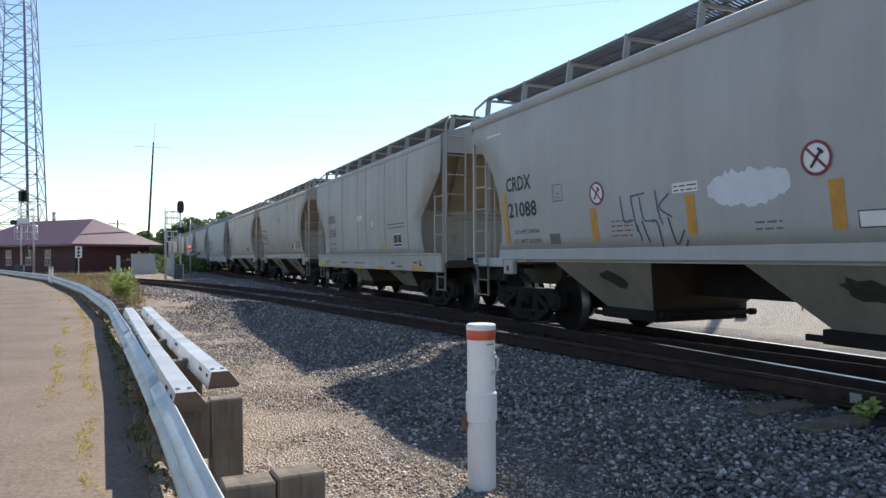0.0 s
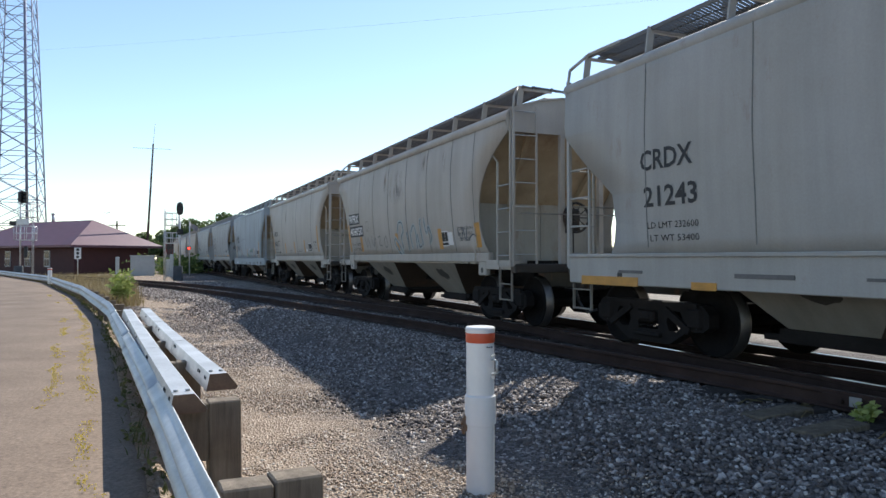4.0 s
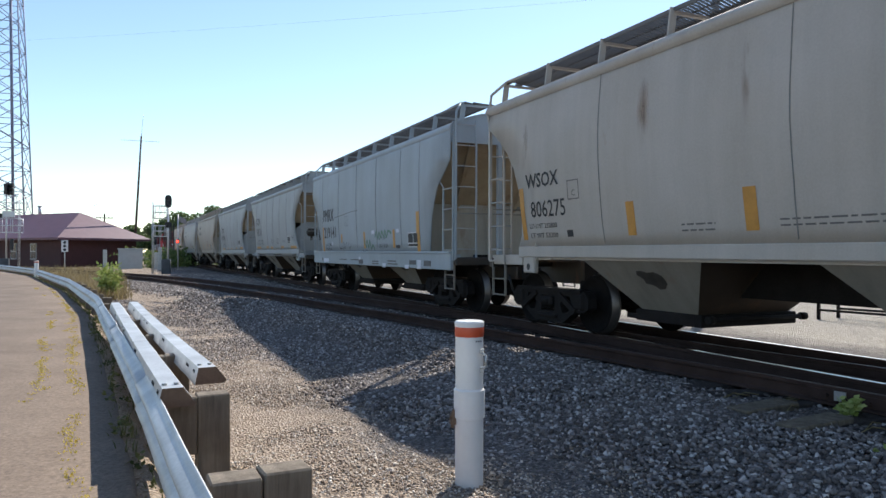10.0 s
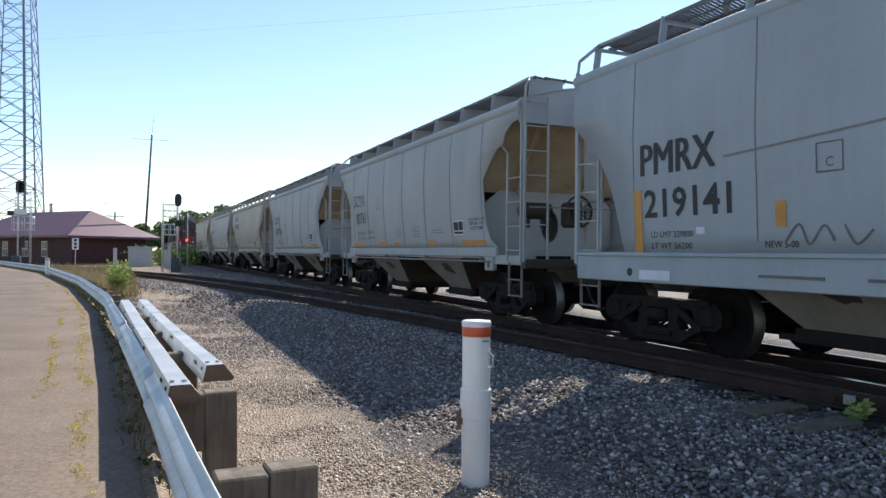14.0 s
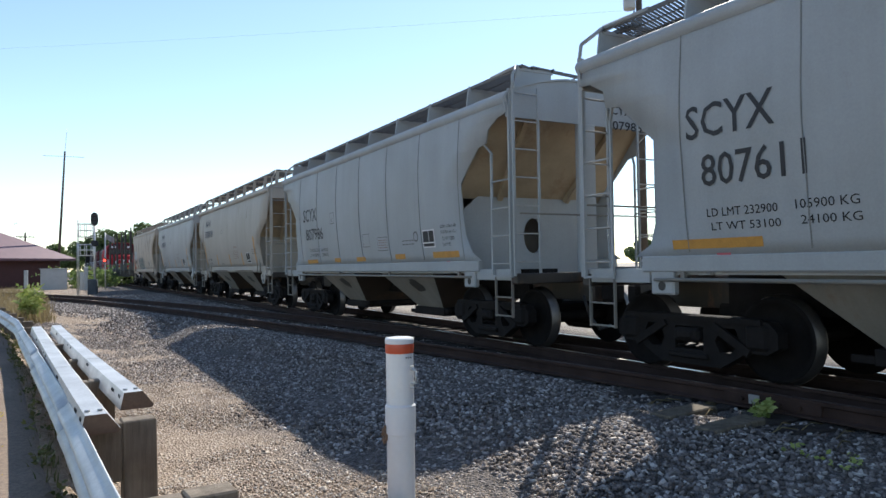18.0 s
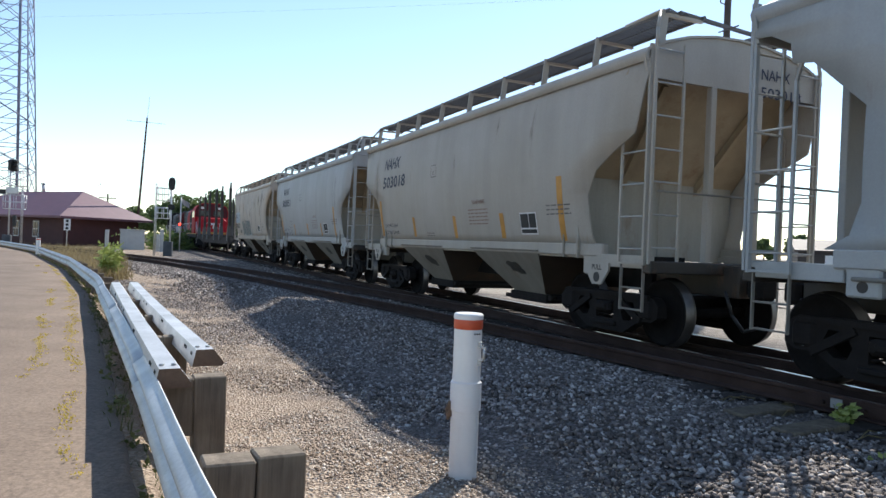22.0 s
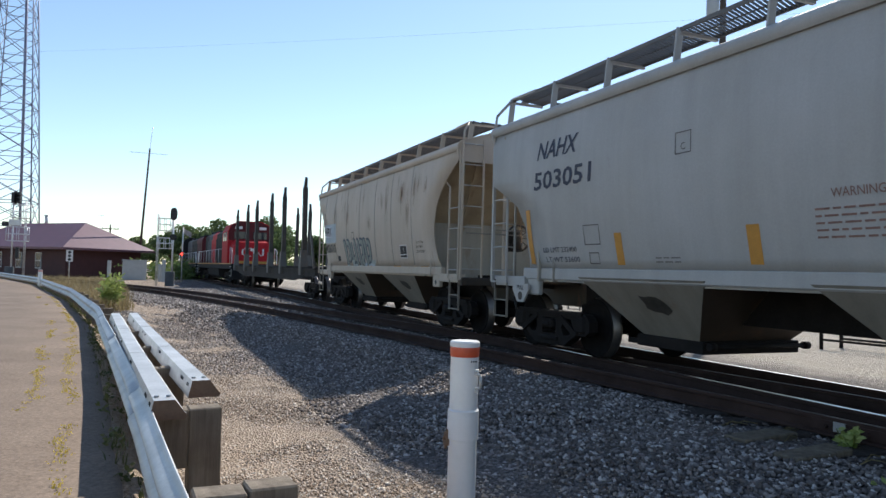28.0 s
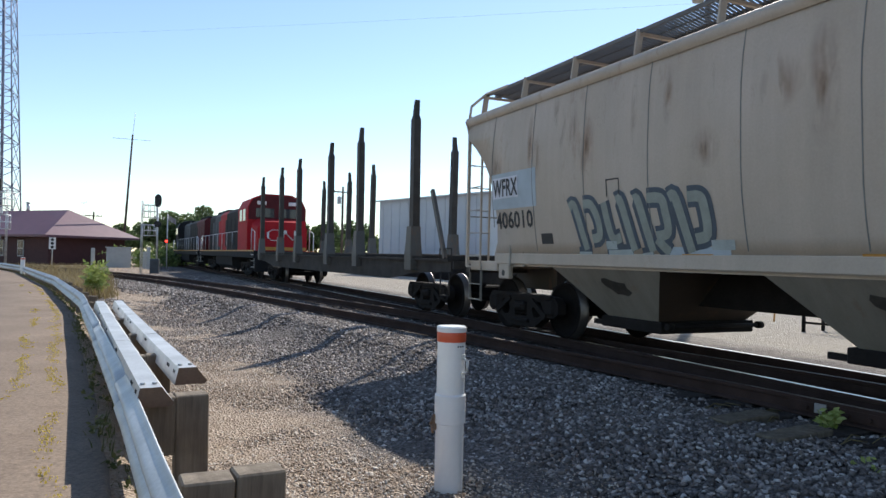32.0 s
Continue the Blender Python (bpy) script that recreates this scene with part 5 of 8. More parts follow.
def log_flatcar(centre, half):
    """An empty flatcar with tall stakes."""
    car = holder("log_flatcar")
    tagged(car, "empty grey flatcar with tall worn black stakes", "flatcar")
    bm = bmesh.new()
    for sy in (-1, 1):
        out = [(-half, 0.98), (-half, 1.22), (half, 1.22), (half, 0.98), (half - 1.8, 0.92), (half - 3.6, 0.74), (-half + 3.6, 0.74), (-half + 1.8, 0.92)]
        slab(bm, out, 0.06, Matrix.Translation((0, sy * 1.40 - 0.03, 0)))
        beam(bm, (-half, sy * 1.42, 1.22), (half, sy * 1.42, 1.22), 0.16, 0.05)
    box(bm, (0, 0, 0.95), (2 * half + 0.2, 0.55, 0.45), bevel=0.02)
    for x in np.linspace(-half, half, 13):
        box(bm, (x, 0, 1.12), (0.16, 2.8, 0.16))
    part("underframe", bm, M["deck"], car)
    for x in (-8.55, -4.65, -1.7, 2.5, 5.55, 9.6):
        for sy in (-1, 1):
            bm = bmesh.new()
            loft(bm, [[(x + a * 0.13, sy * 1.42 + b * 0.10, 1.20) for a, b in ((-1, -1), (1, -1), (1, 1), (-1, 1))],
                      [(x + a * 0.20, sy * 1.42 + b * 0.12, 1.24) for a, b in ((-1, -1), (1, -1), (1, 1), (-1, 1))],
                      [(x + a * 0.11, sy * 1.42 + b * 0.085, 1.75) for a, b in ((-1, -1), (1, -1), (1, 1), (-1, 1))],
                      [(x + a * 0.105, sy * 1.44 + b * 0.08, 4.35) for a, b in ((-1, -1), (1, -1), (1, 1), (-1, 1))],
                      [(x + a * 0.06, sy * 1.44 + b * 0.06, 4.45) for a, b in ((-1, -1), (1, -1), (1, 1), (-1, 1))],
                      [(x + a * 0.045, sy * 1.42 + b * 0.05, 4.80) for a, b in ((-1, -1), (1, -1), (1, 1), (-1, 1))]])
            part("stake", bm, M["stake"], car, "worn black steel stake")
            bm = bmesh.new()                  # worn pocket round the stake's foot
            loft(bm, [[(x + a * 0.19, sy * 1.44 + b * 0.13, 0.98) for a, b in ((-1, -1), (1, -1), (1, 1), (-1, 1))],
                      [(x + a * 0.19, sy * 1.44 + b * 0.14, 1.34) for a, b in ((-1, -1), (1, -1), (1, 1), (-1, 1))],
                      [(x + a * 0.145, sy * 1.44 + b * 0.125, 1.62) for a, b in ((-1, -1), (1, -1), (1, 1), (-1, 1))],
                      [(x + a * 0.13, sy * 1.44 + b * 0.115, 1.95) for a, b in ((-1, -1), (1, -1), (1, 1), (-1, 1))]])
            part("stake_pocket", bm, M["pocket"], car, "scuffed grey stake pocket")
        bm = bmesh.new()
        box(bm, (x, 0, 1.27), (0.30, 2.8, 0.14), bevel=0.02)
        part("bunk", bm, M["deck"], car)
    bm = bmesh.new()
    for sy in (-1, 1):
        beam(bm, (-half + 0.35, sy * 1.40, 1.25), (-half + 1.05, sy * 1.40, 2.7), 0.07, 0.10)
    part("end_brace", bm, M["pocket"], car)
    for sy in (-1, 1):
        bm = bmesh.new()
        tube(bm, [(-half + 0.05, sy * 1.4, 1.2), (-half + 0.05, sy * 1.4, 1.45), (-half + 0.6, sy * 1.4, 1.45), (-half + 0.6, sy * 1.4, 1.2)], 0.016)
        tube(bm, [(-half + 0.08, sy * 1.42, 1.0), (-half + 0.08, sy * 1.42, 0.5), (-half + 0.5, sy * 1.42, 0.5), (-half + 0.5, sy * 1.42, 1.0)], 0.016)
        part("sill_step", bm, M["deck"], car)
    for sx in (-1, 1):
        bm = bmesh.new()
        box(bm, (sx * (half + 0.28), 0, 0.85), (0.7, 0.2, 0.22), bevel=0.03)
        part("coupler", bm, M["truck"], car)
        build_truck(car, sx * (half - 1.9))
    CARS.append((car, centre))
    BULGE[car.name] = 0.05
    return car


FLAT_NEAR, FLAT_HALF = 126.0, 10.5
flat = log_flatcar(FLAT_NEAR + FLAT_HALF, FLAT_HALF)


def locomotive(label, centre, cab_to_near, cabmat, hoodmats):
    """A road-switcher: frame, cab, nose, long hood, rails, tanks and trucks. +x is its far end."""
    car = holder("locomotive")
    tagged(car, label, "locomotive", group="locomotives of the train")
    half = 10.6
    k = -1 if cab_to_near else 1             # the cab's end
    bm = bmesh.new()
    box(bm, (0, 0, 1.22), (2 * half, 3.0, 0.36), bevel=0.02)
    part("frame", bm, M["locoblack"], car)
    bm = bmesh.new()
    box(bm, (0, 1.512, 1.40), (2 * half, 0.02, 0.07))
    box(bm, (0, -1.512, 1.40), (2 * half, 0.02, 0.07))
    part("frame_stripe", bm, M["yellow"], car, "yellow stripe along the frame")
    x_n, x_f, x_r = k * (half - (0.55 if cab_to_near else 1.0)), k * (half - (1.9 if cab_to_near else 3.1)), k * (half - (4.6 if cab_to_near else 5.2))
    bm = bmesh.new()                          # nose: full width on the nearer one
    nw, nt = (1.28, 2.90) if cab_to_near else (0.95, 2.72)
    loft(bm, [[(x_n, y, z) for y, z in ((-nw + 0.05, 1.4), (nw - 0.05, 1.4), (nw - 0.05, nt - 0.35), (nw - 0.35, nt - 0.05), (-nw + 0.35, nt - 0.05), (-nw + 0.05, nt - 0.35))],
              [(x_f, y, z) for y, z in ((-nw, 1.4), (nw, 1.4), (nw, nt - 0.1), (nw - 0.3, nt + 0.15), (-nw + 0.3, nt + 0.15), (-nw, nt - 0.1))]])
    part("nose", bm, cabmat, car)
    bm = bmesh.new()                          # cab
    prof = [(-1.50, 1.4), (1.50, 1.4), (1.50, 3.62), (1.30, 4.05), (0.72, 4.33), (-0.72, 4.33), (-1.30, 4.05), (-1.50, 3.62)]
    loft(bm, [[(x_f, y, z) for y, z in prof], [(x_r, y, z) for y, z in prof]])
    part("cab", bm, cabmat, car)
    bm = bmesh.new()                          # dark band round the windscreens
    loft(bm, [[(x_f + k * e, y, z) for y, z in ((-1.45, 3.0), (1.45, 3.0), (1.45, 3.62), (1.26, 4.02), (0.69, 4.27), (-0.69, 4.27), (-1.26, 4.02), (-1.45, 3.62))] for e in (-0.02, 0.008)])
    part("cab_front", bm, M["locomaroon"] if cab_to_near else M["locoblack"], car, "sooty dark cab front")
    for y in (-0.62, 0.62):                   # windscreens
        bm = bmesh.new()
        box(bm, (x_f + k * 0.012, y, 3.36), (0.03, 0.92, 0.48), bevel=0.01)
        w = part("windscreen", bm, M["glass"], car)
    for sy in (-1, 1):
        for dx in (-0.5, 0.5):
            bm = bmesh.new()
            box(bm, ((x_f + x_r) / 2 + dx, sy * 1.505, 3.25), (0.7, 0.02, 0.6))
            part("cab_window", bm, M["glass"], car)
        bm = bmesh.new()
        box(bm, (x_f + k * 0.03, sy * 0.80, 3.86), (0.06, 0.46, 0.18), bevel=0.01)
        part("number_board", bm, M["paper"], car, "pale number board")
        bm = bmesh.new()
        lathe(bm, [(0.10, 0.0), (0.10, 0.05)], 14, "x", (x_n + k * 0.01, sy * 0.12, 2.35))
        part("headlight", bm, M["paper"], car)
    bm = bmesh.new()
    box(bm, (x_n + k * 0.02, 0, 1.52), (0.03, 2 * nw - 0.2, 0.16))
    part("nose_stripe", bm, M["yellow"], car)
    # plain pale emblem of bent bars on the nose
    zig = [(0.12, 2.45), (0.55, 2.45), (0.72, 2.33), (0.72, 2.05), (0.55, 1.93), (0.15, 1.93)], [(-0.02, 1.93), (-0.02, 2.45), (-0.50, 1.97), (-0.62, 2.00), (-0.62, 2.45)]
    for line in zig:
        bm = bmesh.new()
        for (ya, za), (yb, zb) in zip(line, line[1:]):
            beam(bm, (x_n + k * 0.008, -k * ya * (1 if cab_to_near else 0.9), za), (x_n + k * 0.008, -k * yb * (1 if cab_to_near else 0.9), zb), 0.10, 0.03)
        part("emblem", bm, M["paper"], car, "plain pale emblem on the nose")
    # long hood in colour blocks
    x_e = -k * (half - 1.0)
    xs2 = np.linspace(x_r, x_e, len(hoodmats) + 1)
    hood = [(-0.92, 1.4), (0.92, 1.4), (0.92, 3.75), (0.70, 3.98), (-0.70, 3.98), (-0.92, 3.75)]
    for a, b, mt in zip(xs2, xs2[1:], hoodmats):
        bm = bmesh.new()
        loft(bm, [[(a, y, z) for y, z in hood], [(b, y, z) for y, z in hood]])
        part("hood", bm, M[mt], car)
    for i, x in enumerate(np.linspace(x_r - k * 0.5, x_e + k * 0.5, 11)):
        for sy in (-1, 1):
            bm = bmesh.new()
            box(bm, (x, sy * 0.925, 2.55), (0.78, 0.03, 1.7), bevel=0.008)
            part("hood_door", bm, M[hoodmats[min(len(hoodmats) - 1, int(i / 11 * len(hoodmats)))]], car)
    for x in (x_e + k * 1.6, x_e + k * 3.6, x_e + k * 5.2):
        bm = bmesh.new()
        lathe(bm, [(0.6, 3.95), (0.62, 4.16), (0.5, 4.20)], 18, "z", (x, 0, 0))
        part("roof_fan", bm, M["locoblack"], car)
    bm = bmesh.new()
    box(bm, (x_r - k * 2.2, 0, 4.08), (1.5, 1.2, 0.26), bevel=0.04)
    part("exhaust_hatch", bm, M["locoblack"], car)
    for sy in (-1, 1):                        # handrails
        bm = bmesh.new()
        tube(bm, [(x_r, sy * 1.48, 2.45), (x_e, sy * 1.48, 2.45)], 0.02)
        for x in np.linspace(x_r, x_e, 9):
            tube(bm, [(x, sy * 1.48, 1.4), (x, sy * 1.48, 2.45)], 0.018)
        part("side_handrail", bm, M["silver"], car)
        for sx in (-1, 1):
            bm = bmesh.new()
            tube(bm, [(sx * (half - 0.1), sy * 1.45, 0.55), (sx * (half - 0.1), sy * 1.45, 2.3), (sx * (half - 0.9), sy * 1.46, 2.5), (sx * (half - 0.9), sy * 1.46, 1.4)], 0.022)
            for z in (0.6, 0.9, 1.2):
                box(bm, (sx * (half - 0.35), sy * 1.42, z), (0.6, 0.2, 0.03))
            part("corner_steps", bm, M["silver"], car)
    bm = bmesh.new()
    loft(bm, [[(x, y, z) for y, z in ((-1.3, 0.55), (-1.0, 0.32), (1.0, 0.32), (1.3, 0.55), (1.35, 1.05), (-1.35, 1.05))] for x in (-3.2, 3.2)])
    part("fuel_tank", bm, M["locoblack"], car)
    for sx in (-1, 1):
        bm = bmesh.new()
        box(bm, (sx * (half + 0.02), 0, 0.72), (0.14, 2.9, 0.7), bevel=0.03)
        part("pilot", bm, M["locoblack"], car)
        bm = bmesh.new()
        box(bm, (sx * (half + 0.35), 0, 0.85), (0.7, 0.24, 0.26), bevel=0.03)
        part("coupler", bm, M["truck"], car)
        build_truck(car, sx * 6.9, 3.5, True)
    CARS.append((car, centre))
    return car


locomotive("red locomotive with a grey and black hood", FLAT_NEAR + 21.5 + 10.9, True, M["locored"], ["locogrey", "locoblack", "locoblack", "locored", "locogrey", "locoblack"])
locomotive("dark locomotive with red panels", FLAT_NEAR + 21.5 + 22.4 + 10.9, False, M["locoblack"], ["locogrey", "locoblack", "locomaroon"])


# ---- lettering and marks; rectangles are x, z, width, height on the side ----
def marks(car, name, name_r, number, number_r, plate=None, strips=(), panel=None, load=None, ink="ink", slant=0.0):
    fit_letters(car, name, name_r, M[ink], slant=slant)
    fit_letters(car, number, number_r, M[ink], slant=slant * 0.35)
    if plate:
        frame_box(car, plate, "C")
    stripes(car, strips)
    if panel:
        car_label_panel(car, *panel)
    for words, r in load or ():
        fit_letters(car, words, r, M[ink], 0.0)


marks(car_a, "CRDX", (4.31, 2.36, 0.84, 0.25), "21088", (4.28, 1.91, 0.94, 0.26), (2.82, 2.10, 0.26, 0.25),
      [(4.49, 1.46, 0.15, 0.90), (1.89, 1.46, 0.16, 0.47), (-0.03, 1.49, 0.15, 0.48), (-1.91, 1.49, 0.15, 0.47)], None,
      [("LD LMT 234300", (4.12, 1.63, 0.79, 0.07)), ("LT WT 51700", (4.19, 1.47, 0.89, 0.07))])
round_sign(car_a, 1.84, 1.98, 0.30)
round_sign(car_a, -1.65, 2.02, 0.31)
small_print(car_a, (1.43, 1.50, 0.46, 0.26), 4, M["red_ink"], 2)
small_print(car_a, (-1.02, 1.50, 0.34, 0.14), 2, None, 3)
bars(car_a, [(5.09, 3.43, 0.53, 0.03)], M["paper"], "worn_label")
bars(car_a, [(0.17, 2.00, 0.42, 0.12)], M["paper"], "worn_label")
small_print(car_a, (0.15, 2.01, 0.38, 0.10), 2, M["ink"], 4)
bars(car_a, [(-2.18, 1.50, 0.26, 0.15)], M["paper"], "data_label")
strokes(car_a, "label_edge", [[(-2.18, 1.50), (-2.44, 1.50), (-2.44, 1.65), (-2.18, 1.65), (-2.18, 1.50)]], 0.006, M["ink"], 0.008)
bars(car_a, [(3.03, 1.44, 0.29, 0.16)], M["brown_ink"], "data_label")
rw = random.Random(7)                        # overpainted patch with a ragged edge
bm = bmesh.new()
ragged = []
for k in range(25):
    x0 = -0.40 - 1.1 * k / 24
    lo, hi = 1.78 + 0.14 * (abs(k - 12) / 12) ** 2 + rw.uniform(-0.03, 0.03), 2.16 - 0.10 * (abs(k - 12) / 12) ** 3 + rw.uniform(-0.03, 0.05)
    ragged.append([(x0, side_y(z, 0.08) + 0.005, z) for z in np.linspace(lo, hi, 4)])
loft(bm, ragged, closed=False)
part("overpainted_patch", bm, M["whiteout"], car_a, "pale patch of paint over graffiti")
strokes(car_a, "graffiti", [curve_line(q) for q in (
    [(1.18, 2.05), (1.16, 1.84), (1.12, 1.70), (0.94, 1.72)], [(0.96, 2.03), (0.92, 1.74), (0.89, 1.56)], [(0.96, 2.03), (0.68, 2.05)], [(0.79, 2.01), (0.74, 1.72), (0.55, 1.70)],
    [(0.48, 2.07), (0.45, 1.79), (0.39, 1.64)], [(0.23, 2.01), (0.43, 1.86), (0.21, 1.72)])], 0.012, M["graf_blue"])
strokes(car_a, "graffiti", [curve_line(q) for q in (
    [(0.89, 1.66), (0.84, 1.52), (0.82, 1.44)], [(0.78, 1.70), (0.72, 1.54), (0.67, 1.42)], [(0.59, 1.68), (0.49, 1.66), (0.43, 1.30)], [(0.55, 1.36), (0.65, 1.32)],
    [(0.29, 1.72), (0.21, 1.44), (0.15, 1.40), (0.03, 1.56)], [(-0.01, 1.44), (0.03, 1.34), (-0.07, 1.30)], [(0.03, 1.26), (-0.17, 1.27), (-0.36, 1.25)])], 0.014, M["graf_dark"])

marks(car_b, "CRDX", (4.02, 2.36, 0.92, 0.26), "21243", (3.97, 1.90, 0.93, 0.26), None,
      [(5.39, 0.97, 0.00, 0.00)][:0], (-2.69, 1.51, 0.57, 0.29),
      [("LD LMT 232600", (3.92, 1.63, 0.88, 0.08)), ("LT WT 53400", (3.88, 1.47, 0.84, 0.08))])
round_sign(car_b, -0.82, 2.03, 0.29)
bars(car_b, [(0.54, 2.31, 0.49, 0.13)], M["paper"], "worn_label")
small_print(car_b, (0.49, 2.32, 0.41, 0.11), 2, M["ink"], 5)
small_print(car_b, (-2.24, 1.95, 1.24, 0.18), 2, M["ink"], 6)
stripes(car_b, [(-1.66, 1.46, 0.40, 0.13)])


def sill_patch(car, name, x, z, w, h, material, words=""):
    """A mark on the deep side sill's face."""
    bm = bmesh.new()
    box(bm, (x - w / 2, side_y(1.36, BULGE[car.name]) + 0.013, z + h / 2), (w, 0.008, h))
    part(name, bm, material, car)


for x, z, w, h in ((5.39, 0.89, 1.25, 0.12), (-3.90, 0.92, 0.83, 0.11), (-1.33, 0.90, 0.48, 0.09), (0.72, 0.89, 0.53, 0.10), (3.18, 0.89, 0.39, 0.09)):
    sill_patch(car_b, "reflector", x, z, w, h, M["yellow"])
for x, z, w, h in ((2.53, 1.04, 0.76, 0.05), (1.03, 1.05, 1.07, 0.03), (-2.43, 1.06, 0.30, 0.05), (-2.83, 0.98, 0.44, 0.04), (-4.03, 1.08, 0.27, 0.05), (-4.41, 1.02, 0.09, 0.14), (4.53, 1.06, 0.48, 0.04)):
    sill_patch(car_b, "sill_mark", x, z, w, h, M["brown_ink"])

bars(car_c, [(4.38, 2.27, 1.10, 0.32)], M["ink"], "name_panel")
bars(car_c, [(4.35, 1.90, 1.36, 0.32)], M["ink"], "number_panel")
fit_letters(car_c, "WFRX", (4.33, 2.31, 0.96, 0.24), M["paper"], lift=0.006)
fit_letters(car_c, "406050", (4.29, 1.94, 1.25, 0.24), M["paper"], lift=0.006)
frame_box(car_c, (2.71, 2.04, 0.28, 0.26), "C")
stripes(car_c, [(4.53, 1.46, 0.14, 0.83), (3.37, 1.46, 0.20, 0.43), (0.26, 1.46, 0.20, 0.43), (-2.53, 1.46, 0.20, 0.44), (-4.37, 1.47, 0.22, 0.48)])
fit_letters(car_c, "LD LMT 233400", (4.21, 1.64, 0.84, 0.08))
fit_letters(car_c, "LT WT 52600", (4.16, 1.50, 0.84, 0.08))
car_label_panel(car_c, -2.74, 1.54, 0.30, 0.28)
bars(car_c, [(-3.07, 1.54, 0.22, 0.27)], M["paper"], "worn_label")
fit_letters(car_c, "EXW 10-8 H 9-3", (-3.58, 1.83, 0.71, 0.07))
fit_letters(car_c, "EW 8-6 H 15-0", (-3.58, 1.72, 0.67, 0.07))
fit_letters(car_c, "CU FT 3281", (-3.63, 1.61, 0.51, 0.07))
strokes(car_c, "graffiti", [curve_line(q) for q in ([(-3.58, 1.85), (-3.73, 1.64), (-3.83, 1.88), (-3.93, 1.62), (-4.03, 1.85)], [(-4.08, 1.66), (-4.28, 1.73), (-4.39, 1.68)])], 0.012, M["graf_dark"])
SIM = [curve_line(q) for q in (
    [(0.07, 1.88), (-0.06, 2.12), (-0.30, 2.14), (-0.36, 1.93), (-0.20, 1.78), (-0.25, 1.49)], [(0.34, 1.69), (0.20, 1.75), (-0.20, 1.37)], [(0.34, 1.69), (0.26, 1.56), (-0.06, 1.33)],
    [(-0.59, 1.91), (-0.65, 1.44)], [(-0.83, 1.91), (-0.89, 1.49)], [(-0.89, 1.88), (-1.10, 2.04), (-1.22, 1.85), (-1.18, 1.49)], [(-1.31, 1.83), (-1.35, 1.54), (-1.52, 1.56)],
    [(-1.52, 2.12), (-1.60, 1.56)], [(-1.52, 2.12), (-1.62, 2.16)], [(-1.78, 2.18), (-1.88, 1.83), (-2.04, 1.97), (-2.16, 1.73), (-1.99, 1.59)])]
strokes(car_c, "graffiti", SIM, 0.055, M["graf_pale"], 0.005, "faded pale graffiti")
strokes(car_c, "graffiti", SIM, 0.013, M["graf_dark"], 0.008)
strokes(car_c, "graffiti", [curve_line(q) for q in ([(2.90, 1.88), (2.73, 1.59), (2.57, 1.85), (2.46, 1.54)], [(2.24, 1.88), (2.13, 1.59), (1.91, 1.83), (1.85, 1.56)], [(1.69, 1.83), (1.47, 1.85), (1.60, 1.64), (1.36, 1.60)], [(1.14, 1.78), (0.98, 1.83), (0.93, 1.59), (1.14, 1.58), (1.14, 1.78)])], 0.016, M["seam"])

marks(car_d, "WSOX", (4.39, 2.29, 0.94, 0.23), "806275", (4.28, 1.82, 0.97, 0.26), (3.22, 2.05, 0.27, 0.27),
      [(4.60, 1.47, 0.13, 0.84), (1.94, 1.49, 0.16, 0.44), (0.03, 1.50, 0.17, 0.46), (-1.87, 1.50, 0.18, 0.48), (-4.14, 1.50, 0.17, 0.96)], (-2.68, 1.55, 0.48, 0.27), (), "ink")
fit_letters(car_d, "EXW 10-8 H 9-3", (-3.52, 1.84, 0.61, 0.06))
fit_letters(car_d, "EW 8-6 H 15-0", (-3.55, 1.73, 0.61, 0.06))
fit_letters(car_d, "CU FT 3281", (-3.57, 1.62, 0.44, 0.06))
bars(car_d, [(-2.17, 1.53, 0.24, 0.10)], M["paper"], "worn_label")
bars(car_d, [(3.33, 1.50, 0.15, 0.10)], M["ink"], "worn_label")
for words, r in (("LD LMT 232800", (4.36, 1.65, 0.78, 0.075)), ("LT WT 53200", (4.36, 1.50, 0.78, 0.075))):
    fit_letters(car_d, words, r)
small_print(car_d, (0.97, 1.50, 0.53, 0.14), 2, None, 9)
small_print(car_d, (-0.40, 1.52, 1.13, 0.12), 2, None, 10)

marks(car_e, "PMRX", (4.25, 2.25, 1.24, 0.39), "219141", (4.19, 1.71, 1.42, 0.36), (1.73, 2.05, 0.27, 0.27),
      [(4.40, 1.25, 0.16, 0.83), (2.21, 1.55, 0.13, 0.26), (-0.02, 1.37, 0.16, 0.45), (-2.38, 1.37, 0.15, 0.45), (-3.95, 1.23, 0.18, 0.95)], (-3.42, 1.40, 0.57, 0.30),
      [("CH-110-001", (-1.31, 1.37, 0.69, 0.11)), ("CAUTION", (0.08, 1.26, 0.44, 0.07)), ("CU FT 3250", (-1.26, 1.59, 0.61, 0.07))])
strokes(car_e, "graffiti", [curve_line(q) for q in ([(-1.01, 1.65), (-1.16, 1.80), (-1.26, 1.63), (-1.36, 1.78), (-1.47, 1.63), (-1.57, 1.80), (-1.72, 1.65), (-1.82, 1.82), (-1.92, 1.65), (-2.07, 1.80), (-2.28, 1.73)], [(-0.07, 1.61), (-0.23, 1.40), (-0.33, 1.59), (-0.44, 1.39), (-0.56, 1.57), (-0.67, 1.35), (-0.80, 1.45), (-0.95, 1.33)])], 0.03, M["graf_green"])
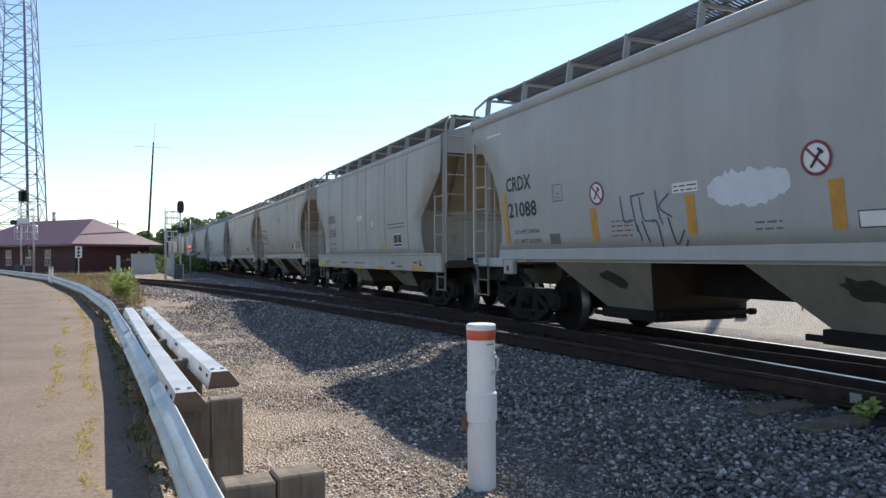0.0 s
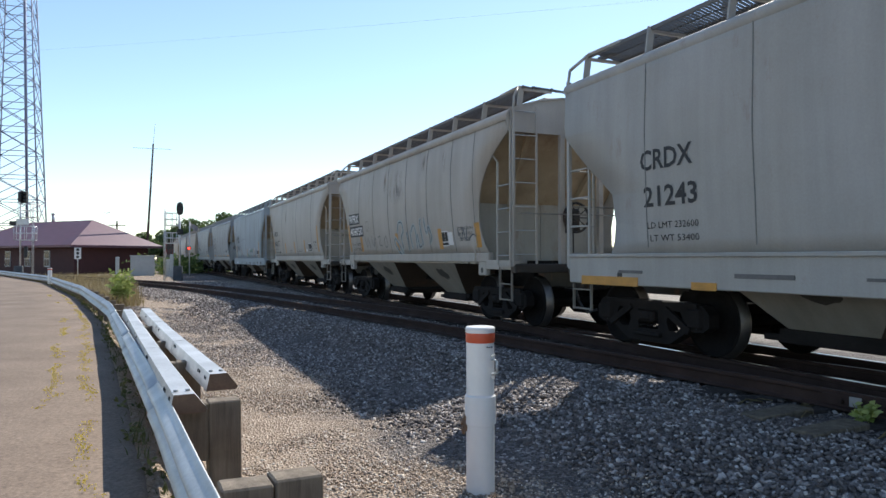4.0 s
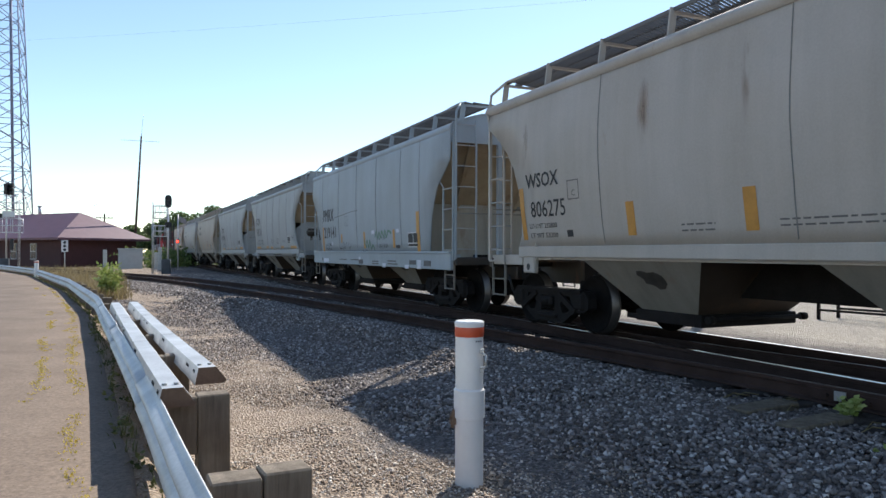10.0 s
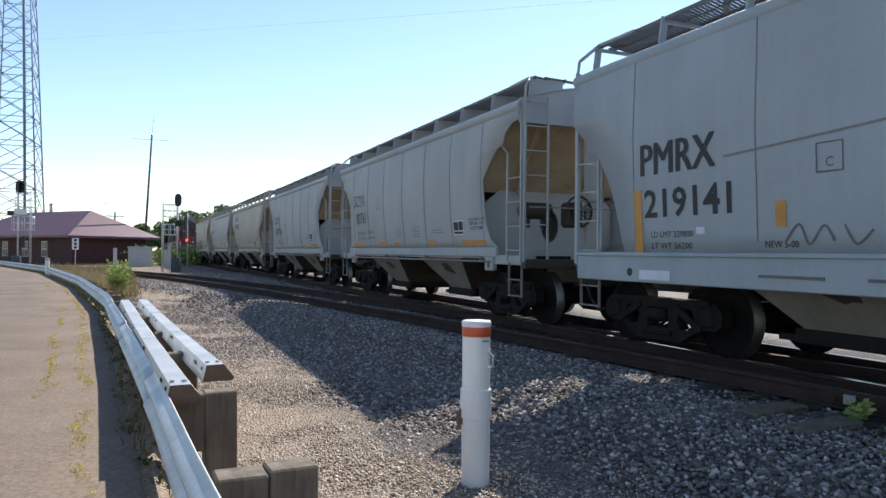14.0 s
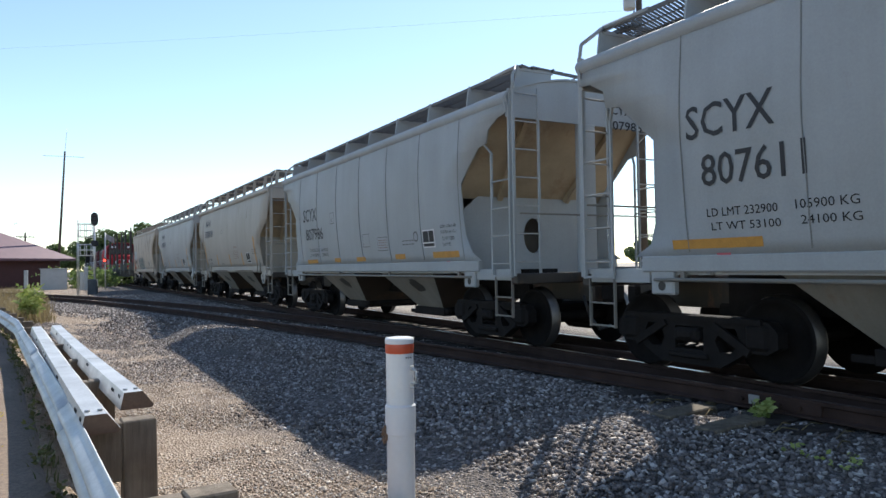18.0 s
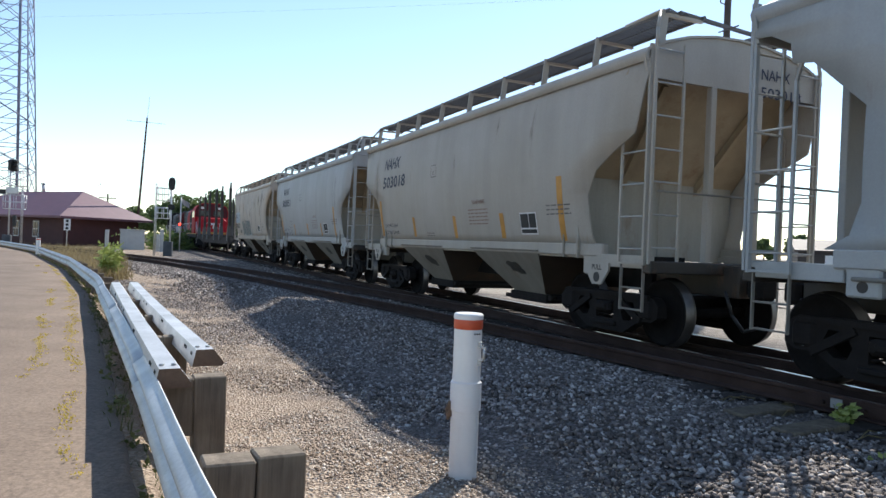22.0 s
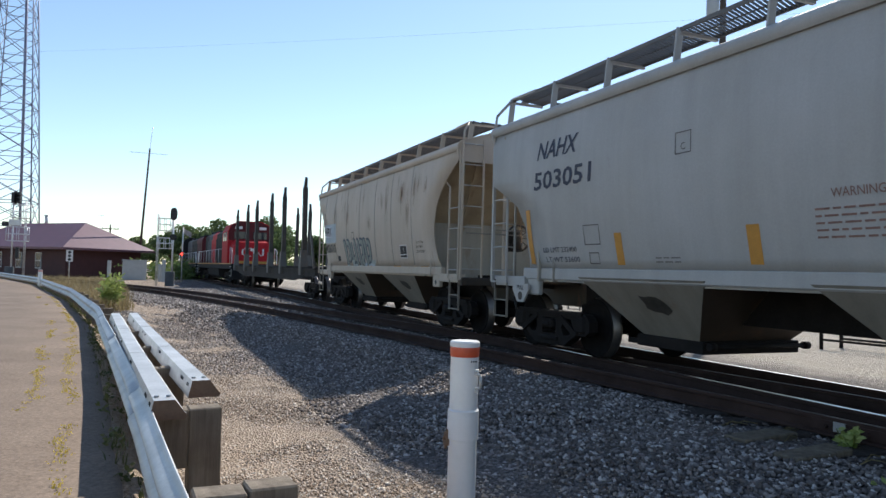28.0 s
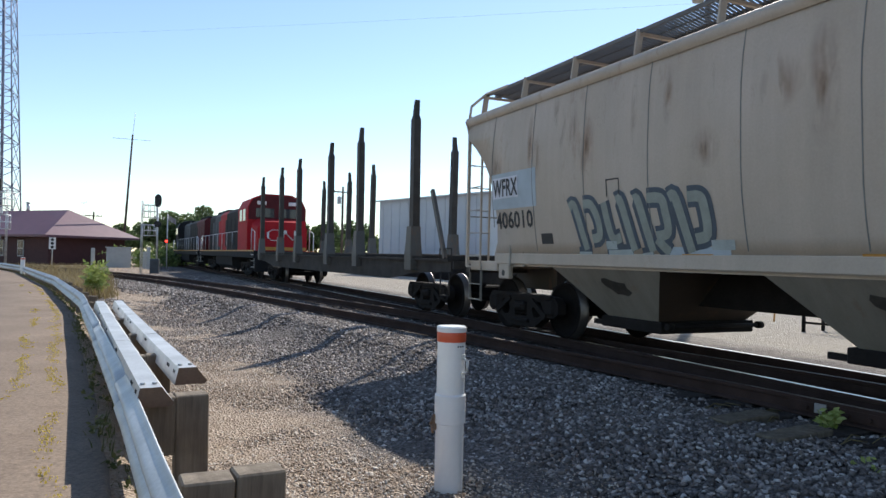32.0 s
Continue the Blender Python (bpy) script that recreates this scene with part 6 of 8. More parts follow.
strokes(car_e, "graffiti", [curve_line(q) for q in ([(2.10, 1.40), (1.94, 1.57), (1.83, 1.37), (1.67, 1.55), (1.57, 1.40)], [(1.46, 1.55), (1.35, 1.37), (1.19, 1.50)])], 0.012, M["brown_ink"])
strokes(car_e, "scratch", [[(2.87, 2.34), (2.10, 2.38), (1.03, 2.44), (0.45, 2.44)]], 0.012, M["seam"])
bars(car_e, [(-0.75, 1.75, 0.21, 0.09), (-2.63, 1.74, 0.20, 0.09), (3.31, 1.50, 0.13, 0.08)], M["whiteout"], "worn_label")
bars(car_e, [(-2.58, 1.36, 0.27, 0.08)], M["ink"], "worn_label")
for x, z, w, h in ((4.31, 0.94, 0.56, 0.12), (-1.57, 0.88, 0.25, 0.10), (-3.95, 0.89, 0.21, 0.20), (-3.17, 0.88, 0.25, 0.09), (0.45, 1.05, 0.13, 0.08)):
    sill_patch(car_e, "sill_mark", x, z, w, h, M["whiteout"])
for x, z, w, h in ((1.24, 1.03, 0.74, 0.03), (2.43, 1.03, 0.76, 0.03), (0.45, 0.94, 0.37, 0.12), (-0.75, 1.01, 0.51, 0.03), (-0.75, 0.95, 0.51, 0.03), (-1.97, 1.03, 0.60, 0.03), (-1.97, 0.96, 0.70, 0.03), (-3.47, 0.98, 0.39, 0.10), (-4.34, 0.96, 0.38, 0.12)):
    sill_patch(car_e, "sill_mark", x, z, w, h, M["brown_ink"])

marks(car_f, "SCYX", (4.02, 2.56, 1.03, 0.35), "807611", (3.85, 2.06, 1.15, 0.33), (1.90, 2.41, 0.26, 0.25),
      [(4.32, 1.43, 1.11, 0.10), (1.81, 1.43, 0.58, 0.10), (0.71, 1.41, 0.45, 0.10), (-1.52, 1.42, 0.55, 0.10), (-3.41, 1.41, 1.07, 0.10)], (-3.07, 1.64, 0.45, 0.25),
      [("LD LMT 232900", (3.82, 1.75, 0.80, 0.085)), ("LT WT 53100", (3.78, 1.61, 0.78, 0.08)), ("105900 KG", (2.84, 1.76, 0.58, 0.085)), ("24100 KG", (2.80, 1.62, 0.55, 0.08)), ("CU FT 3280", (-3.84, 1.71, 0.56, 0.06)), ("EXW 10-8 H 4-8", (-3.81, 1.88, 0.67, 0.06)), ("EW 8-4 H 15-1", (-3.84, 1.80, 0.62, 0.06))])
small_print(car_f, (-0.71, 1.61, 0.47, 0.28), 5, None, 12)
small_print(car_f, (0.44, 1.61, 0.36, 0.24), 5, None, 13)
small_print(car_f, (-1.90, 1.67, 0.57, 0.11), 2, None, 14)
bars(car_f, [(3.76, 1.30, 0.17, 0.08), (-3.86, 1.28, 0.13, 0.09)], M["pink"], "pink_reflector")
marks(car_g, "SCYX", (3.79, 2.49, 1.04, 0.33), "807986", (3.63, 2.00, 1.32, 0.30), (1.74, 2.34, 0.26, 0.26),
      [(3.74, 1.40, 0.80, 0.10), (1.69, 1.41, 0.41, 0.10), (0.29, 1.41, 0.51, 0.10), (-1.75, 1.43, 0.45, 0.10), (-3.33, 1.43, 0.92, 0.11)], (-3.03, 1.64, 0.41, 0.28),
      [("EXW 10-8 H 4-8", (-3.71, 1.94, 0.53, 0.06)), ("EW 8-4 H 15-1", (-3.71, 1.84, 0.53, 0.06)), ("CU FT 3280", (-3.73, 1.73, 0.43, 0.06)), ("CU M 93", (-3.73, 1.63, 0.29, 0.06))])
for words, r in (("LD LMT 229800", (4.08, 1.47, 0.72, 0.075)), ("LT WT 56200", (4.08, 1.33, 0.70, 0.075)), ("NEW 5-00", (2.35, 1.34, 0.40, 0.07))):
    fit_letters(car_e, words, r)
for words, r in (("LD LMT 233300", (3.45, 1.70, 0.68, 0.075)), ("LT WT 52700", (3.45, 1.57, 0.66, 0.075)), ("106100 KG", (2.55, 1.70, 0.48, 0.075)), ("23900 KG", (2.52, 1.57, 0.45, 0.075))):
    fit_letters(car_g, words, r)
strokes(car_g, "notice_edge", [[(-0.21, 1.72), (-0.55, 1.72), (-0.55, 1.99), (-0.21, 1.99), (-0.21, 1.72)], [(-0.97, 1.62), (-1.45, 1.62), (-1.45, 1.89), (-0.97, 1.89), (-0.97, 1.62)]], 0.007, M["brown_ink"])
small_print(car_g, (-1.01, 1.66, 0.40, 0.20), 4, M["red_ink"], 15)
small_print(car_g, (-2.15, 1.68, 0.49, 0.14), 2, None, 16)
bars(car_g, [(-3.78, 1.28, 0.12, 0.09)], M["pink"], "pink_reflector")
round_ring = [(-2.74 + 0.085 * math.cos(a), 1.84 + 0.085 * math.sin(a)) for a in np.linspace(0, 6.2832, 17)]
strokes(car_g, "inspection_mark", [round_ring], 0.014, M["brown_ink"])

marks(car_h, "NAHX", (4.16, 3.10, 1.06, 0.27), "503018", (4.22, 2.63, 1.55, 0.29), (1.08, 2.71, 0.27, 0.25),
      [(4.51, 1.43, 0.14, 0.90), (2.29, 1.43, 0.14, 0.44), (0.06, 1.41, 0.14, 0.44), (-1.92, 1.42, 0.15, 0.44), (-3.80, 1.40, 0.15, 0.97)], (-2.65, 1.51, 0.48, 0.32),
      [("LD LMT 232600", (4.20, 1.66, 0.92, 0.08)), ("LT WT 53400", (4.22, 1.49, 0.95, 0.08))], "navy", 0.22)
marks(car_i, "NAHX", (4.17, 3.07, 1.06, 0.28), "503051", (4.24, 2.59, 1.52, 0.29), (1.04, 2.73, 0.25, 0.25),
      [(4.51, 1.43, 0.13, 0.87), (2.28, 1.42, 0.15, 0.43), (0.06, 1.43, 0.17, 0.42), (-1.92, 1.42, 0.15, 0.42), (-3.70, 1.40, 0.15, 0.95)], (-2.39, 1.51, 0.47, 0.31),
      [("LD LMT 232400", (4.09, 1.61, 0.90, 0.08)), ("LT WT 53600", (4.04, 1.46, 0.90, 0.08))], "navy", 0.22)
for car, x in ((car_h, -0.88), (car_i, -0.95)):
    fit_letters(car, "WARNING", (x, 2.05, 0.52, 0.085), M["red_ink"])
    small_print(car, (x + 0.18, 1.66, 0.80, 0.33), 5, M["red_ink"], 17)
    small_print(car, (-3.47, 1.78, 0.68, 0.20), 3, None, 18)
    bars(car, [(-3.91, 1.22, 0.21, 0.08), (-4.35, 1.22, 0.15, 0.08)], M["paper"], "worn_label")
    bars(car, [(-3.57, 1.20, 0.22, 0.07)], M["brown_ink"], "worn_label")
    small_print(car, (1.52, 1.44, 0.45, 0.10), 2, None, 19)
frame_box(car_i, (2.96, 1.71, 0.36, 0.27))
frame_box(car_i, (2.89, 1.44, 0.22, 0.15))

bars(car_j, [(4.71, 2.10, 1.39, 0.60)], M["sky_patch"], "paint_patch")
bars(car_j, [(4.68, 2.28, 0.83, 0.35)], M["whiteout"], "name_panel").location.y += 0.004
fit_letters(car_j, "WFRX", (4.65, 2.31, 0.80, 0.29), lift=0.009)
fit_letters(car_j, "406010", (4.61, 1.77, 1.16, 0.29))
stripes(car_j, [(2.80, 1.26, 0.44, 0.10), (0.34, 1.27, 0.47, 0.10), (-1.83, 1.27, 0.53, 0.11), (4.32, 1.26, 0.21, 0.09), (-3.67, 1.27, 0.43, 0.10)])
strokes(car_j, "plate_mark", [[(1.60, 2.12), (1.60, 2.34), (1.35, 2.34), (1.35, 2.12)]], 0.012, M["ink"])
bars(car_j, [(3.26, 1.51, 0.31, 0.16)], M["ink"], "worn_label")
car_label_panel(car_j, -2.47, 1.58, 0.42, 0.28)
fit_letters(car_j, "EXW 10-8", (-3.54, 1.89, 0.41, 0.06))
fit_letters(car_j, "EW 8-6", (-3.54, 1.79, 0.39, 0.06))
fit_letters(car_j, "CU FT 3281", (-3.54, 1.68, 0.48, 0.06))
bars(car_j, [(0.57, 1.35, 0.95, 0.10)], M["sky_patch"], "paint_patch")
PIECE = [
    [(2.46, 2.05), (2.32, 2.05), (2.13, 1.45)],
    [(2.13, 2.08), (1.95, 2.06), (1.82, 1.85), (1.82, 1.64), (1.98, 1.6)],
    [(1.68, 2.08), (1.56, 1.62), (1.37, 1.61)],
    [(1.41, 2.08), (1.32, 2.05), (1.14, 1.44)],
    [(1.07, 2.07), (0.99, 2.04), (0.81, 1.43)],
    [(0.84, 2.08), (0.6, 2.06), (0.54, 1.92), (0.52, 1.66), (0.72, 1.61)],
    [(0.72, 1.58), (0.53, 1.41)],
    [(0.46, 2.06), (0.35, 2.04), (0.17, 1.42)],
    [(0.17, 2.05), (-0.01, 2.04), (-0.07, 1.94), (-0.09, 1.63), (0.09, 1.57)]]
FEET = [
    [(2.32, 1.34), (2.03, 1.34)],
    [(1.7, 1.48), (1.48, 1.48)],
    [(1.67, 1.36), (1.18, 1.37)],
    [(1.0, 1.32), (0.81, 1.34)],
    [(-0.13, 1.47), (-0.45, 1.47)]]
PIECE = [curve_line([(x, z - 0.03) for x, z in q]) for q in PIECE]
strokes(car_j, "graffiti", PIECE + FEET[:-1], 0.125, M["graf_dark"], 0.005, "dark blue-grey shadow of large graffiti")
strokes(car_j, "graffiti", PIECE, 0.062, M["graf_sage"], 0.009, "pale sage letters of large graffiti")
strokes(car_j, "graffiti", FEET, 0.055, M["graf_pale"], 0.009, "pale feet of large graffiti")


for car, nm, no, ink in ((car_f, "SCYX", "807611", "ink"), (car_g, "SCYX", "807986", "ink"), (car_h, "NAHX", "503018", "navy"), (car_i, "NAHX", "503051", "navy")):
    end_letters(car, nm, -0.42, 3.72, 0.55, 0.15, M[ink])
    end_letters(car, no, -0.42, 3.47, 0.78, 0.15, M[ink])


def smudge_mat(name, c):
    """A smear: thins out towards its ragged edge."""
    m, n, l, b = shader(name, 0.8)
    b.inputs["Base Color"].default_value = (*c, 1)
    tc = n.new("ShaderNodeTexCoord")
    mp = n.new("ShaderNodeMapping")
    mp.inputs["Location"].default_value, mp.inputs["Scale"].default_value = (-1.0, 0.0, -1.0), (2.0, 0.0, 2.0)
    gr = n.new("ShaderNodeTexGradient")
    gr.gradient_type = "SPHERICAL"
    l.new(tc.outputs["Generated"], mp.inputs["Vector"]), l.new(mp.outputs[0], gr.inputs["Vector"])
    fac = mix(n, l, 1.0, gr.outputs["Color"], ramp(n, l, noise_tex(n, l, 6.0, 7, (1, 1, 0.25)), [(0.42, g3(0.0)), (0.68, g3(0.75))]), "MULTIPLY")
    tr, mx = n.new("ShaderNodeBsdfTransparent"), n.new("ShaderNodeMixShader")
    l.new(fac, mx.inputs["Fac"]), l.new(tr.outputs[0], mx.inputs[1]), l.new(b.outputs[0], mx.inputs[2])
    l.new(mx.outputs[0], n["Material Output"].inputs["Surface"])
    return m


M["smudge"], M["rust_smear"] = smudge_mat("sooty_smear", (0.20, 0.185, 0.17)), smudge_mat("rusty_smear", (0.30, 0.155, 0.075))
for car, x, z, w, h in ((car_c, 0.70, 2.60, 1.5, 0.9),):
    bm = bmesh.new()
    patch(bm, x, z, w, h, BULGE[car.name], 0.004)
    part("sooty_smear", bm, M["smudge"], car, "dark sooty smear on the paint")
for car, x, z, w, h in ((car_j, -1.32, 2.35, 0.42, 1.25), (car_j, -0.75, 2.75, 0.60, 0.60), (car_j, -2.25, 2.85, 0.7, 0.6), (car_j, 2.25, 2.3, 0.45, 1.0), (car_j, 4.75, 2.6, 0.4, 0.5), (car_j, 0.1, 2.3, 0.45, 0.5),
                        (car_j, -3.2, 2.7, 0.5, 0.9), (car_j, -2.9, 2.2, 0.3, 1.2), (car_j, 3.5, 2.5, 0.4, 0.7), (car_h, 4.95, 2.2, 0.5, 1.3), (car_i, 4.9, 1.5, 0.35, 0.8), (car_i, -3.6, 2.0, 0.6, 1.5), (car_c, -1.6, 3.0, 0.5, 0.7)):
    bm = bmesh.new()
    patch(bm, x, z, w, h, BULGE[car.name], 0.004)
    part("rust_stain", bm, M["rust_smear"], car, "brown rust stain on the paint")
rs = random.Random(21)                       # thin rust runs from the roof edge
for car, n in ((car_j, 16), (car_c, 5), (car_d, 3), (car_h, 3)):
    for _ in range(n):
        bm = bmesh.new()
        h = rs.uniform(0.5, 1.1)
        patch(bm, rs.uniform(-4.4, 4.6), 3.72 - h - rs.uniform(0.0, 0.25), rs.uniform(0.10, 0.28), h, BULGE[car.name], 0.004)
        part("rust_run", bm, M["rust_smear"], car, "thin rust run on the paint")


# ---- the far side and the distance ----
def blob_leaves(bm, c, r, n, size, rng):
    """Leaf clumps scattered through a ball, thinned towards the middle."""
    for _ in range(n):
        d = Vector((rng.gauss(0, 1), rng.gauss(0, 1), rng.gauss(0, 1))).normalized() * (r * rng.uniform(0.55, 1.05))
        d.z *= 0.8
        p = Vector(c) + d
        u = Vector((rng.gauss(0, 1), rng.gauss(0, 1), rng.gauss(0, 1))).normalized()
        v = u.orthogonal().normalized()
        w = u.cross(v)
        s = size * rng.uniform(0.6, 1.4)
        bm.faces.new([bm.verts.new(p + v * s), bm.verts.new(p + w * s * 0.6), bm.verts.new(p - v * s), bm.verts.new(p - w * s * 0.6)])


def tree(x, y, h, seed, leaf=0.34, n=3000):
    rng = random.Random(seed)
    tr = tagged(holder("tree", pose(x, y, -0.05)), "leafy green tree in full summer leaf", "tree", group="trees in the distance")
    bm = bmesh.new()
    beam(bm, (0, 0, 0), (0.1, 0, h * 0.45), h * 0.03, n=8, r2=h * 0.018)
    tops = []
    for k in range(7):
        a = k * 0.9 + rng.uniform(-0.3, 0.3)
        p0 = Vector((0.05, 0, h * rng.uniform(0.25, 0.45)))
        p1 = p0 + Vector((math.cos(a) * h * rng.uniform(0.22, 0.34), math.sin(a) * h * rng.uniform(0.22, 0.34), h * rng.uniform(0.08, 0.36)))
        beam(bm, p0, p1, h * 0.012, n=6, r2=h * 0.005)
        tops.append(p1)
    part("trunk", bm, M["bark"], tr)
    bm = bmesh.new()
    for p in tops + [Vector((0, 0, h * 0.8)), Vector((h * 0.08, 0, h * 0.6))]:
        blob_leaves(bm, p, h * rng.uniform(0.15, 0.23), n // 9, leaf, rng)
    part("crown", bm, M["foliage"], tr)
    return tr


for i, (x, y, h) in enumerate([(-49, 150, 9.8), (-45, 148, 9.0), (-41, 150, 8.5), (-53, 152, 8.8), (-38, 158, 14), (-34, 150, 9), (-54.5, 150, 10.5), (-57.5, 152, 9.5), (-51.5, 155, 10.5), (-46.8, 150, 12.5), (-60, 140, 7), (-56, 135, 5.5), (-30, 170, 10), (-26, 172, 9), (-21, 160, 9.5), (-17, 165, 10), (-13, 170, 8.5)]):
    tree(x, y, h, 10 + i)


rngw = random.Random(77)
bm = bmesh.new()
for k in range(150):                         # low woods behind the crossing
    x = rngw.uniform(-95, 0)
    y = 180 + rngw.uniform(-8, 12)
    h = 3.5 + 2.5 * noise.noise((x * 0.12, 3.0, 0.0)) + rngw.uniform(-0.8, 1.0)
    blob_leaves(bm, (x, y, max(1.2, h)), rngw.uniform(1.6, 2.6), 70, 0.42, rngw)
    blob_leaves(bm, (x + 1, y, 1.0), 1.8, 30, 0.45, rngw)
tagged(part("far_woods", bm, M["foliage"]), "band of leafy green trees in the distance", "woods", kind="stuff")


def depot():
    """A low brick-red station house under a maroon hipped metal roof."""
    hs = tagged(holder("station_house", pose(-39.1, 70.9, 0, 0, 0, -28)), "low dark red station house with a maroon metal roof", "house")
    W, D, E, R = 17.0, 8.0, 2.85, 5.3
    bm = bmesh.new()
    slab(bm, [(-W / 2, -0.2), (W / 2, -0.2), (W / 2, E), (-W / 2, E)], 0.25, Matrix.Translation((0, -D / 2, 0)))
    part("front_wall", bm, M["brick"], hs)
    bm = bmesh.new()
    slab(bm, [(-W / 2, -0.2), (W / 2, -0.2), (W / 2, E), (-W / 2, E)], 0.25, Matrix.Translation((0, D / 2 - 0.25, 0)))
    part("back_wall", bm, M["brick"], hs)
    for sx in (-1, 1):
        bm = bmesh.new()
        box(bm, (sx * (W / 2 - 0.125), 0, E / 2 - 0.1), (0.25, D - 0.51, E + 0.2))
        part("end_wall", bm, M["brick"], hs)
    ov = 1.0
    a = [(-W / 2 - ov, -D / 2 - ov, E - 0.1), (W / 2 + ov, -D / 2 - ov, E - 0.1), (W / 2 + ov, D / 2 + ov, E - 0.1), (-W / 2 - ov, D / 2 + ov, E - 0.1)]
    r0, r1 = (-W / 2 + 3.0, 0, R), (W / 2 - 3.0, 0, R)
    bm = bmesh.new()
    v = [bm.verts.new(p) for p in a] + [bm.verts.new(r0), bm.verts.new(r1)]
    lo = [bm.verts.new((p[0], p[1], p[2] - 0.2)) for p in a]
    for f in ((v[0], v[1], v[5], v[4]), (v[2], v[3], v[4], v[5]), (v[1], v[2], v[5]), (v[3], v[0], v[4])):
        bm.faces.new(f)
    for i in range(4):
        bm.faces.new((v[i], v[(i + 1) % 4], lo[(i + 1) % 4], lo[i]))
    bm.faces.new(lo)
    rf = part("roof", bm, M["roofred"], hs)
    bm = bmesh.new()
    beam(bm, (-1.5, 0.5, 5.2), (-1.5, 0.5, 6.1), 0.16, n=10)
    beam(bm, (-1.5, 0.5, 6.1), (-1.5, 0.5, 6.2), 0.24, n=10)
    part("flue", bm, M["silver"], rf)
    for x in (-4.6, -1.6, 1.6, 4.6):
        win = None
        bm = bmesh.new()
        box(bm, (x, -D / 2 - 0.02, 1.5), (0.9, 0.08, 1.5))
        win = part("window", bm, M["cabinet"], hs, "pale framed window")
        for dx in (-0.25, 0.25):
            for dz in (-0.37, 0.37):
                bm = bmesh.new()
                box(bm, (x + dx * 0.8, -D / 2 - 0.065, 1.5 + dz * 0.95), (0.34, 0.02, 0.62))
                part("pane", bm, M["glass"], win)
    return hs


depot()


def signal_mast(x, y, yaw, h, heads, cages, step, turn, boxes=()):
    """A railway colour-light signal: mast, black heads, ladder post with railed platforms beside it."""
    sg = tagged(holder("railway_signal", pose(x, y, 0, 0, 0, yaw)), "silver railway signal mast with black target heads", "railway signal", group="railway signals")
    bm = bmesh.new()
    beam(bm, (0, 0, 0.3), (0, 0, h), 0.06, n=12)
    part("mast", bm, M["silver"], sg)
    bm = bmesh.new()
    box(bm, (-0.12, 0.1, 0.45), (0.55, 0.5, 1.1), bevel=0.04)
    part("relay_case", bm, M["locogrey"], sg)
    for hz, w, hh in heads:
        m = Matrix.Translation((0, 0, hz)) @ pose(0, 0, 0, 0, 0, turn)
        bm = bmesh.new()
        out = [(w / 2 * math.cos(a), hh / 2 * math.copysign(abs(math.sin(a)) ** 0.6, math.sin(a))) for a in np.linspace(0, 2 * math.pi, 22, endpoint=False)]
        slab(bm, out, 0.03, Matrix.Translation((0, -0.15, 0)))
        box(bm, (0, 0.0, 0), (w * 0.6, 0.26, hh * 0.8), bevel=0.03)
        hd = part("signal_head", bm, M["black"], sg, "black target head")
        hd.matrix_basis = m
        for dz in ((-0.3, 0.0, 0.3) if hh > 0.6 else (0.0,)):
            bm = bmesh.new()
            lathe(bm, [(w * 0.22, -0.48), (w * 0.26, -0.48), (w * 0.26, -0.16), (w * 0.22, -0.16)], 14, "y", (0, 0, dz * hh))
            part("hood", bm, M["black"], hd)
    for bx, bz, w, hh, mat in boxes:
        bm = bmesh.new()
        box(bm, (bx, -0.1, bz), (w, 0.35, hh), bevel=0.03)
        part("junction_box", bm, M[mat], sg)
    bm = bmesh.new()
    x0 = step
    top = cages[0][1]
    for dx in (-0.03, 0.03):
        beam(bm, (x0 + dx, 0.0, 0.0), (x0 + dx, 0.0, top + 0.3), 0.02, n=6)
        beam(bm, (x0 + dx, 0.4, 0.0), (x0 + dx, 0.4, top + 0.3), 0.02, n=6)
    for z in np.arange(0.3, top, 0.35):
        beam(bm, (x0, 0.0, z), (x0, 0.4, z), 0.014, n=6)
    part("ladder", bm, M["silver"], sg)
    for z0, z1, xa, xb in cages:
        bm = bmesh.new()
        box(bm, ((xa + xb) / 2, 0.1, z0), (abs(xb - xa), 0.9, 0.04))
        pf = part("platform", bm, M["silver"], sg)
        zm = z0 + (z1 - z0) * 0.5
        rods = [((dx, dy, z0), (dx, dy, z1)) for dy in (-0.35, 0.55) for dx in (xa, (xa + xb) / 2, xb)]
        rods += [((xa, dy, z), (xb, dy, z)) for dy in (-0.35, 0.55) for z in (zm, z1)]
        rods += [((dx, -0.35, z), (dx, 0.55, z)) for dx in (xa, xb) for z in (zm, z1)]
        for a, b in rods:
            bm = bmesh.new()
            beam(bm, a, b, 0.024, n=6)
            part("railing_bar", bm, M["silver"], pf)
    return sg


signal_mast(-17.45, 46.4, 14, 4.9, ((4.83, 0.44, 0.86), (3.28, 0.44, 0.40)), ((3.70, 4.52, -0.88, -0.16), (2.52, 3.22, -0.88, -0.16)), -0.97, 8)
signal_mast(-30.25, 50.0, 22, 6.0, ((5.95, 0.55, 0.92),), ((4.50, 5.45, -0.1, 1.15), (2.85, 3.85, -0.35, 0.95)), 0.75, 70,
            ((0.15, 4.15, 0.75, 0.45, "silver"), (-0.45, 4.05, 0.4, 0.3, "black"), (0.35, 2.0, 0.22, 0.8, "black")))


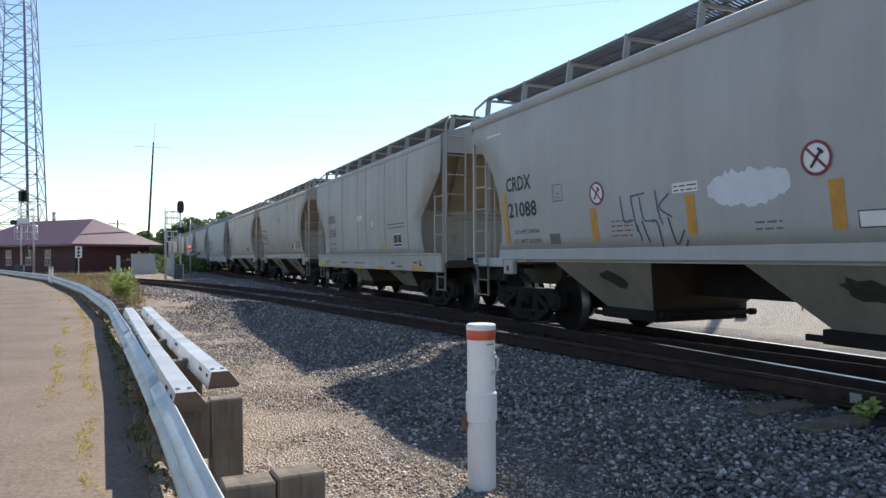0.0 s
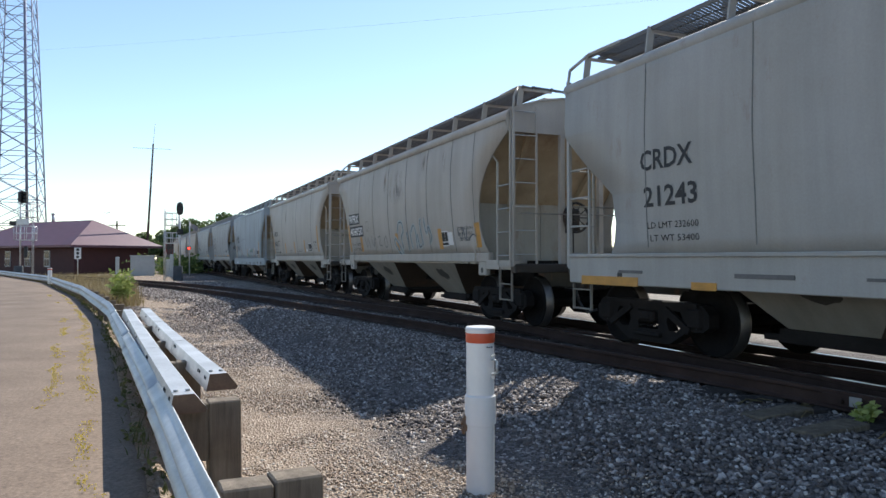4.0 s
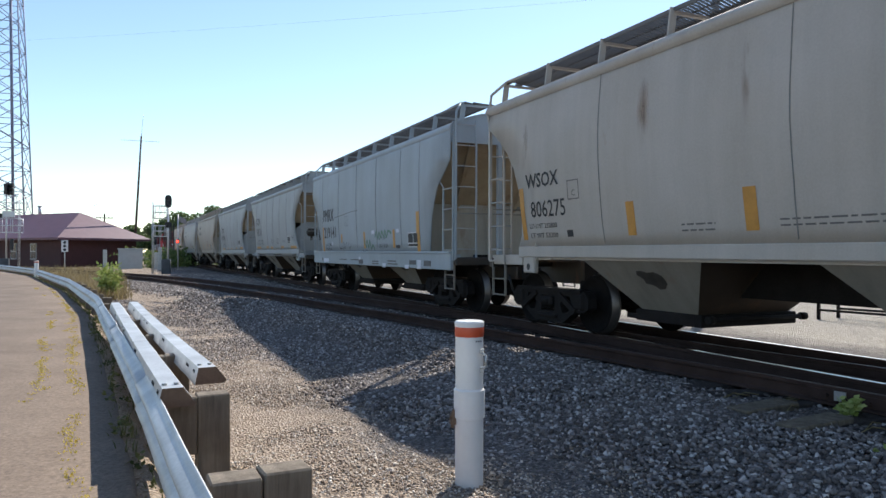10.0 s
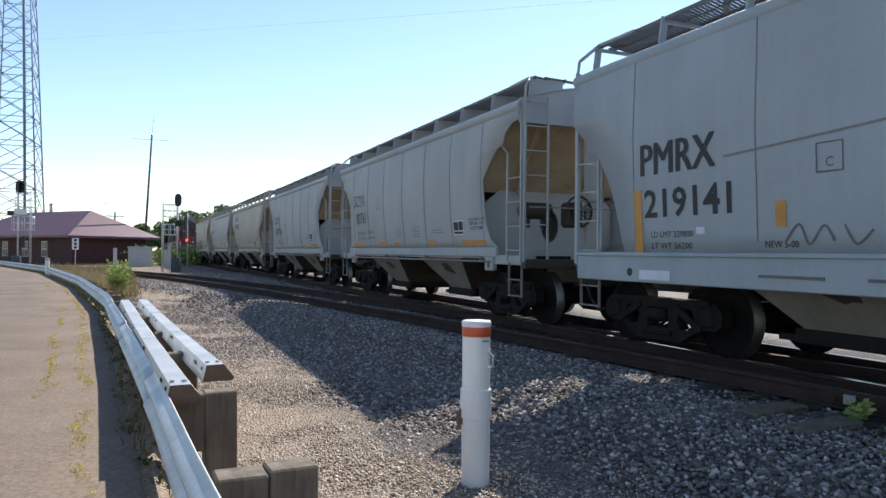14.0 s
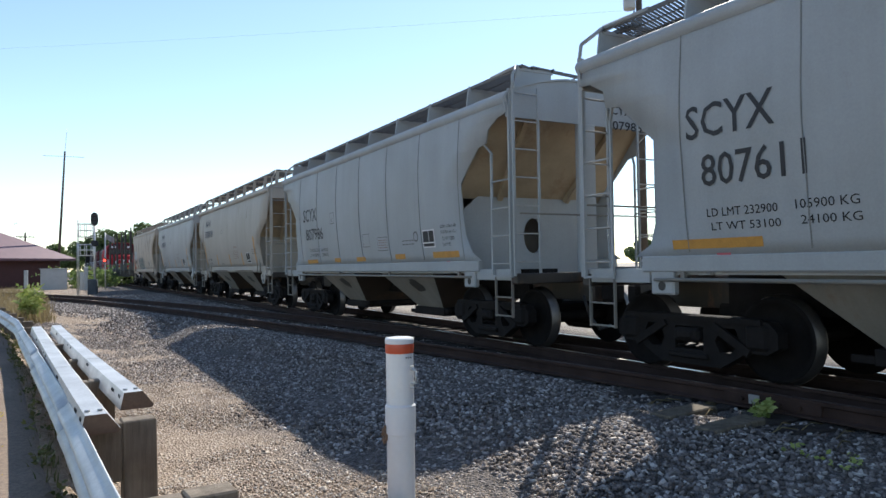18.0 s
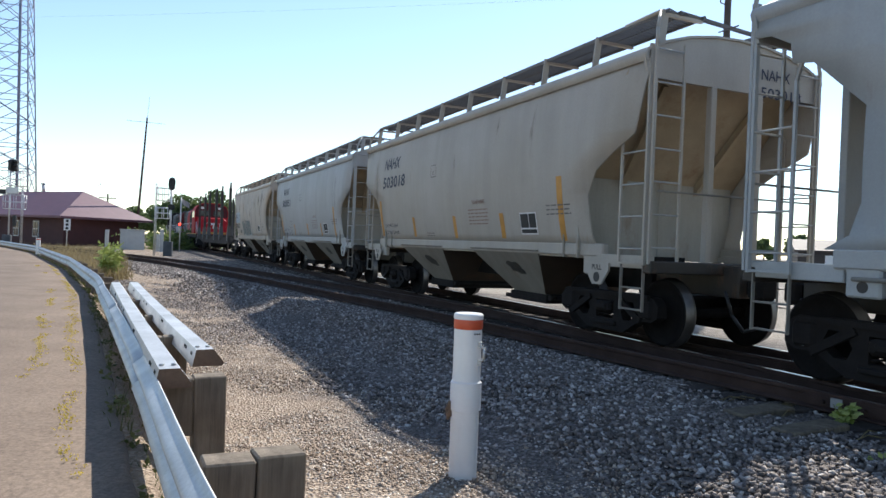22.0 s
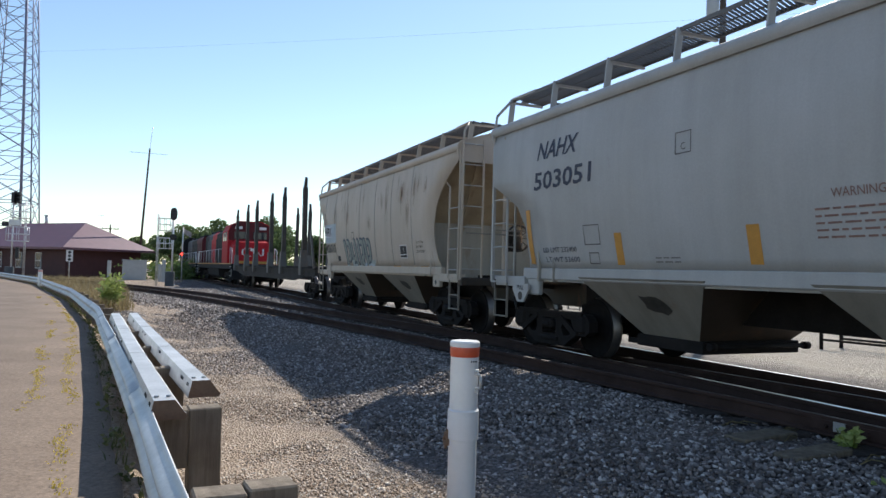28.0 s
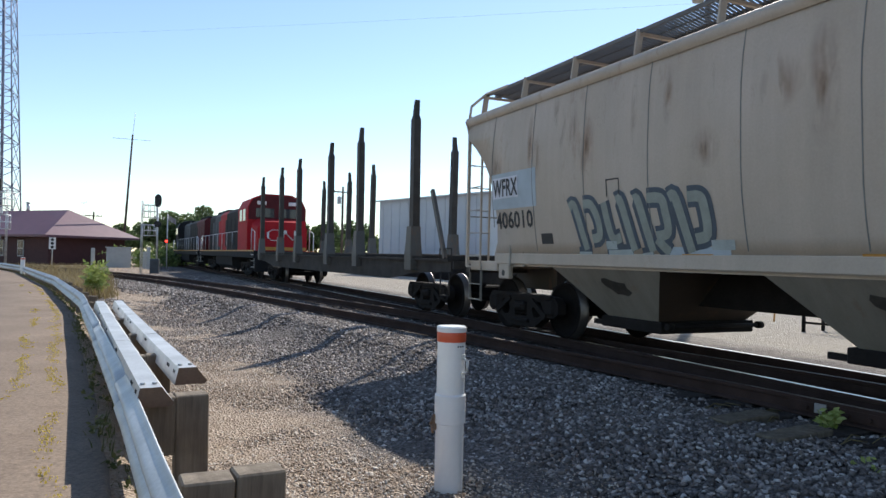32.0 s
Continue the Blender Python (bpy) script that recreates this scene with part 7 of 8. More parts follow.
def lattice_tower(x, y, base, top, h):
    tw = tagged(holder("lattice_tower", pose(x, y, -0.1, 0, 0, 20)), "tall blue-grey steel lattice radio tower", "tower")
    n = 16
    zs = np.linspace(0, h, n + 1)
    w = lambda z: base + (top - base) * z / h
    cs = ((-1, -1), (1, -1), (1, 1), (-1, 1))
    for cx, cy in cs:
        bm = bmesh.new()
        beam(bm, (cx * base / 2, cy * base / 2, 0), (cx * top / 2, cy * top / 2, h), 0.09, n=8, r2=0.06)
        part("leg", bm, M["tower"], tw)
    for i in range(n):
        a, b = w(zs[i]) / 2, w(zs[i + 1]) / 2
        for k in range(4):
            (x0, y0), (x1, y1) = cs[k], cs[(k + 1) % 4]
            for p, q in (((x0 * a, y0 * a, zs[i]), (x1 * b, y1 * b, zs[i + 1])), ((x1 * a, y1 * a, zs[i]), (x0 * b, y0 * b, zs[i + 1])), ((x0 * b, y0 * b, zs[i + 1]), (x1 * b, y1 * b, zs[i + 1]))):
                bm = bmesh.new()
                beam(bm, p, q, 0.045, n=5)
                part("brace", bm, M["tower"], tw)
    bm = bmesh.new()
    beam(bm, (base * 0.2, 0, 0), (top * 0.2, 0, h), 0.16, n=8)
    part("feed_conduit", bm, M["tower"], tw)
    return tw


lattice_tower(-50.0, 82.0, 5.6, 2.4, 45.0)


def antenna_mast():
    am = tagged(holder("antenna_mast", pose(-30.6, 72, 0)), "tall thin antenna pole with a cross arm", "antenna")
    bm = bmesh.new()
    beam(bm, (0, 0, 0), (0.75, 0, 13.4), 0.14, n=10, r2=0.08)
    part("pole", bm, M["bark"], am)
    bm = bmesh.new()
    beam(bm, (0.75, 0, 13.3), (0.95, 0, 15.6), 0.02, n=6)
    beam(bm, (-1.3, 0, 13.0), (2.6, 0, 12.8), 0.022, n=6)
    part("antenna", bm, M["galv"], am)


antenna_mast()

bm = bmesh.new()
box(bm, (0, 0, 0.95), (1.9, 1.5, 1.7), bevel=0.03)
box(bm, (0, 0, 1.84), (2.05, 1.65, 0.08), bevel=0.02)
cab = part("equipment_cabinet", bm, M["cabinet"])
cab.matrix_basis = pose(-26.2, 61, -0.1, 0, 0, 25)
tagged(cab, "pale grey metal railway equipment cabinet", "cabinet")



def shed(name, label, x, y, yaw, w, d, h, ridge, wall, roof, doors=()):
    """A plain shed: four walls, a gabled roof, doors on its front (-y) face."""
    hs = tagged(holder(name, pose(x, y, -0.1, 0, 0, yaw)), label, "building")
    for sy in (-1, 1):
        bm = bmesh.new()
        box(bm, (0, sy * (d / 2 - 0.1), h / 2), (w, 0.2, h))
        part("side_wall", bm, M[wall], hs)
    for sx in (-1, 1):
        bm = bmesh.new()
        out = [(-d / 2 + 0.2, 0), (d / 2 - 0.2, 0), (d / 2 - 0.2, h), (0, h + ridge), (-d / 2 + 0.2, h)]
        slab(bm, out, 0.2, Matrix.Translation((sx * (w / 2 - 0.1) - 0.1, 0, 0)) @ pose(0.2, 0, 0, 0, 0, 90))
        part("gable_wall", bm, M[wall], hs)
    bm = bmesh.new()
    loft(bm, [[(px, -d / 2 - 0.3, h - 0.05), (px, 0, h + ridge + 0.1), (px, d / 2 + 0.3, h - 0.05), (px, d / 2 + 0.3, h + 0.08), (px, 0, h + ridge + 0.25), (px, -d / 2 - 0.3, h + 0.08)] for px in (-w / 2 - 0.3, w / 2 + 0.3)])
    part("roof", bm, M[roof], hs)
    for k in np.arange(-w / 2 + 0.6, w / 2, 1.2):
        bm = bmesh.new()
        box(bm, (k, -d / 2 - 0.02, h / 2), (0.06, 0.04, h - 0.02))
        part("wall_rib", bm, M[wall], hs)
    for dx, dw, dh in doors:
        bm = bmesh.new()
        box(bm, (dx, -d / 2 - 0.03, dh / 2), (dw, 0.08, dh))
        part("door", bm, M["paper"], hs, "pale door")
    return hs


shed("warehouse", "pale grey metal warehouse beyond the tracks", 4.1, 58.5, -52, 14.0, 9.0, 6.4, 0.35, "shed", "shed")
shed("blue_shed", "long low blue metal shed beyond the tracks", 62.0, 80.0, -20, 34.0, 10.0, 2.6, 1.0, "blueshed", "shed", [(-8, 3, 2.2), (2, 3, 2.2)])
shed("brown_shed", "low dark brown shed with pale doors", 36.5, 58.0, -22, 11.0, 7.0, 2.3, 0.8, "brownshed", "brownshed", [(-3, 1.0, 2.0), (-0.8, 1.0, 2.0)])
for i, (x, y, h) in enumerate([(60, 150, 7), (70, 146, 6), (80, 150, 7.5), (92, 150, 6.5), (104, 148, 7), (120, 150, 6.5), (52, 155, 5.5), (8, 150, 6), (16, 155, 7)]):
    tree(x, y, h, 60 + i)


def utility_pole(x, y, h, yaw):
    up = tagged(holder("utility_pole", pose(x, y, -0.1, 0, 0, yaw)), "weathered wooden utility pole with a transformer", "utility pole", group="utility poles")
    bm = bmesh.new()
    beam(bm, (0, 0, 0), (0, 0, h), 0.15, n=10, r2=0.11)
    part("pole", bm, M["bark"], up)
    bm = bmesh.new()
    box(bm, (0, 0, h - 0.6), (2.2, 0.1, 0.12))
    part("crossarm", bm, M["bark"], up)
    for dx in (-1.0, -0.5, 0.5, 1.0):
        bm = bmesh.new()
        lathe(bm, [(0.03, h - 0.54), (0.05, h - 0.5), (0.05, h - 0.42), (0.02, h - 0.4)], 8, "z", (dx, 0, 0))
        part("insulator", bm, M["silver"], up)
    bm = bmesh.new()
    lathe(bm, [(0.2, h - 1.9), (0.22, h - 1.85), (0.22, h - 1.15), (0.18, h - 1.1)], 14, "z", (-0.4, 0, 0))
    part("transformer", bm, M["cabinet"], up)
    bm = bmesh.new()
    tube(bm, [(-0.4, 0, h - 1.1), (-0.6, 0.05, h - 0.8), (-0.5, 0, h - 0.5)], 0.02)
    tube(bm, [(-0.2, 0, h - 1.9), (-0.3, 0, h - 2.3), (0, 0, h - 2.4)], 0.02)
    part("lead_wire", bm, M["black"], up)
    return up


utility_pole(10.15, 24.6, 12.9, 10)
utility_pole(-8.6, 75.0, 9.0, 30)
utility_pole(-45.7, 98.0, 6.9, 30)
ra = tagged(holder("roof_antenna", pose(-46.6, 97.0, 0)), "thin aerial pole behind the station house", "antenna")
bm = bmesh.new()
beam(bm, (0, 0, -0.1), (0, 0, 8.0), 0.05, n=8, r2=0.035)
part("pole", bm, M["galv"], ra)
bm = bmesh.new()
beam(bm, (-0.45, 0, 7.9), (0.45, 0, 7.95), 0.03, n=6)
beam(bm, (0.3, 0, 7.9), (0.3, 0, 8.3), 0.025, n=6)
part("crossbar", bm, M["galv"], ra)

bm = bmesh.new()
wa, wb = Vector((-75, 93.5, 28.6)), Vector((28, 36, 16.5))
pts = [wa.lerp(wb, k) - Vector((0, 0, 2.4 * 4 * k * (1 - k) * 0.25)) for k in np.linspace(0, 1, 25)]
loft(bm, [[p + Vector((0, 0.0045 * math.cos(a), 0.0045 * math.sin(a))) for a in (0.5, 2.6, 4.7)] for p in pts])
tagged(part("overhead_wire", bm, M["black"]), "thin overhead wire across the sky", "wire")


# ---- small things by the track ----
def small_sign(x, y, h, yaw):
    sg = tagged(holder("trackside_sign", pose(x, y, 0, 0, 0, yaw)), "small white trackside sign on a steel post", "sign", group="trackside signs")
    bm = bmesh.new()
    beam(bm, (0, 0, 0), (0, 0, h), 0.04, n=8)
    part("post", bm, M["galv"], sg)
    bm = bmesh.new()
    box(bm, (0, -0.05, h - 0.45), (0.5, 0.03, 0.95), bevel=0.01)
    part("sign_plate", bm, M["paper"], sg)
    bm = bmesh.new()
    for dz in (-0.15, -0.45, -0.75):
        lathe(bm, [(0.12, -0.075), (0.12, -0.065)], 12, "y", (0, 0, h + dz))
    part("sign_mark", bm, M["ink"], sg)
    return sg


small_sign(-30.3, 58.0, 2.4, 20)
mp2 = marker_post(-19.3, 34.3, 0.0, 1.05, 0.10)
tagged(mp2, "white plastic cable marker post in dry grass", "marker post")

for i, (x, y, h) in enumerate(((-27.0, 58, 1.7), (-21.9, 56.5, 1.9), (-22.6, 57.5, 1.5))):
    bm = bmesh.new()
    box(bm, (0, 0, h / 2), (0.28, 0.25, h), bevel=0.03)
    pc = part("utility_pedestal", bm, M["cabinet"])
    pc.matrix_basis = pose(x, y, -0.05, 0, 0, 20)
    tagged(pc, "narrow pale grey utility pedestal", "pedestal", group="utility pedestals")

xl = tagged(holder("crossing_light", pose(-21.0, 58.0, 0)), "slim post with a lit red lamp and a small flag", "signal lamp")
bm = bmesh.new()
beam(bm, (0, 0, 0), (0, 0, 4.6), 0.05, n=8)
part("post", bm, M["galv"], xl)
bm = bmesh.new()
lathe(bm, [(0.17, 0.0), (0.17, 0.03)], 16, "y", (0, -0.1, 2.35))
part("lamp_backing", bm, M["black"], xl)
bm = bmesh.new()
lathe(bm, [(0.11, -0.14), (0.09, -0.17)], 14, "y", (0, 0, 2.35))
part("lamp", bm, M["redlamp"], xl, "glowing red lamp")
bm = bmesh.new()
loft(bm, [[(0.05 + k * 0.13, 0.04 * math.sin(k * 2.0) + e, z - k * 0.07) for e, z in ((0, 4.5), (0.01, 4.5), (0.01, 4.05), (0, 4.05))] for k in range(6)])
part("flag", bm, M["flag"], xl, "small drooping flag")

# joint bar, its tag and the weed by the near rail
bm = bmesh.new()
jb = near_line(-0.9, 0.0, 0)
a, b = near_line(-1.4, 0.785, RAIL - 0.085), near_line(-0.4, 0.785, RAIL - 0.085)
beam(bm, a, b, 0.03, 0.10)
d = (b - a) / 5
for k in range(1, 5):
    p = a + d * k
    nrm = Vector((-d.y, d.x, 0)).normalized()
    beam(bm, p, p + nrm * 0.05, 0.022, n=6)
part("joint_bar", bm, M["rail"], near_track)
bm = bmesh.new()
p = near_line(-0.75, 0.83, RAIL - 0.07)
box(bm, p, (0.11, 0.012, 0.09), Euler((0, 0, radians(-62))).to_matrix())
tg = part("rail_tag", bm, M["concrete"], near_track, "small pale tag on the rail")


def tuft(bm, x, y, z, n, h, spread, rng, w=0.006):
    """Grass blades: bent tapering strips."""
    for _ in range(n):
        a = rng.uniform(0, 6.283)
        r = spread * math.sqrt(rng.random())
        px, py = x + r * math.cos(a), y + r * math.sin(a)
        b = rng.uniform(0, 6.283)
        lean = rng.uniform(0.1, 0.7) * h
        hh = h * rng.uniform(0.5, 1.1)
        dx, dy = math.cos(b), math.sin(b)
        s = Vector((-dy, dx, 0)) * w
        p0, p1, p2 = Vector((px, py, z)), Vector((px + dx * lean * 0.4, py + dy * lean * 0.4, z + hh * 0.6)), Vector((px + dx * lean, py + dy * lean, z + hh))
        v = [bm.verts.new(q) for q in (p0 - s, p0 + s, p1 + s * 0.7, p1 - s * 0.7, p2)]
        bm.faces.new(v[:4])
        bm.faces.new((v[3], v[2], v[4]))


def leafy(bm, x, y, z, n, h, spread, rng, size):
    """A weed: stems with flat leaves."""
    for _ in range(n):
        a, r = rng.uniform(0, 6.283), spread * math.sqrt(rng.random())
        top = Vector((x + r * math.cos(a), y + r * math.sin(a), z + h * rng.uniform(0.35, 1.0)))
        root = Vector((x + r * 0.3 * math.cos(a), y + r * 0.3 * math.sin(a), z))
        for k in range(5):
            p = root.lerp(top, 0.3 + 0.7 * k / 4)
            u = Vector((rng.gauss(0, 1), rng.gauss(0, 1), rng.gauss(0, 0.5))).normalized()
            w = u.orthogonal().normalized()
            s = size * rng.uniform(0.6, 1.3)
            bm.faces.new([bm.verts.new(q) for q in (p, p + u * s * 0.5 + w * s * 0.28, p + u * s, p + u * s * 0.5 - w * s * 0.28)])


rng = random.Random(11)
bm = bmesh.new()
leafy(bm, -10.2, 22.2, 0.05, 150, 1.05, 0.36, rng, 0.16)
tagged(part("weed_bush", bm, M["weed"]), "tall yellow-green leafy weed beside the guardrail", "weed")
bm = bmesh.new()
q = near_line(-0.95, 1.0, 0)
leafy(bm, q.x, q.y, 0.05, 16, 0.16, 0.12, rng, 0.085)
for _ in range(9):
    s = rng.uniform(-4.5, -1.8)
    q = near_line(s, 1.7 + rng.uniform(-0.3, 0.6), 0)
    leafy(bm, q.x, q.y, 0.06, 2, 0.09, 0.14, rng, 0.05)
tagged(part("trackside_weeds", bm, M["weed"]), "low green weeds at the tie ends", "weeds", kind="stuff")
bm = bmesh.new()
for _ in range(16):                           # straw stems lying over the ties
    q = near_line(rng.uniform(-3.6, 0.3), 1.3 + rng.uniform(-0.25, 0.35), 0.05)
    a = rng.uniform(0.2, 1.0)
    tube(bm, [q, q + Vector((math.cos(a) * 0.15, math.sin(a) * 0.1, 0.05)), q + Vector((math.cos(a) * 0.32, math.sin(a) * 0.2, 0.02))], 0.006, 4)
tagged(part("dry_stems", bm, M["drygrass"]), "dry straw stems lying on the tie ends", "straw", kind="stuff")

for s0, out in ((-1.05, 1.62), (-0.45, 1.50)):   # loose tie ends lying proud of the ballast
    bm = bmesh.new()
    q, q2 = near_line(s0, out - 0.35, 0.035), near_line(s0, out + 0.35, 0.02)
    beam(bm, q, q2, 0.24, 0.15)
    bmesh.ops.bevel(bm, geom=list(bm.edges), offset=0.012, segments=1, affect="EDGES")
    part("tie_end", bm, M["oldtie"], near_track, "weathered brown tie end")
bm, bm2 = bmesh.new(), bmesh.new()
for d in np.arange(0.3, 45, 0.10):
    p, t = guard_at(d)
    nrm = np.array([-t[1], t[0]])
    dens = 0.5 + 0.5 * wobble(d, 7, 0.8)
    for _ in range(2):
        o = rng.uniform(-0.10, 0.20)
        q = p + nrm * o
        if rng.random() < dens + 0.25:
            tuft(bm, q[0], q[1], 0.05 + 0.9 * max(o, 0), 5, rng.uniform(0.05, 0.15), 0.08, rng)
        if rng.random() < 0.35:
            leafy(bm, q[0], q[1], 0.06 + 0.9 * max(o, 0), 2, rng.uniform(0.05, 0.16), 0.07, rng, 0.05)
    if rng.random() < 0.5:
        q = p - nrm * rng.uniform(0.0, 0.5)
        tuft(bm2, q[0], q[1], 0.0, 5, rng.uniform(0.06, 0.2), 0.10, rng)
tagged(part("verge_grass", bm, M["greengrass"]), "green and straw verge grass under the guardrail", "grass", kind="stuff")
for _ in range(1500):                         # dry meadow behind the guardrail
    d = rng.uniform(22, 62)
    p, t = guard_at(d)
    q = p + np.array([t[1], -t[0]]) * rng.uniform(0.2, 1.0 + (d - 20) * 0.16)
    tuft(bm2, q[0], q[1], 0.0, 7, rng.uniform(0.2, 0.55), 0.3, rng, 0.014)
tagged(part("dry_grass", bm2, M["drygrass"]), "dry brown grass behind the guardrail", "grass", kind="stuff")
bm = bmesh.new()
for d in np.arange(1.0, 26, 0.05):            # weeds in the road's cracks
    p, t = guard_at(d)
    nrm = np.array([-t[1], t[0]])
    for line, thr in ((0.47, -0.15), (0.80, 0.0), (2.3, 0.3)):
        if wobble(d, line * 9, 0.9) > thr and rng.random() < 0.7:
            q = p + nrm * (line + 0.10 * wobble(d, line, 1.7) + rng.gauss(0, 0.02))
            tuft(bm, q[0], q[1], ROAD + 0.012, 9, rng.uniform(0.006, 0.02), 0.05, rng, 0.006)
tagged(part("crack_weeds", bm, M["crackgrass"]), "yellow-green grass growing in the road cracks", "grass", kind="stuff")
bm = bmesh.new()
for _ in range(90):
    blob_leaves(bm, (rng.uniform(-28, -24.2), rng.uniform(62.5, 84), rng.uniform(0.2, 1.2)), rng.uniform(0.8, 1.6), 40, 0.16, rng)
tagged(part("far_bushes", bm, M["farbush"]), "sunlit green bushes beyond the crossing", "bushes", kind="stuff")


# ---- stones ----
def stones(name, label, material, pts, sizes, seed):
    """Many angular stones as one mesh: distorted six-sided blocks half sunk in the ground."""
    r = np.random.RandomState(seed)
    n = len(pts)
    cube = np.array([(x, y, z) for x in (-1, 1) for y in (-1, 1) for z in (-1, 1)], float)
    quads = np.array([(0, 1, 3, 2), (4, 6, 7, 5), (0, 4, 5, 1), (2, 3, 7, 6), (0, 2, 6, 4), (1, 5, 7, 3)])
    v = cube[None] * (0.5 * (0.75 + 0.5 * r.rand(n, 8, 3)))
    v *= np.array([1.0, 0.8, 0.5]) * (0.7 + 0.6 * r.rand(n, 1, 3))
    q = np.concatenate([r.randn(n, 1), 0.28 * r.randn(n, 2), r.randn(n, 1)], 1)
    q /= np.linalg.norm(q, axis=1, keepdims=True)
    w, x, y, z = q.T
    R = np.stack([np.stack([1 - 2 * (y * y + z * z), 2 * (x * y - z * w), 2 * (x * z + y * w)], -1), np.stack([2 * (x * y + z * w), 1 - 2 * (x * x + z * z), 2 * (y * z - x * w)], -1), np.stack([2 * (x * z - y * w), 2 * (y * z + x * w), 1 - 2 * (x * x + y * y)], -1)], 1)
    v = np.einsum("nij,nkj->nki", R, v) * sizes[:, None, None] + pts[:, None, :]
    me = bpy.data.meshes.new(name)
    f = (quads[None] + 8 * np.arange(n)[:, None, None]).reshape(-1)
    me.vertices.add(8 * n), me.loops.add(len(f)), me.polygons.add(6 * n)
    me.vertices.foreach_set("co", v.reshape(-1))
    me.loops.foreach_set("vertex_index", f.astype(np.int32))
    me.polygons.foreach_set("loop_start", (4 * np.arange(6 * n)).astype(np.int32))
    me.update(calc_edges=True)
    me.materials.append(material)
    return tagged(new(name, me), label, "stones", kind="stuff")


def scatter(n, s0, s1, o0, o1, keep, seed):
    """Random places in track space, thinned by keep(s, off)."""
    r = np.random.RandomState(seed)
    s, o = r.uniform(s0, s1, n), r.uniform(o0, o1, n)
    k = keep(s, o, r.rand(n))
    s, o = s[k], o[k]
    h = radians(23.13)
    x = 4.79 - math.sin(h) * s - math.cos(h) * o
    y = 7.647 + math.cos(h) * s - math.sin(h) * o
    return x, y, r


SID = np.vectorize(siding)


def bed_edge(s):
    """Where the crushed stone ends towards the road."""
    return np.interp(s, (-8, -3, -1.2, -0.4, 1.4, 3.5, 6.0, 10.0), (4.2, 4.5, 4.8, 5.0, 5.4, 5.4, 5.7, 5.7)) + 0.12 * np.sin(s * 0.9) + 0.12 * np.sin(s * 2.3 + 1) + np.clip(SID(s) - 2.3, 0, 9)


def in_bed(s, o, u):
    d = bed_edge(s) - o
    inside = u < np.clip(d / 0.7, 0, 1)
    clear = (np.abs(o - SID(s)) < 0.9) | (np.abs(o) < 0.9) | ((o - SID(s) > 0) & (o - SID(s) < 1.5) & (s < 0.6))          # thinner between the rails
    return inside & (~clear | (u < 0.25)) & (np.abs(np.abs(o - SID(s)) - 0.75) > 0.09) & (np.abs(np.abs(o) - 0.75) > 0.09)


x, y, r = scatter(105000, -5.5, 13.5, -1.2, 6.0, in_bed, 3)
sz = r.uniform(0.019, 0.043, len(x))
stones("ballast", "grey crushed-stone railway ballast", M["ballast"], np.stack([x, y, ground_z(x, y) + 0.2 * sz], 1), sz, 5)
x, y, r = scatter(42000, 13.5, 42.0, -1.2, 9.5, in_bed, 6)
sz = r.uniform(0.035, 0.07, len(x))
stones("ballast", "grey crushed-stone railway ballast", M["ballast"], np.stack([x, y, ground_z(x, y) + 0.2 * sz], 1), sz, 7)


def on_yard(s, o, u):
    return (o > bed_edge(s) - 1.0) & (u < np.clip(0.25 + 0.55 * (o - bed_edge(s) + 1.0), 0, 1))


x, y, r = scatter(80000, -3.5, 11.5, 4.0, 7.7, on_yard, 8)
sz = r.uniform(0.007, 0.020, len(x)) * np.where(r.rand(len(x)) < 0.03, 1.8, 1.0)
stones("gravel", "tan and white gravel of the yard", M["pebble"], np.stack([x, y, ground_z(x, y) + 0.12 * sz], 1), sz, 9)
x, y, r = scatter(26000, 6.0, 19.0, 4.6, 8.6, on_yard, 18)
sz = r.uniform(0.014, 0.034, len(x))
stones("gravel", "grey and tan gravel spilled from the track bed", M["ballast"], np.stack([x, y, ground_z(x, y) + 0.1 * sz], 1), sz, 19)
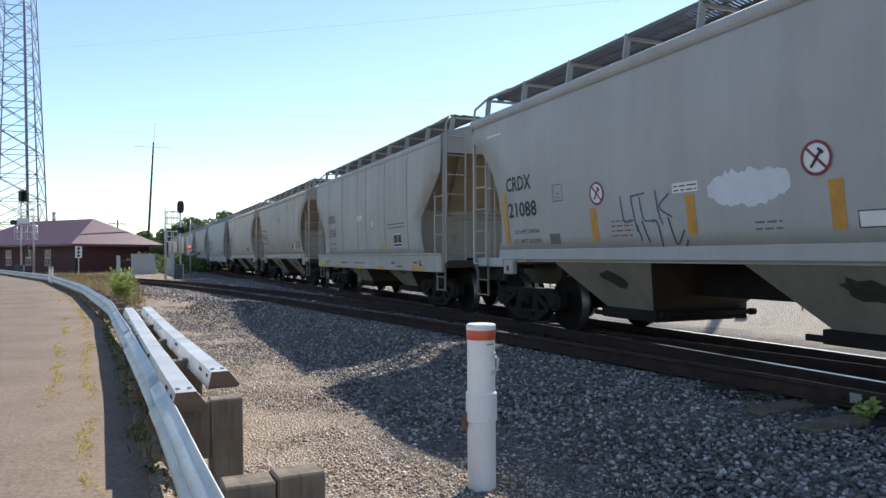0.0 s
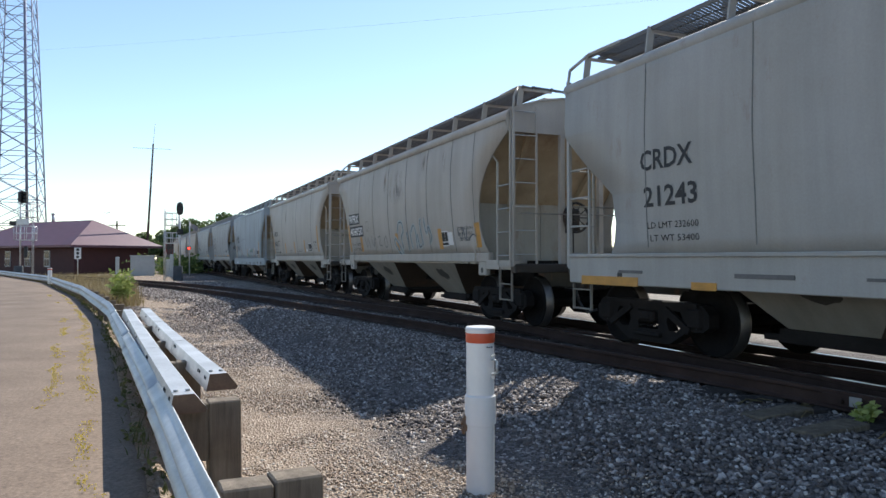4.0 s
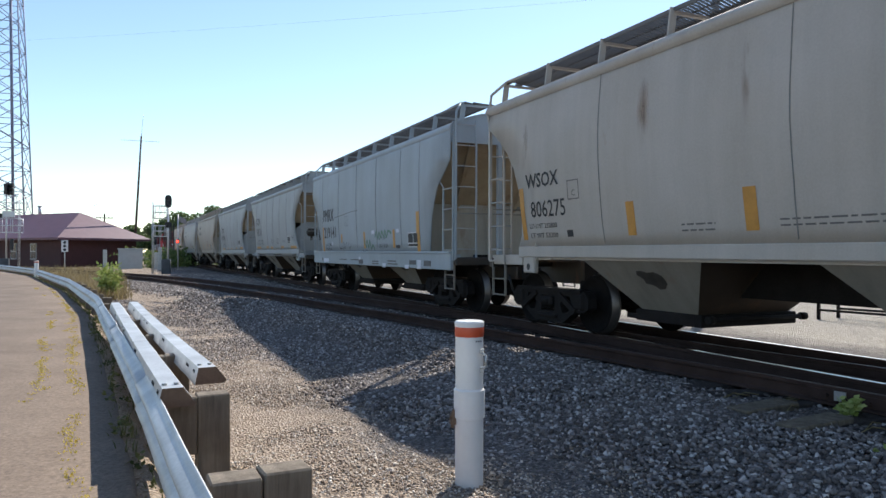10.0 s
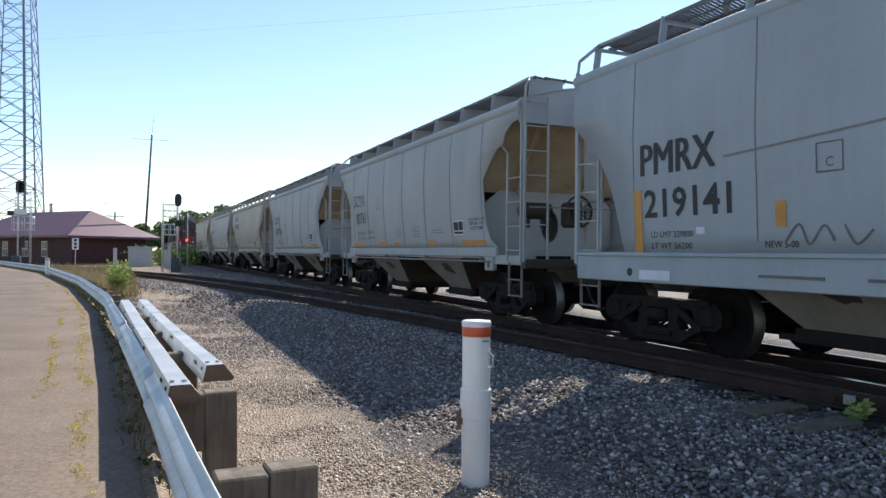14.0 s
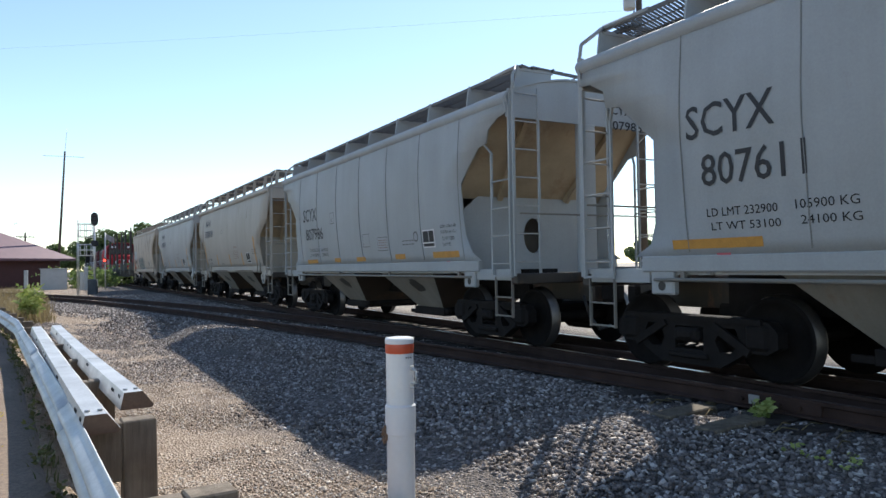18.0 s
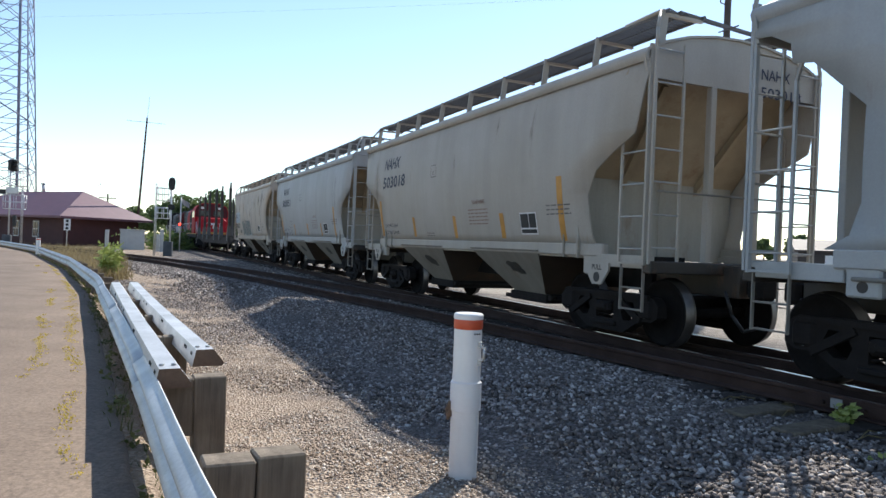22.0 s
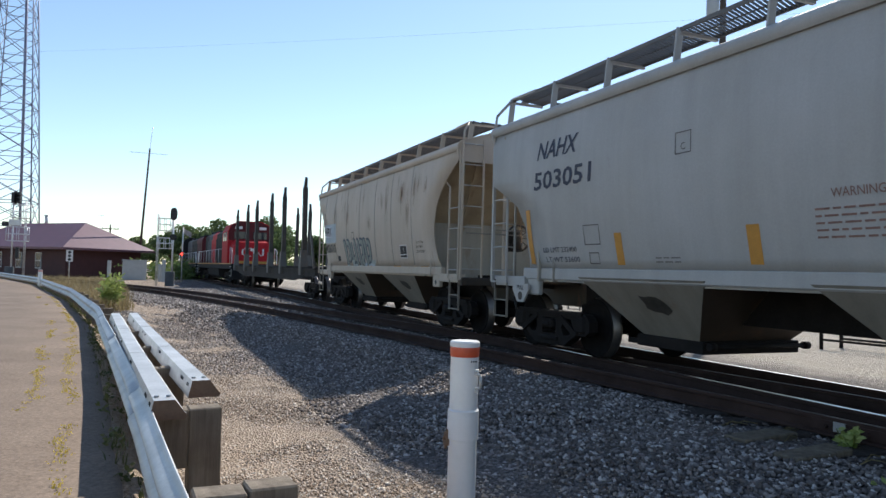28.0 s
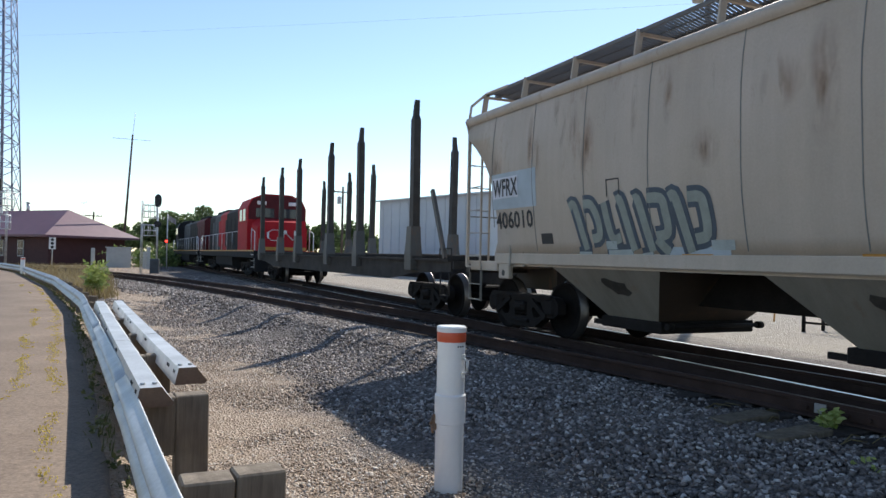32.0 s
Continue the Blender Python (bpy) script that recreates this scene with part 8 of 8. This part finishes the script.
# a low steel frame and a marker beyond the train
fr = tagged(holder("steel_rack", pose(9.6, 15.2, 0, 0, 0, -60)), "low rusty steel rack on the gravel", "rack")
bm = bmesh.new()
for px in (-0.8, 0.8):
    for py in (-0.4, 0.4):
        beam(bm, (px, py, -0.1), (px, py, 0.55), 0.06, 0.06)
for py in (-0.4, 0.4):
    for z in (0.2, 0.5):
        beam(bm, (-0.8, py, z), (0.8, py, z), 0.05, 0.05)
part("frame", bm, M["truck"], fr)
st = tagged(holder("survey_stake", pose(9.6, 18.5, 0)), "thin orange survey stake on the gravel", "stake")
bm = bmesh.new()
beam(bm, (0, 0, -0.1), (0.06, 0, 0.75), 0.02, n=6)
part("rod", bm, M["yellow"], st)
bp = tagged(holder("timber_post", pose(7.15, 16.6, 0)), "short dark timber post on the gravel", "post")
bm = bmesh.new()
box(bm, (0, 0, 0.3), (0.2, 0.2, 1.0), bevel=0.015)
part("shaft", bm, M["tie"], bp)

# ---- what moves ----
def pose_on_track(s0, t, z=RAIL):
    """A car's pose with its centre s0 metres up the track at the start."""
    s = s0 - travel(t)
    a, b = on_track(s - 4.5), on_track(s + 4.5)
    p = (a + b) / 2
    return pose(p.x, p.y, z, 0, 0, math.degrees(math.atan2(b.y - a.y, b.x - a.x)))


def motions():
    start = {}
    for car, s0 in CARS:
        start[car] = s0
        walk(car, [(t, pose_on_track(s0, t)) for t in np.arange(0, 32.01, 1.0)])
    for ob, car in WHEELS:
        x, z = ob.matrix_basis.translation.x, ob.matrix_basis.translation.z
        t0 = next((t for t in np.arange(0, 32, 0.1) if start[car] - travel(t) < 36), 31.0)
        t1 = next((t for t in np.arange(t0, 32, 0.1) if start[car] - travel(t) < -11), 32.0)
        rows, ts = [], [0.0] if t0 > 0.05 else []
        ts += list(np.arange(t0, t1 + 0.05, 0.1)) + ([32.0] if t1 < 31.9 else [])
        for t in ts:
            u = min(max(t, t0), t1)
            turn = (travel(u) - travel(t0)) / z
            rows.append((round(float(t), 3), Matrix.Translation((x, 0, z)) @ Matrix.Rotation(-turn, 4, "Y")))
        walk(ob, rows)


build_ties()
motions()
